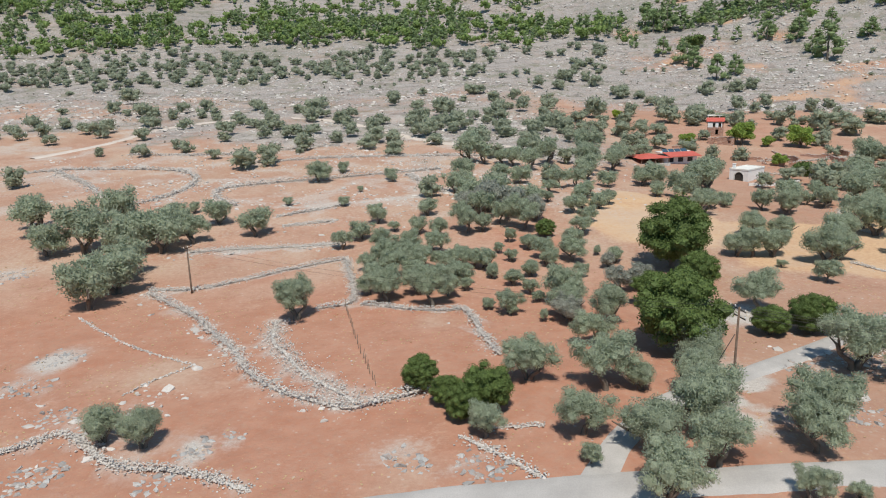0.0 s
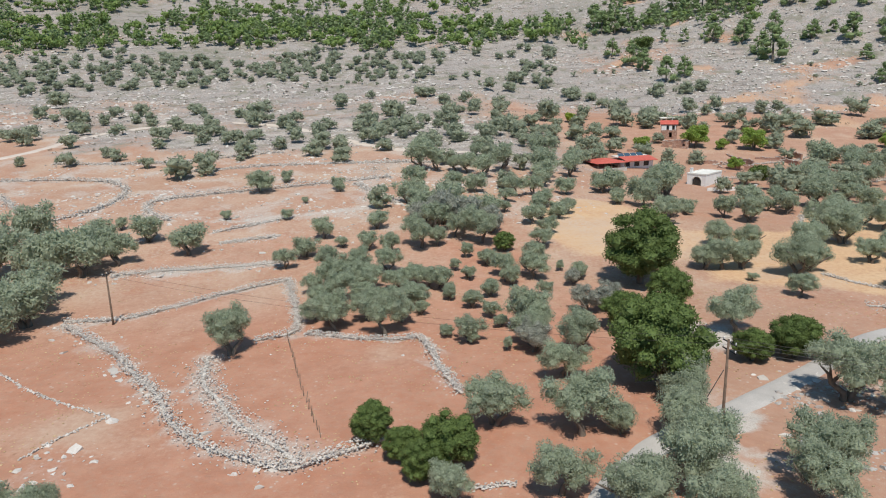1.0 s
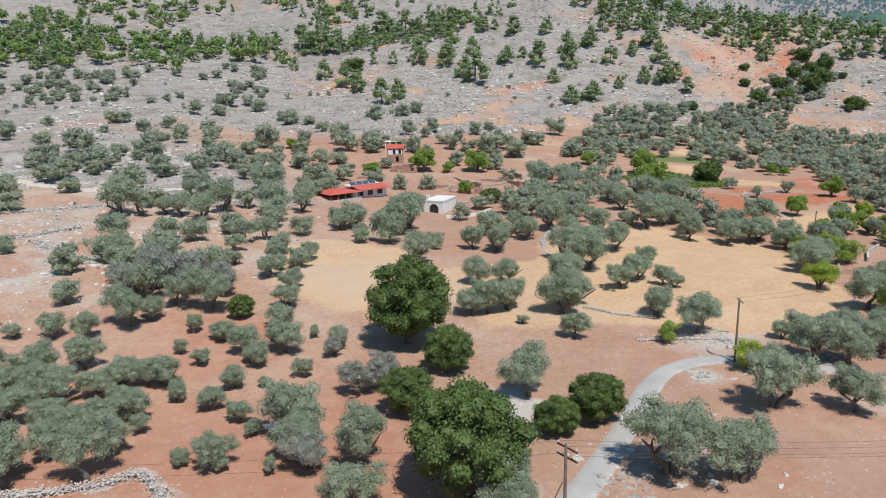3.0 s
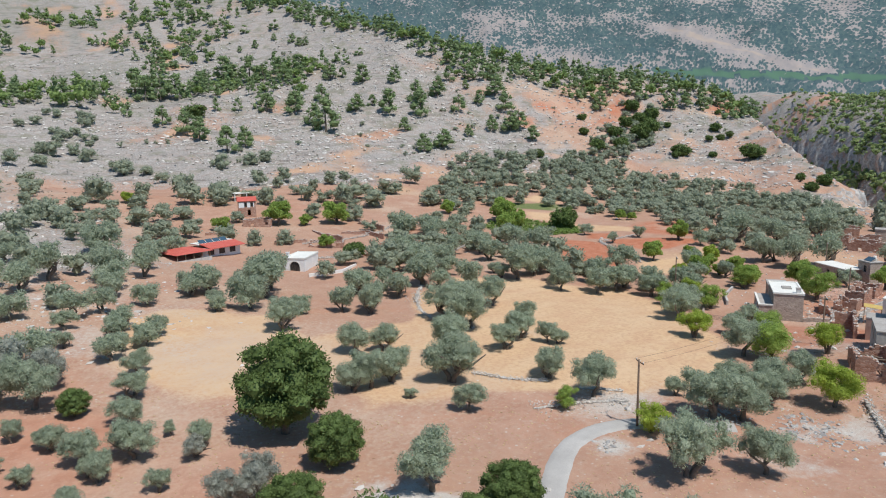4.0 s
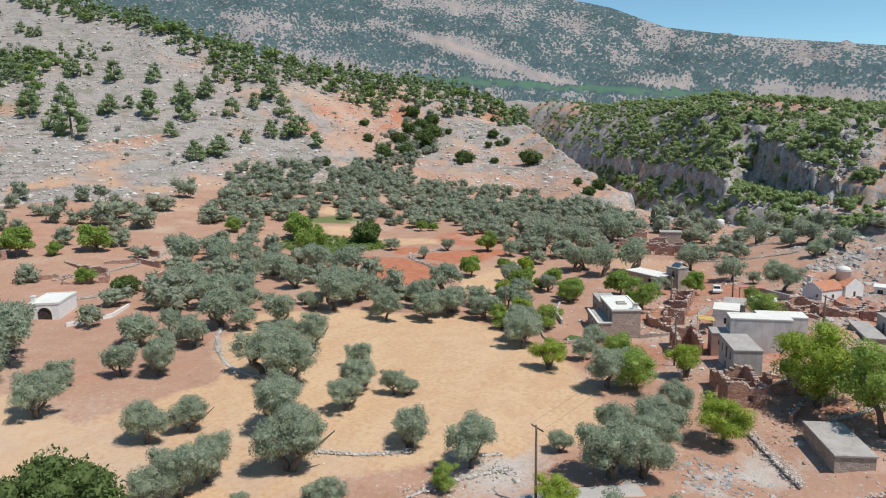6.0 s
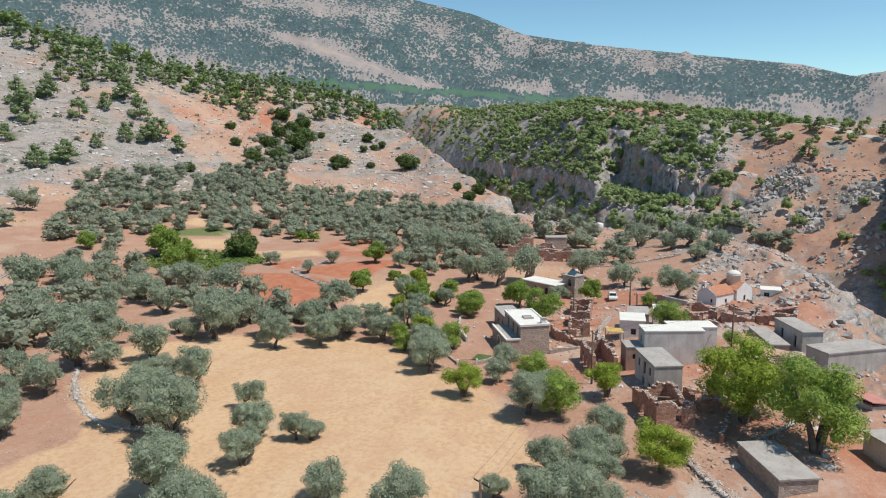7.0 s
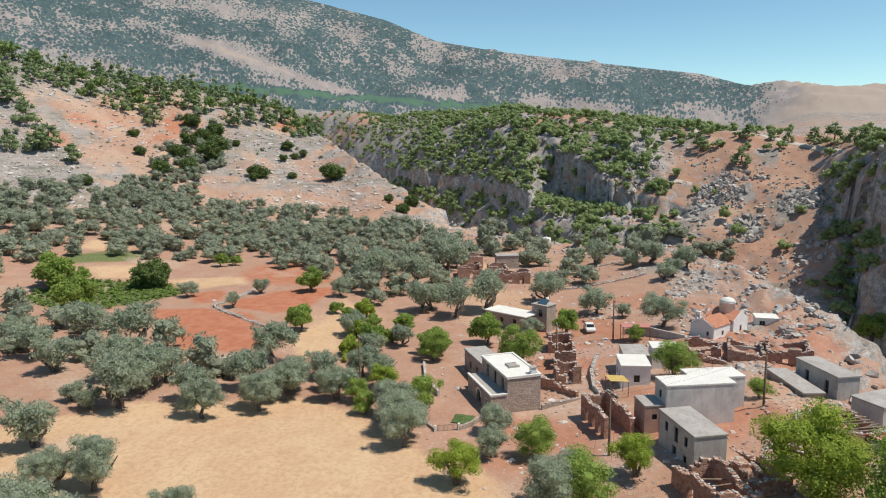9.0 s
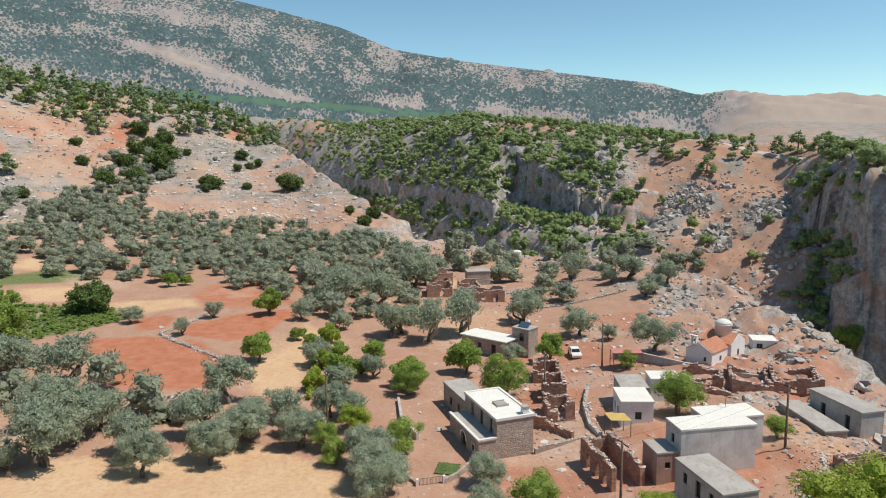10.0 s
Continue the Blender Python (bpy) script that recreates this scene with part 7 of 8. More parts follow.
house("small_white_house", "small white house with a limewashed flat roof", "house", (130.6, 75.0), 8, 5.0, 3.9, 3.3, 6.5, M_WHITE, M_LIMEROOF, {"left": [(1.0, 0.8, 0.0, 2.1, "door"), (3.0, 0.8, 1.0, 2.0, "window")], "front": [(1.4, 0.8, 1.0, 2.0, "window")]}, seed=7, overhang=0.1)
house("grey_shed", "low grey shed with a flat concrete roof", "shed", (137.0, 75.0), 8, 5.3, 3.5, 3.4, 6.0, M_GREY, M_CONCRETE, {}, seed=8)
house("white_tank_room", "small whitewashed room with a white roof", "shed", (139.8, 70.6), 8, 3.2, 3.9, 3.6, 6.5, M_WHITE, M_LIMEROOF, {"front": [(1.4, 0.7, 0.2, 2.0, "door")]}, seed=9)
yard_wall([(126.5, 80.6), (131.5, 82.5), (138, 83.2), (146, 82.6)], 2.3, 3.3, "rough grey rendered stone wall along the lane", M_GREY, 0.4, 0.35, 12)
house("long_grey_house", "long low grey house with dark openings and a concrete roof", "house", (129.1, 50.1), 23, 8.1, 3.0, 4.5, 7.5, M_GREY, M_CONCRETE, {"left": [(1.2, 0.8, 0.3, 2.1, "door"), (5.0, 0.8, 0.3, 2.2, "door")], "front": []}, seed=10)
house("arched_wing", "lower stone wing with a flat roof and an arched door", "house", (126.8, 54.6), 16, 9.3, 2.6, 3.4, 5.8, M_MASON, M_CONCRETE, {"left": [(1.0, 0.7, 0.8, 1.6, "window"), (4.2, 1.2, 0.1, 1.9, "arch")]}, seed=11)
house("flat_roofed_grey_house", "grey cement house with a wide pale concrete roof", "house", (124.3, 42.9), 35, 4.0, 9.5, 4.3, 7.3, M_GREY, M_CONCRETE, {"front": []}, seed=12)
shed = house("red_roofed_shed", "long grey shed with a faded red sloping roof", "shed", (107.4, 45.5), 34, 10.3, 2.7, 3.2, 5.4, M_GREY, None, {"left": [(2.0, 0.9, 0.2, 2.0, "door")], "front": []}, seed=13)
part("roof", mesh_from("roof", [(-0.2, -0.2, 2.25), (10.5, -0.2, 2.25), (10.5, 2.95, 2.75), (-0.2, 2.95, 2.75), (-0.2, -0.2, 2.37), (10.5, -0.2, 2.37), (10.5, 2.95, 2.87), (-0.2, 2.95, 2.87)], [(3, 2, 1, 0), (4, 5, 6, 7), (0, 1, 5, 4), (1, 2, 6, 5), (2, 3, 7, 6), (3, 0, 4, 7)], M_PINKROOF), shed, "faded red sheet roof")
house("sunken_store", "low stone store with a worn grey concrete roof", "store", (87.2, 55.2), 25, 8.0, 3.8, 2.6, 4.5, M_MASON, M_CONCRETE, {}, seed=14)
house("small_store", "small plastered store under a concrete slab", "store", (96.0, 44.5), 30, 4.0, 4.0, 3.4, 5.6, M_GREY, M_CONCRETE, {"front": [(1.4, 0.9, 0.0, 1.9, "door")]}, seed=15)

house("plastered_wing", "low reddish plastered wing with a flat roof beside the white-roofed house", "house", (116.5, 73.9), 20, 3.3, 2.4, 3.4, 6.5, M_PINKWALL, M_CONCRETE, {"left": [], "front": [(0.9, 0.6, 1.5, 2.2, "window")]}, seed=16, overhang=0.05)
can_z = float(ground(127.0, 77.8))
canopy = thing("yard_canopy", pose(127.0, 77.8, can_z, 0, 0, 20), "faded yellow sheet canopy on thin posts in the yard", "canopy")
part("sheet", mesh_from("sheet", [(0, 0, 2.0), (2.2, 0, 2.1), (2.2, 2.6, 2.35), (0, 2.6, 2.25), (0, 0, 2.05), (2.2, 0, 2.15), (2.2, 2.6, 2.4), (0, 2.6, 2.3)], [(3, 2, 1, 0), (4, 5, 6, 7), (0, 1, 5, 4), (1, 2, 6, 5), (2, 3, 7, 6), (3, 0, 4, 7)], M_YELLOW), canopy, "faded yellow sheet")
for px, py, ph in ((0.08, 0.08, 2.0), (2.1, 0.08, 2.1), (0.08, 2.5, 2.25), (2.1, 2.5, 2.35)):
    part("post", boxes_mesh("post", [(px - 0.04, px + 0.04, py - 0.04, py + 0.04, -0.5, ph)], M_WOOD), canopy)
antenna_base = tagged(new("antenna", rods("antenna", [[(0, 0, 0), (0, 0, 1.3)], [(-0.5, 0, 1.2), (0.5, 0, 1.2)], [(-0.4, -0.25, 1.2), (-0.4, 0.25, 1.2)], [(0.0, -0.25, 1.2), (0.0, 0.25, 1.2)], [(0.4, -0.25, 1.2), (0.4, 0.25, 1.2)]], 0.025, M_IRON)), "thin metal roof antenna on the white annex", "antenna")
antenna_base.matrix_basis = pose(124.6, 68.0, 8.74, 0, 0, 30)

# ---- ruins ----
def timbers(parent, lines, radius=0.09):
    for pts in lines:
        part("beam", rods("beam", [pts], radius, M_WOOD, 5), parent, "fallen grey roof timber")


RUIN_LABEL = "roofless ruin with broken red-brown stone walls"
house("ruined_house", RUIN_LABEL + " and tall openings", "ruin", (115.3, 77.1), 22, 8.8, 3.6, 2.0, 5.6, M_RUIN, None, {"left": [(1.2, 0.9, 0.0, 2.1, "hole"), (3.2, 0.9, 0.3, 2.3, "hole"), (5.6, 0.9, 0.3, 2.1, "hole")]}, 0.8, 21, 0.5, sides="back left right")
r = house("ruined_house", RUIN_LABEL + " and a hollow tower corner", "ruin", (98.8, 66.4), 27, 7.5, 4.6, 2.9, 6.4, M_RUIN, None, {"left": [(3.2, 1.0, 0.0, 1.9, "hole")], "front": [(1.6, 0.7, 1.0, 1.8, "hole")], "right": [(2.0, 0.9, 0.2, 1.9, "hole")]}, 1.5, 22, 0.5)
timbers(r, [[(3.5, 0.2, 2.2), (4.0, 4.4, 1.9)], [(4.6, 0.2, 2.0), (5.2, 4.3, 2.3)], [(1.0, 1.0, 0.3), (3.2, 2.4, 1.6)]])
r = house("ruined_house", RUIN_LABEL + " and exposed roof timbers", "ruin", (115.2, 51.2), 22, 6.4, 5.4, 3.9, 6.4, M_RUIN, None, {"front": [(0.8, 0.9, 0.2, 2.0, "hole")], "left": [(1.4, 0.7, 0.8, 1.7, "hole")]}, 0.5, 23, 0.45)
timbers(r, [[(0.5 + 0.62 * k, -0.1, 2.3 + 0.06 * (k % 3)), (0.6 + 0.6 * k, 5.5 - 1.3 * (k % 4 == 2), 2.25 - 0.7 * (k % 4 == 2))] for k in range(9)], 0.09)
house("ruined_house", RUIN_LABEL + " beside the village lane", "ruin", (134.6, 84.4), 10, 5.2, 3.6, 1.9, 4.6, M_RUIN, None, {"front": [(1.2, 1.0, 0.0, 1.8, "hole")]}, 1.6, 24, 0.5)
house("ruined_house", RUIN_LABEL + " with a tall gable stump", "ruin", (141.4, 85.6), 6, 5.4, 3.2, 1.9, 5.0, M_RUIN, None, {"left": [(1.6, 0.9, 0.0, 1.9, "hole")]}, 1.8, 25, 0.5)
r = house("ruined_house", RUIN_LABEL + " and a burnt-red interior", "ruin", (141.4, 52.4), -6, 6.6, 6.0, 3.6, 6.9, M_RUIN, None, {"front": [(1.0, 1.1, 0.0, 2.0, "hole"), (3.2, 0.8, 0.6, 1.8, "hole")]}, 1.3, 26, 0.5)
timbers(r, [[(0.2, 0.4, 2.2), (4.0, 4.6, 1.2)], [(1.4, 0.3, 2.3), (5.0, 4.4, 1.5)], [(0.6, 2.0, 2.1), (5.6, 2.6, 2.0)]])
house("ruined_house", RUIN_LABEL + " below the church", "ruin", (141.2, 58.6), -6, 7.6, 5.2, 3.6, 6.6, M_RUIN, None, {"front": [(1.0, 0.9, 0.0, 1.6, "hole")]}, 1.4, 27, 0.5)
house("ruined_house", RUIN_LABEL + " on the olive terrace", "ruin", (203.2, 100.6), 8, 5.0, 11.0, 1.8, 4.9, M_RUIN, None, {"front": [(1.5, 1.1, 0.0, 2.1, "hole"), (4.4, 0.9, 0.5, 1.8, "hole"), (7.6, 1.0, 0.0, 2.0, "hole")]}, 1.0, 28, 0.5)
house("ruined_house", RUIN_LABEL + " on the olive terrace", "ruin", (207, 113.4), 14, 7.0, 6.0, 1.8, 5.2, M_RUIN, None, {"front": [(2.0, 1.0, 0.0, 2.0, "hole")]}, 1.9, 29, 0.5)
house("ruined_house", RUIN_LABEL + " with a single standing gable", "ruin", (221, 115.8), 20, 8.0, 6.0, 1.8, 5.2, M_RUIN, None, {"front": [(1.4, 1.0, 0.0, 2.0, "hole")]}, 2.2, 30, 0.5)
house("stone_barn", "plain stone barn with a flat earth roof among olives", "barn", (223.6, 106.4), 18, 4.0, 6.0, 1.8, 5.2, M_MASON, M_CONCRETE, {}, seed=31)
yard_wall([(157.5, 75.6), (152.6, 68.6), (149.4, 64.2), (147.9, 58.8), (148.2, 54.4)], 3.6, 5.1, "grey plastered wall below the church yard", M_GREY)
yard_wall([(148.8, 54.2), (144, 52.6), (138.4, 55.0)], 3.8, 5.2, "broken red stone wall at the village edge", M_RUIN, 0.45, 0.7, 5)
yard_wall([(96, 63.6), (104, 62.6), (110, 64.2)], 3.2, 4.1, "broken stone terrace wall among rubble", M_RUIN, 0.4, 0.6, 8)
yard_wall([(113.6, 62.0), (118.2, 61.2), (121.4, 58.6)], 3.9, 4.7, "low stone wall round a rubble yard", M_MASON, 0.35, 0.3, 9)
yard_wall([(84.5, 52.6), (79, 57.2)], 2.6, 3.7, "stone retaining wall beside the store", M_RUIN, 0.4, 0.4, 10)

house("ruined_house", RUIN_LABEL + " below the rubble yard", "ruin", (103.6, 62.6), 24, 5.6, 3.6, 3.4, 5.4, M_RUIN, None, {"left": [(1.6, 0.9, 0.0, 1.7, "hole")], "front": [(1.2, 0.8, 0.2, 1.6, "hole")]}, 1.5, 71, 0.5)
house("ruined_house", RUIN_LABEL + " by the grey wing", "ruin", (112.4, 57.6), 24, 4.8, 3.4, 3.8, 5.6, M_RUIN, None, {"front": [(1.1, 0.9, 0.0, 1.6, "hole")]}, 1.4, 72, 0.45)
house("ruined_house", RUIN_LABEL + " along the upper lane", "ruin", (144.0, 64.4), -8, 4.6, 5.4, 3.7, 6.2, M_RUIN, None, {"front": [(1.4, 0.9, 0.0, 1.5, "hole"), (4.6, 0.9, 0.2, 1.5, "hole")]}, 1.4, 73, 0.5)
house("ruined_house", RUIN_LABEL + " under the tower house", "ruin", (150.0, 86.8), 4, 5.2, 4.0, 1.9, 4.4, M_RUIN, None, {"front": [(1.4, 0.9, 0.0, 1.7, "hole")]}, 1.7, 74, 0.5)
house("ruined_house", RUIN_LABEL + " open to the orange terrace", "ruin", (212.5, 107.5), 16, 6.0, 5.0, 1.6, 4.4, M_RUIN, None, {"front": [(1.8, 1.0, 0.0, 1.9, "hole")]}, 1.7, 75, 0.5)
yard_wall([(112.4, 67.2), (109.4, 65.6), (105.6, 65.4)], 3.7, 4.8, "broken red stone wall on the rubble slope", M_RUIN, 0.45, 0.8, 31)
yard_wall([(128.6, 84.6), (131.0, 86.8), (133.6, 90.0), (137.5, 91.6)], 2.0, 3.2, "crumbling stone wall round a red earth yard", M_RUIN, 0.45, 0.8, 33)
yard_wall([(145.4, 69.4), (142.0, 66.6), (140.0, 62.8)], 3.8, 5.4, "tall broken red stone wall by the lane", M_RUIN, 0.5, 0.9, 35)
yard_wall([(120.6, 57.6), (117.6, 60.2), (114.0, 59.6)], 4.0, 5.2, "broken stone wall below the grey wing", M_RUIN, 0.45, 0.8, 37)
yard_wall([(178, 92), (184, 97), (192, 98.6), (199, 98.0)], 1.4, 2.5, "fallen terrace wall among old olives", M_RUIN, 0.5, 0.7, 39)
yard_wall([(170, 86), (178, 83.5), (187, 84), (196, 87)], 1.2, 2.4, "long stone terrace wall on red earth", M_RUIN, 0.5, 0.6, 41)

# ---- tower house with satellite dish ----
K = house("tower_house", "small square stone house with a cluttered flat roof", "house", (162.9, 92.4), -30, 2.9, 3.4, 2.2, 6.2, M_MASON, M_CONCRETE, {"front": [(1.0, 0.9, 1.9, 3.3, "window")]}, seed=41)
part("solar_panel", mesh_from("solar_panel", [(0.5, 0.6, 4.3), (0.5, 2.6, 4.3), (1.7, 2.6, 5.0), (1.7, 0.6, 5.0), (0.55, 0.6, 4.24), (0.55, 2.6, 4.24), (1.75, 2.6, 4.94), (1.75, 0.6, 4.94)], [(0, 1, 2, 3), (7, 6, 5, 4), (0, 4, 5, 1), (1, 5, 6, 2), (2, 6, 7, 3), (3, 7, 4, 0)], M_SOLAR), K, "tilted blue solar water panel")
part("water_tank", lathe("water_tank", [(0.02, 0), (0.3, 0.02), (0.3, 1.0), (0.02, 1.02)], 14, M_CERAMIC, (2.3, 1.6, 4.2)), K, "white water tank")
house("white_roofed_cottage", "low stone cottage with a white limewashed roof", "cottage", (161.2, 96.2), -28, 4.2, 9.3, 1.8, 4.4, M_MASON, M_LIMEROOF, {"front": [(2.0, 0.9, 0.2, 1.9, "door"), (5.0, 0.8, 0.9, 1.8, "window")]}, seed=42, overhang=0.25)

# ---- church ----
C = thing("church", pose(151.9, 64.6, 4.1, 0, 0, -37) @ Matrix.Diagonal((0.87, 0.87, 0.85, 1)), "white domed church with an orange tiled roof", "church")
cols = wall_columns(4.8, -1.4, 3.1, [(1.0, 0.5, 1.4, 2.2, "window")], 0, 1)
part("wall", boxes_mesh("wall", [(0, 0.5, a, b, lo, hi) for a, b, lo, hi in cols], M_WHITE), C)
part("wall", boxes_mesh("wall", [(0.5, 6.0, 0, 0.5, -1.4, 3.1)], M_WHITE), C)
part("wall", boxes_mesh("wall", [(0.5, 6.0, 4.3, 4.8, -1.4, 3.1)], M_WHITE), C)
part("gable", prism("gable", 0.0, 0.5, 0.0, 4.8, 3.1, 4.6, M_WHITE), C)
slope_roof(C, "roof", 0.3, 6.0, 0, 4.8, 3.1, 4.55, M_TILE, True, 0.15)
tran = part("transept", boxes_mesh("transept", [(6.0, 11.2, -0.5, 5.3, -1.4, 3.5)], M_WHITE), C)
part("gable", prism("gable", 6.0, 11.2, -0.5, -0.1, 3.5, 5.1, M_WHITE, False), tran)
part("gable", prism("gable", 6.0, 11.2, 4.9, 5.3, 3.5, 5.1, M_WHITE, False), tran)
slope_roof(C, "roof", 6.0, 11.2, -0.3, 5.1, 3.5, 5.0, M_TILE, False, 0.12)
win = part("window", boxes_mesh("window", [(8.3, 8.4, -0.56, -0.5, 1.2, 2.3), (8.8, 8.9, -0.56, -0.5, 1.2, 2.3), (8.4, 8.8, -0.56, -0.5, 2.2, 2.3)], M_WOOD), C)
part("pane", boxes_mesh("pane", [(8.4, 8.8, -0.53, -0.51, 1.2, 2.2)], M_GLASS), win)
win = part("window", boxes_mesh("window", [(2.8, 2.88, -0.06, 0, 1.3, 2.1), (3.3, 3.38, -0.06, 0, 1.3, 2.1), (2.88, 3.3, -0.06, 0, 2.02, 2.1)], M_WOOD), C)
part("pane", boxes_mesh("pane", [(2.88, 3.3, -0.03, -0.01, 1.3, 2.02)], M_GLASS), win)
part("pane", boxes_mesh("pane", [(0.2, 0.24, 1.0, 1.5, 1.4, 2.2)], M_GLASS), C)
drum = part("dome_drum", lathe("dome_drum", [(1.45, 0), (1.45, 2.1), (1.55, 2.15), (1.55, 2.3), (1.4, 2.32)], 20, M_WHITE, (8.6, 2.4, 4.2)), C, "round white drum under the dome")
part("dome", lathe("dome", [(1.5, 0), (1.35, 0.3), (1.0, 0.6), (0.5, 0.8), (0.05, 0.88)], 20, M_LIMEROOF, (8.6, 2.4, 6.5)), drum, "low pale dome")
bell = part("bellcote", boxes_mesh("bellcote", [(0.0, 0.45, 2.95, 3.2, 4.2, 5.5), (0.0, 0.45, 3.65, 3.9, 4.2, 5.5), (-0.05, 0.5, 2.9, 3.95, 5.5, 5.7), (0.0, 0.45, 2.95, 3.9, 3.7, 4.2)], M_WHITE), C, "white bell arch on the gable")
part("bell", lathe("bell", [(0.2, 0), (0.13, 0.15), (0.1, 0.3), (0.03, 0.36)], 12, M_IRON, (0.22, 3.42, 4.7)), bell)
house("church_store", "small white store with a white flat roof beside the church", "store", (161.2, 53.3), 0, 3.0, 3.4, 4.0, 6.4, M_WHITE, M_LIMEROOF, {"front": [(2.0, 0.9, 0.1, 2.0, "door")]}, seed=43, overhang=0.2)
shade = thing("awning", pose(154.4, 74.2, 3.4, 0, 0, 10), "dull red metal awning on posts under a tree", "awning")
part("roof", boxes_mesh("roof", [(0, 2.6, 0, 4.6, 2.2, 2.28)], M_PINKROOF), shade)
for px, py in ((0.1, 0.1), (2.5, 0.1), (0.1, 4.5), (2.5, 4.5)):
    part("post", boxes_mesh("post", [(px - 0.05, px + 0.05, py - 0.05, py + 0.05, -0.6, 2.2)], M_WOOD), shade)

# ---- the tavern, the arched house, the hut on the terrace ----
T = thing("tavern", pose(56.0, 197.0, 6.0, 0, 0, 12), "low tavern with a bright red roof and an open veranda", "tavern")
part("wall", boxes_mesh("wall", [(0, 9, 0, 0.3, -1.8, 0.9), (0, 0.3, 0.3, 9, -1.8, 0.9)], M_GREY), T, "grey veranda wall")
part("wall", boxes_mesh("wall", [(8.5, 19, 3.0, 3.35, -1.8, 2.4), (8.5, 8.85, 3.35, 9.0, -1.8, 2.4), (18.65, 19, 3.35, 9.0, -1.8, 2.4), (8.85, 18.65, 8.65, 9.0, -1.8, 2.4)], M_WHITE), T)
part("veranda_floor", boxes_mesh("veranda_floor", [(0.3, 8.5, 0.3, 9, -1.8, 0.0)], M_CONCRETE), T)
part("veranda_roof", mesh_from("veranda_roof", [(-0.4, -0.4, 2.35), (9.4, -0.4, 2.35), (9.4, 9.3, 2.35), (-0.4, 9.3, 2.35), (4.4, 4.4, 3.35)], [(0, 1, 4), (1, 2, 4), (2, 3, 4), (3, 0, 4), (3, 2, 1, 0)], M_REDROOF), T, "bright red hipped roof")
part("lean_roof", mesh_from("lean_roof", [(9.42, 1.0, 2.3), (19.2, 1.0, 2.3), (19.2, 5.6, 3.1), (9.42, 5.6, 3.1), (9.42, 1.0, 2.42), (19.2, 1.0, 2.42), (19.2, 5.6, 3.22), (9.42, 5.6, 3.22)], [(3, 2, 1, 0), (4, 5, 6, 7), (0, 1, 5, 4), (1, 2, 6, 5), (2, 3, 7, 6), (3, 0, 4, 7)], M_REDROOF), T, "bright red lean-to roof")
part("flat_roof", boxes_mesh("flat_roof", [(9.0, 19.2, 5.62, 9.2, 2.9, 3.15)], M_LIMEROOF), T, "white flat roof")
for k in range(5):
    part("post", boxes_mesh("post", [(0.05 + 2.1 * k, 0.2 + 2.1 * k, 0.02, 0.17, 0.9, 2.33)], M_WOOD), T)
for k in range(4):
    part("solar_panel", mesh_from("solar_panel", [(10 + 2.0 * k, 6.2, 3.2), (11.7 + 2.0 * k, 6.2, 3.2), (11.7 + 2.0 * k, 7.4, 3.9), (10 + 2.0 * k, 7.4, 3.9), (10 + 2.0 * k, 6.25, 3.15), (11.7 + 2.0 * k, 6.25, 3.15), (11.7 + 2.0 * k, 7.45, 3.85), (10 + 2.0 * k, 7.45, 3.85)], [(0, 1, 2, 3), (7, 6, 5, 4), (0, 4, 5, 1), (1, 5, 6, 2), (2, 6, 7, 3), (3, 7, 4, 0)], M_SOLAR), T, "tilted solar panel")
for k in range(3):
    win = part("window", boxes_mesh("window", [(10.0 + 3 * k, 10.1 + 3 * k, 2.94, 2.99, 0.6, 1.9), (11.5 + 3 * k, 11.6 + 3 * k, 2.94, 2.99, 0.6, 1.9), (10.1 + 3 * k, 11.5 + 3 * k, 2.94, 2.99, 1.8, 1.9)], M_DOOR), T)
    part("pane", boxes_mesh("pane", [(10.1 + 3 * k, 11.5 + 3 * k, 2.97, 2.985, 0.6, 1.8)], M_GLASS), win)
Q = house("arched_white_house", "white house with a flat roof and a large dark arch", "house", (78.0, 178.4), 40, 8.6, 5.0, 4.2, 7.0, M_WHITE, M_LIMEROOF, {"front": [(1.2, 2.4, 0.0, 2.3, "arch")]}, seed=51, overhang=0.1, parapet=0.15)
chim = part("chimney", boxes_mesh("chimney", [(1.0, 1.6, 4.2, 4.8, 3.0, 4.1)], M_WHITE), Q, "white chimney")
part("chimney_cap", boxes_mesh("chimney_cap", [(0.92, 1.68, 4.12, 4.88, 4.1, 4.22)], M_WHITE), chim)
yard_wall([(76, 173), (84, 172), (90, 176)], 4.0, 4.8, "low white garden wall below the arched house", M_WHITE)
H = house("red_roofed_hut", "narrow two-storey stone hut with a red roof", "hut", (95.2, 239.6), 68, 5.0, 5.2, 10.4, 15.0, M_RUIN, None, {"front": [(0.8, 0.8, 2.8, 4.0, "window"), (2.6, 0.8, 2.8, 4.0, "window"), (1.6, 0.9, 0.2, 1.9, "hole")]}, seed=52)
part("upper_storey", boxes_mesh("upper_storey", [(-0.06, 0, 0.5, 0.78, 2.6, 4.2), (-0.06, 0, 1.62, 2.58, 2.6, 4.2), (-0.06, 0, 3.42, 5.0, 2.6, 4.2)], M_WHITE), H, "pinkish white upper storey")
slope_roof(H, "roof", 0, 5.0, 0, 5.2, 4.6, 5.6, M_REDROOF, False, 0.3)
house("stone_terrace_room", "low ruined stone room with dark openings", "ruin", (93.5, 226.0), 60, 4.0, 8.0, 8.4, 11.0, M_RUIN, None, {"front": [(1.0, 0.8, 0.6, 1.5, "hole"), (5.0, 1.0, 0.0, 1.8, "hole")]}, 0.6, 53)
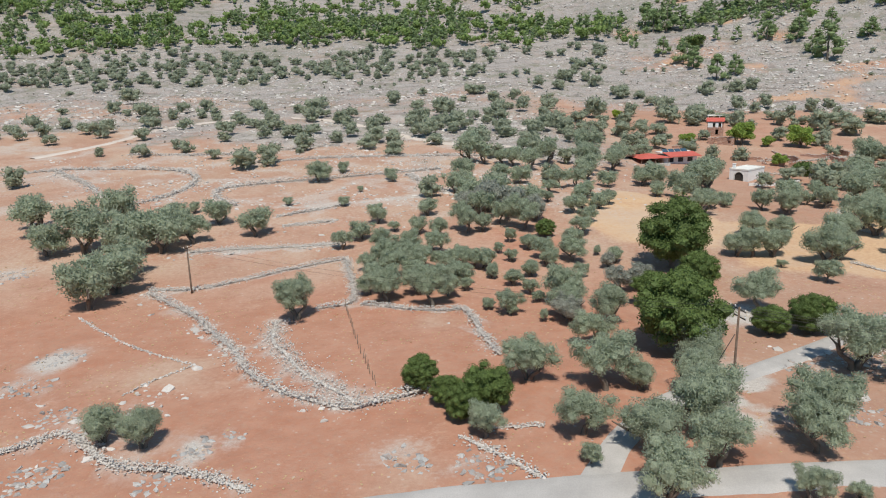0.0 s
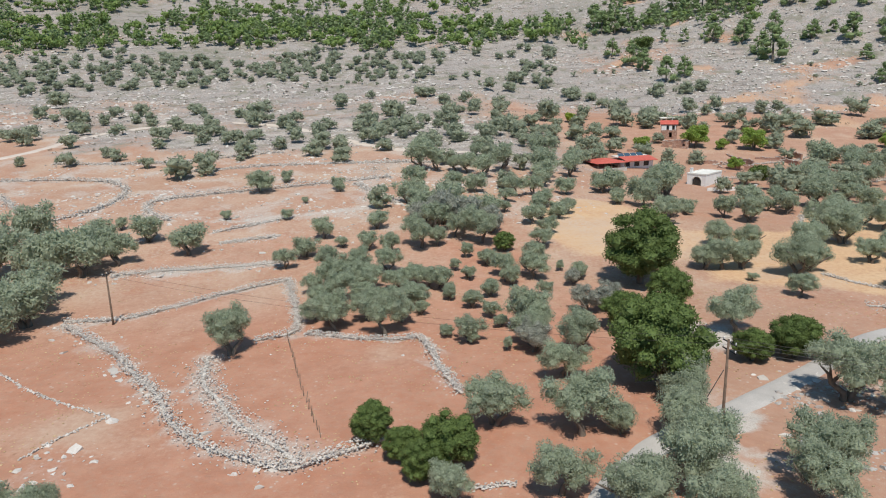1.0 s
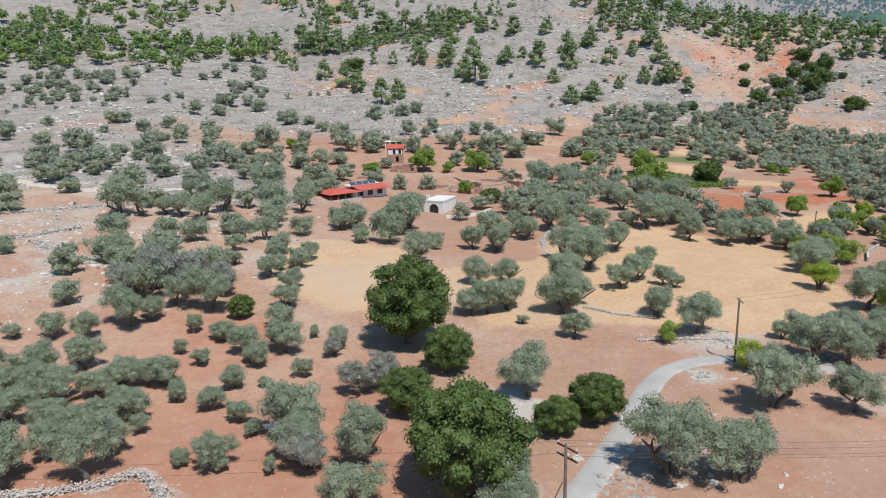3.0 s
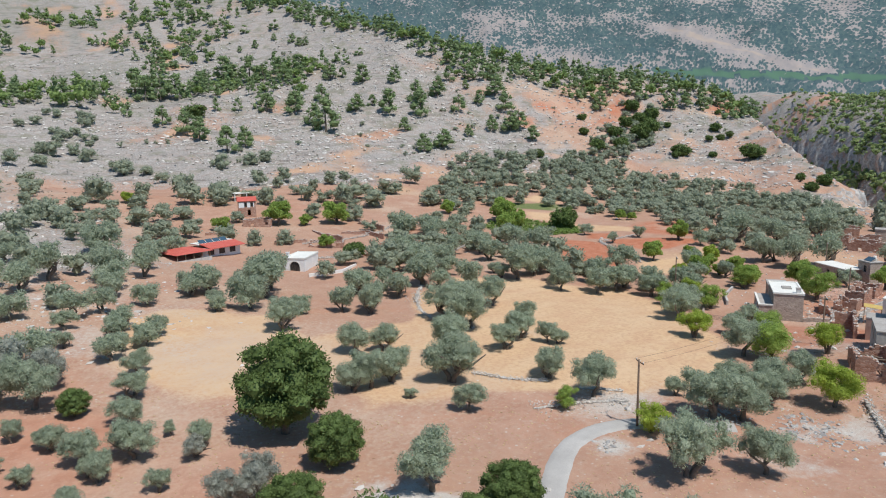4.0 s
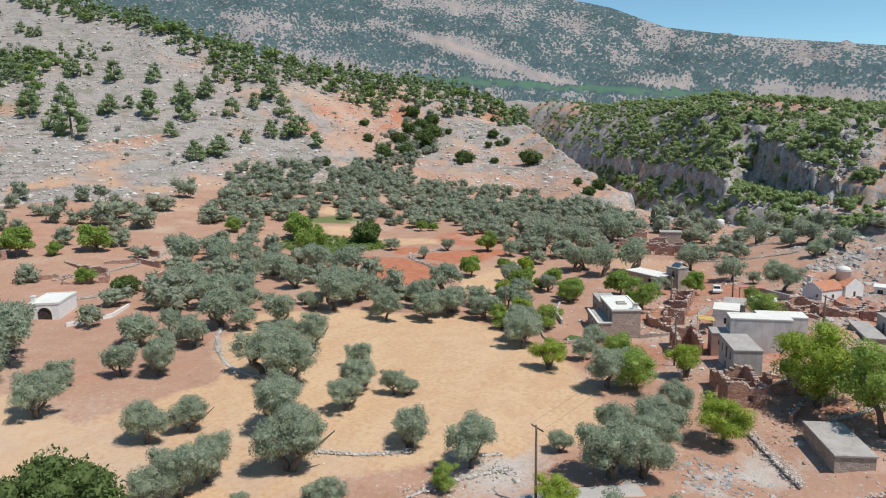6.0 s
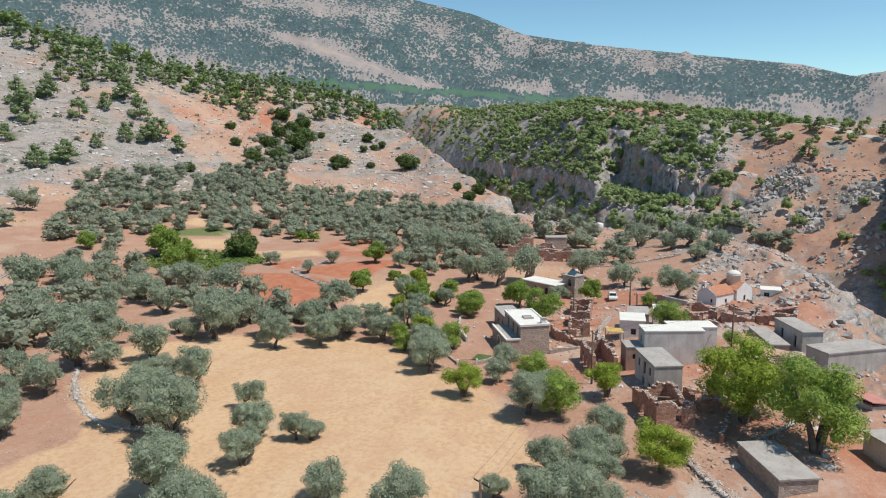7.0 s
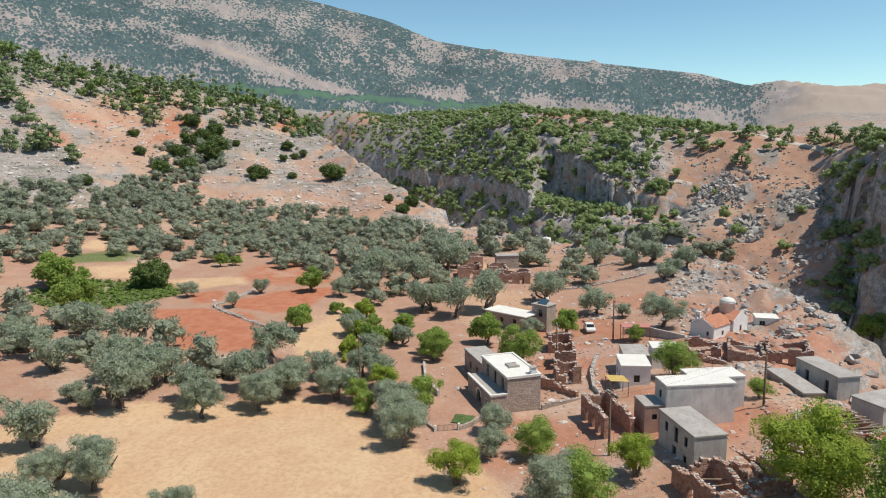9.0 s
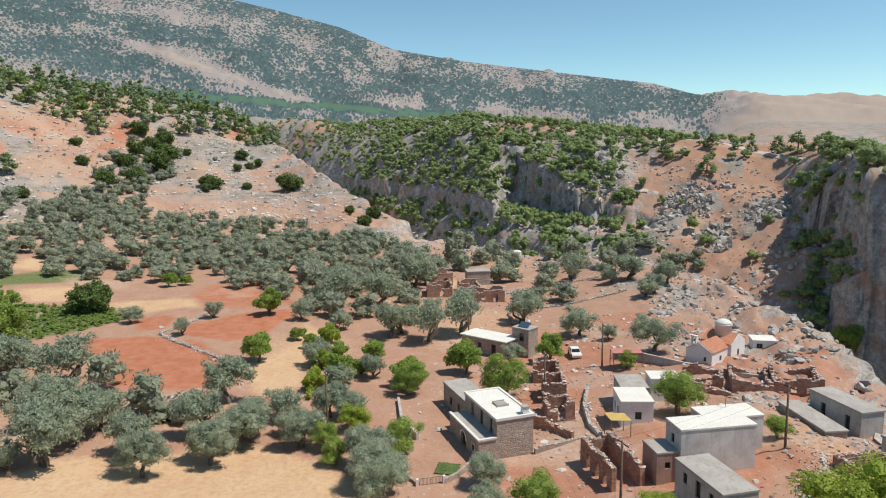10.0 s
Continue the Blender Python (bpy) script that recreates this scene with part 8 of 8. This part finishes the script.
house("terrace_ruin", RUIN_LABEL + " among green trees", "ruin", (99, 196), 55, 6, 9, 4.6, 6.8, M_RUIN, None, {"front": [(2.0, 1.0, 0.0, 1.8, "hole")]}, 1.4, 54)
house("terrace_ruin", RUIN_LABEL + " on an orange terrace", "ruin", (118, 186), 50, 6, 8, 4.4, 6.4, M_RUIN, None, {"front": [(2.0, 1.0, 0.0, 1.6, "hole")]}, 1.4, 55)
P = thing("pergola", pose(98, 262, float(ground(98, 262)), 0, 0, 0), "flat white pergola roof over green vines", "pergola")
part("roof", boxes_mesh("roof", [(0, 13, 0, 5, 2.6, 2.75)], M_LIMEROOF), P)
for px in (0.2, 4.4, 8.6, 12.6):
    part("post", boxes_mesh("post", [(px, px + 0.2, 0.1, 0.3, -1.0, 2.6)], M_WHITE), P)
    part("post", boxes_mesh("post", [(px, px + 0.2, 4.6, 4.8, -1.0, 2.6)], M_WHITE), P)
house("far_hut", "small grey hut with a pale roof at the plateau edge", "hut", (256, 118), 10, 5, 6, 2.4, 5.2, M_GREY, M_CONCRETE, {"front": [(2, 0.9, 0.0, 1.9, "door")]}, seed=61)
house("far_white_hut", "small white hut at the plateau edge", "hut", (262, 134), 0, 3, 5, 2.8, 5.2, M_WHITE, M_LIMEROOF, {}, seed=62)
tank = thing("water_tank", (262, 103, float(ground(262, 103))), "round white water tank among olive trees", "water tank")
part("tank_body", lathe("tank_body", [(1.5, -0.5), (1.5, 2.2), (1.4, 2.35), (0.05, 2.7)], 20, M_WHITE), tank)

# ---- broken walls on the terraces round the hut ----
for line, high, seed in (
    ([(92.7, 236.6), (93.0, 226.8)], 1.4, 81), ([(101.6, 216.8), (101.0, 206.1), (102.0, 201.0)], 1.3, 82), ([(118.3, 218.8), (119.3, 206.5)], 1.5, 83),
    ([(85.5, 208.3), (94.1, 206.4)], 1.0, 84), ([(98.2, 193.5), (98.8, 178.3)], 1.1, 85), ([(80.8, 223.4), (73.4, 224.8)], 1.0, 86), ([(104, 190), (112, 194), (121, 193)], 1.2, 87), ([(107, 210), (113, 206), (114, 199)], 1.3, 88),
):
    z0 = float(np.mean([ground(x, y) for x, y in line]))
    yard_wall(line, z0, z0 + high, "broken reddish stone wall on an olive terrace", M_RUIN, 0.5, 0.7, seed)

# ---- poles, wires, fence, car ----
def power_pole(x, y, high, turn, arms=1):
    z = float(ground(x, y))
    e = thing("utility_pole", pose(x, y, z, 0, 0, turn), "brown wooden utility pole with a steel crossarm", "utility pole", "utility poles")
    part("pole", lathe("pole", [(0.15, -0.6), (0.14, 1.0), (0.10, high)], 10, M_POLE), e)
    for k in range(arms):
        h = high - 0.35 - 0.7 * k
        arm = part("crossarm", boxes_mesh("crossarm", [(-0.9, 0.9, -0.16, -0.09, h, h + 0.1)], M_IRON), e)
        for q in (-0.8, 0.0, 0.8):
            part("insulator", lathe("insulator", [(0.03, 0), (0.06, 0.05), (0.05, 0.12), (0.06, 0.16), (0.02, 0.22)], 8, M_CERAMIC, (q, -0.125, h + 0.1)), arm)
    return z + high


POLES = [(-37.1, 99.5, 7.2, 70), (27.4, 62.2, 8.6, 100), (66.1, 81.3, 7.8, 60), (110.2, 80.0, 7.4, 30), (121.8, 62.4, 7.0, 30), (142.5, 88.7, 7.0, 20), (156.2, 80.3, 7.0, 10), (128.2, 116.0, 7.0, 40), (169.2, 103.7, 7.0, 20), (84.0, 38.0, 8.0, 100)]
TOPS = [(x, y, power_pole(x, y, h, turn, 2 if n == 1 else 1)) for n, (x, y, h, turn) in enumerate(POLES)]
brace = thing("pole_brace", pose(24.6, 63.0, float(ground(24.6, 63.0)), 0, 0, 0), "slanting steel stay beside the utility pole", "stay")
part("stay", rods("stay", [[(0, 0, -0.2), (2.6, -0.75, 5.8)]], 0.04, M_IRON), brace)


def wires(a, b, offsets, sag):
    e = thing("power_line", (0, 0, 0), "thin dark overhead wires between poles", "power line", "power lines")
    (ax, ay, az), (bx, by, bz) = a, b
    d = math.hypot(bx - ax, by - ay)
    sx, sy = -(by - ay) / d, (bx - ax) / d
    for o, drop in offsets:
        pts = [(ax + (bx - ax) * u + sx * o, ay + (by - ay) * u + sy * o, az + (bz - az) * u - 0.15 - drop - sag * 4 * u * (1 - u)) for u in np.linspace(0, 1, 17)]
        part("wire", rods("wire", [pts], 0.011, M_IRON, 4), e)


wires(TOPS[1], TOPS[9], [(-0.8, 0), (0, 0), (0.8, 0), (0, 0.7)], 1.2)
wires(TOPS[1], TOPS[0], [(-0.8, 0), (0.8, 0)], 1.4)
wires(TOPS[2], TOPS[3], [(-0.8, 0), (0.8, 0)], 0.9)
wires(TOPS[3], TOPS[5], [(-0.8, 0), (0.8, 0)], 0.7)
wires(TOPS[3], TOPS[4], [(-0.8, 0), (0.8, 0)], 0.5)

FENCE = along([(-13.3, 90.5), (-9.3, 72.9), (-6.8, 64.9)], 1.5)[0]
f0 = FENCE[0]
fence = thing("wire_fence", (f0[0], f0[1], float(ground(f0[0], f0[1]))), "sagging wire fence on thin rusty posts", "fence")
fz = float(ground(f0[0], f0[1]))
fence_rng = np.random.RandomState(4)
heads = []
for x, y in FENCE:
    z = float(ground(x, y)) - fz
    lean = fence_rng.normal(size=2) * 0.12
    part("post", rods("post", [[(x - f0[0], y - f0[1], z - 0.3), (x - f0[0] + lean[0], y - f0[1] + lean[1], z + 1.15)]], 0.04, M_WOOD, 5), fence)
    heads.append((x - f0[0] + lean[0] * 0.8, y - f0[1] + lean[1] * 0.8, z + 1.0))
for drop in (0.0, 0.5):
    part("wire", rods("wire", [[(x, y, z - drop) for x, y, z in heads]], 0.003, M_WOOD, 4), fence)


def car(x, y, turn, label):
    e = thing("car", pose(x, y, float(ground(x, y)) + 0.02, 0, 0, turn), label, "car")
    prof = [(-2.0, 0.3), (-2.05, 0.65), (-1.9, 0.85), (-1.0, 0.92), (-0.45, 1.4), (0.95, 1.42), (1.6, 0.98), (2.0, 0.9), (2.05, 0.5), (2.0, 0.3)]
    V, Fc = [], []
    for s, inset in ((-0.82, 0.0), (0.82, 0.0)):
        for px, pz in prof:
            V.append((px, s * (0.86 if pz > 1.2 else 1.0), pz))
    n = len(prof)
    Fc += [tuple(range(n))[::-1], tuple(range(n, 2 * n))]
    Fc += [(k, (k + 1) % n, n + (k + 1) % n, n + k) for k in range(n)]
    part("body", mesh_from("body", V, Fc, M_CAR), e)
    part("windscreen", mesh_from("windscreen", [(-0.98, -0.72, 0.97), (-0.98, 0.72, 0.97), (-0.5, 0.66, 1.38), (-0.5, -0.66, 1.38)], [(0, 1, 2, 3)], M_GLASS), e).location = (-0.02, 0, 0.02)
    for s in (-1, 1):
        part("side_window", boxes_mesh("side_window", [(-0.5, 0.9, s * 0.775 - 0.02, s * 0.775 + 0.02, 1.0, 1.3)], M_GLASS), e)
        for wx in (-1.25, 1.25):
            wheel = part("wheel", lathe("wheel", [(0.31, -0.09), (0.33, -0.05), (0.33, 0.05), (0.31, 0.09)], 16, M_RUBBER), e)
            wheel.matrix_basis = pose(wx, s * 0.8, 0.32, 90)
            part("rim", lathe("rim", [(0.19, -0.1), (0.19, 0.1)], 12, M_CERAMIC), wheel)
    return e


car(163.4, 84.6, 12, "white car parked on red earth under a tree")

# ---- bare white rock among the young olives ----
for bx, by, bs in ((14.9, 91.4, 1.25), (18.7, 93.2, 0.7)):
    bv, bt = rubble(np.array([0.0, 0.5 * bs, -0.6 * bs]), np.array([0.0, 0.3 * bs, 0.25 * bs]), np.array([bs, 0.6 * bs, 0.55 * bs]), np.random.RandomState(int(bx)), np.zeros(3), 0.28)
    slab = tagged(new("limestone_slab", grid_mesh("limestone_slab", bv, bt, M_WHITE)), "flat bare white limestone slab in red soil", "rock", "white slabs")
    slab.matrix_basis = pose(bx, by, float(ground(bx, by)))
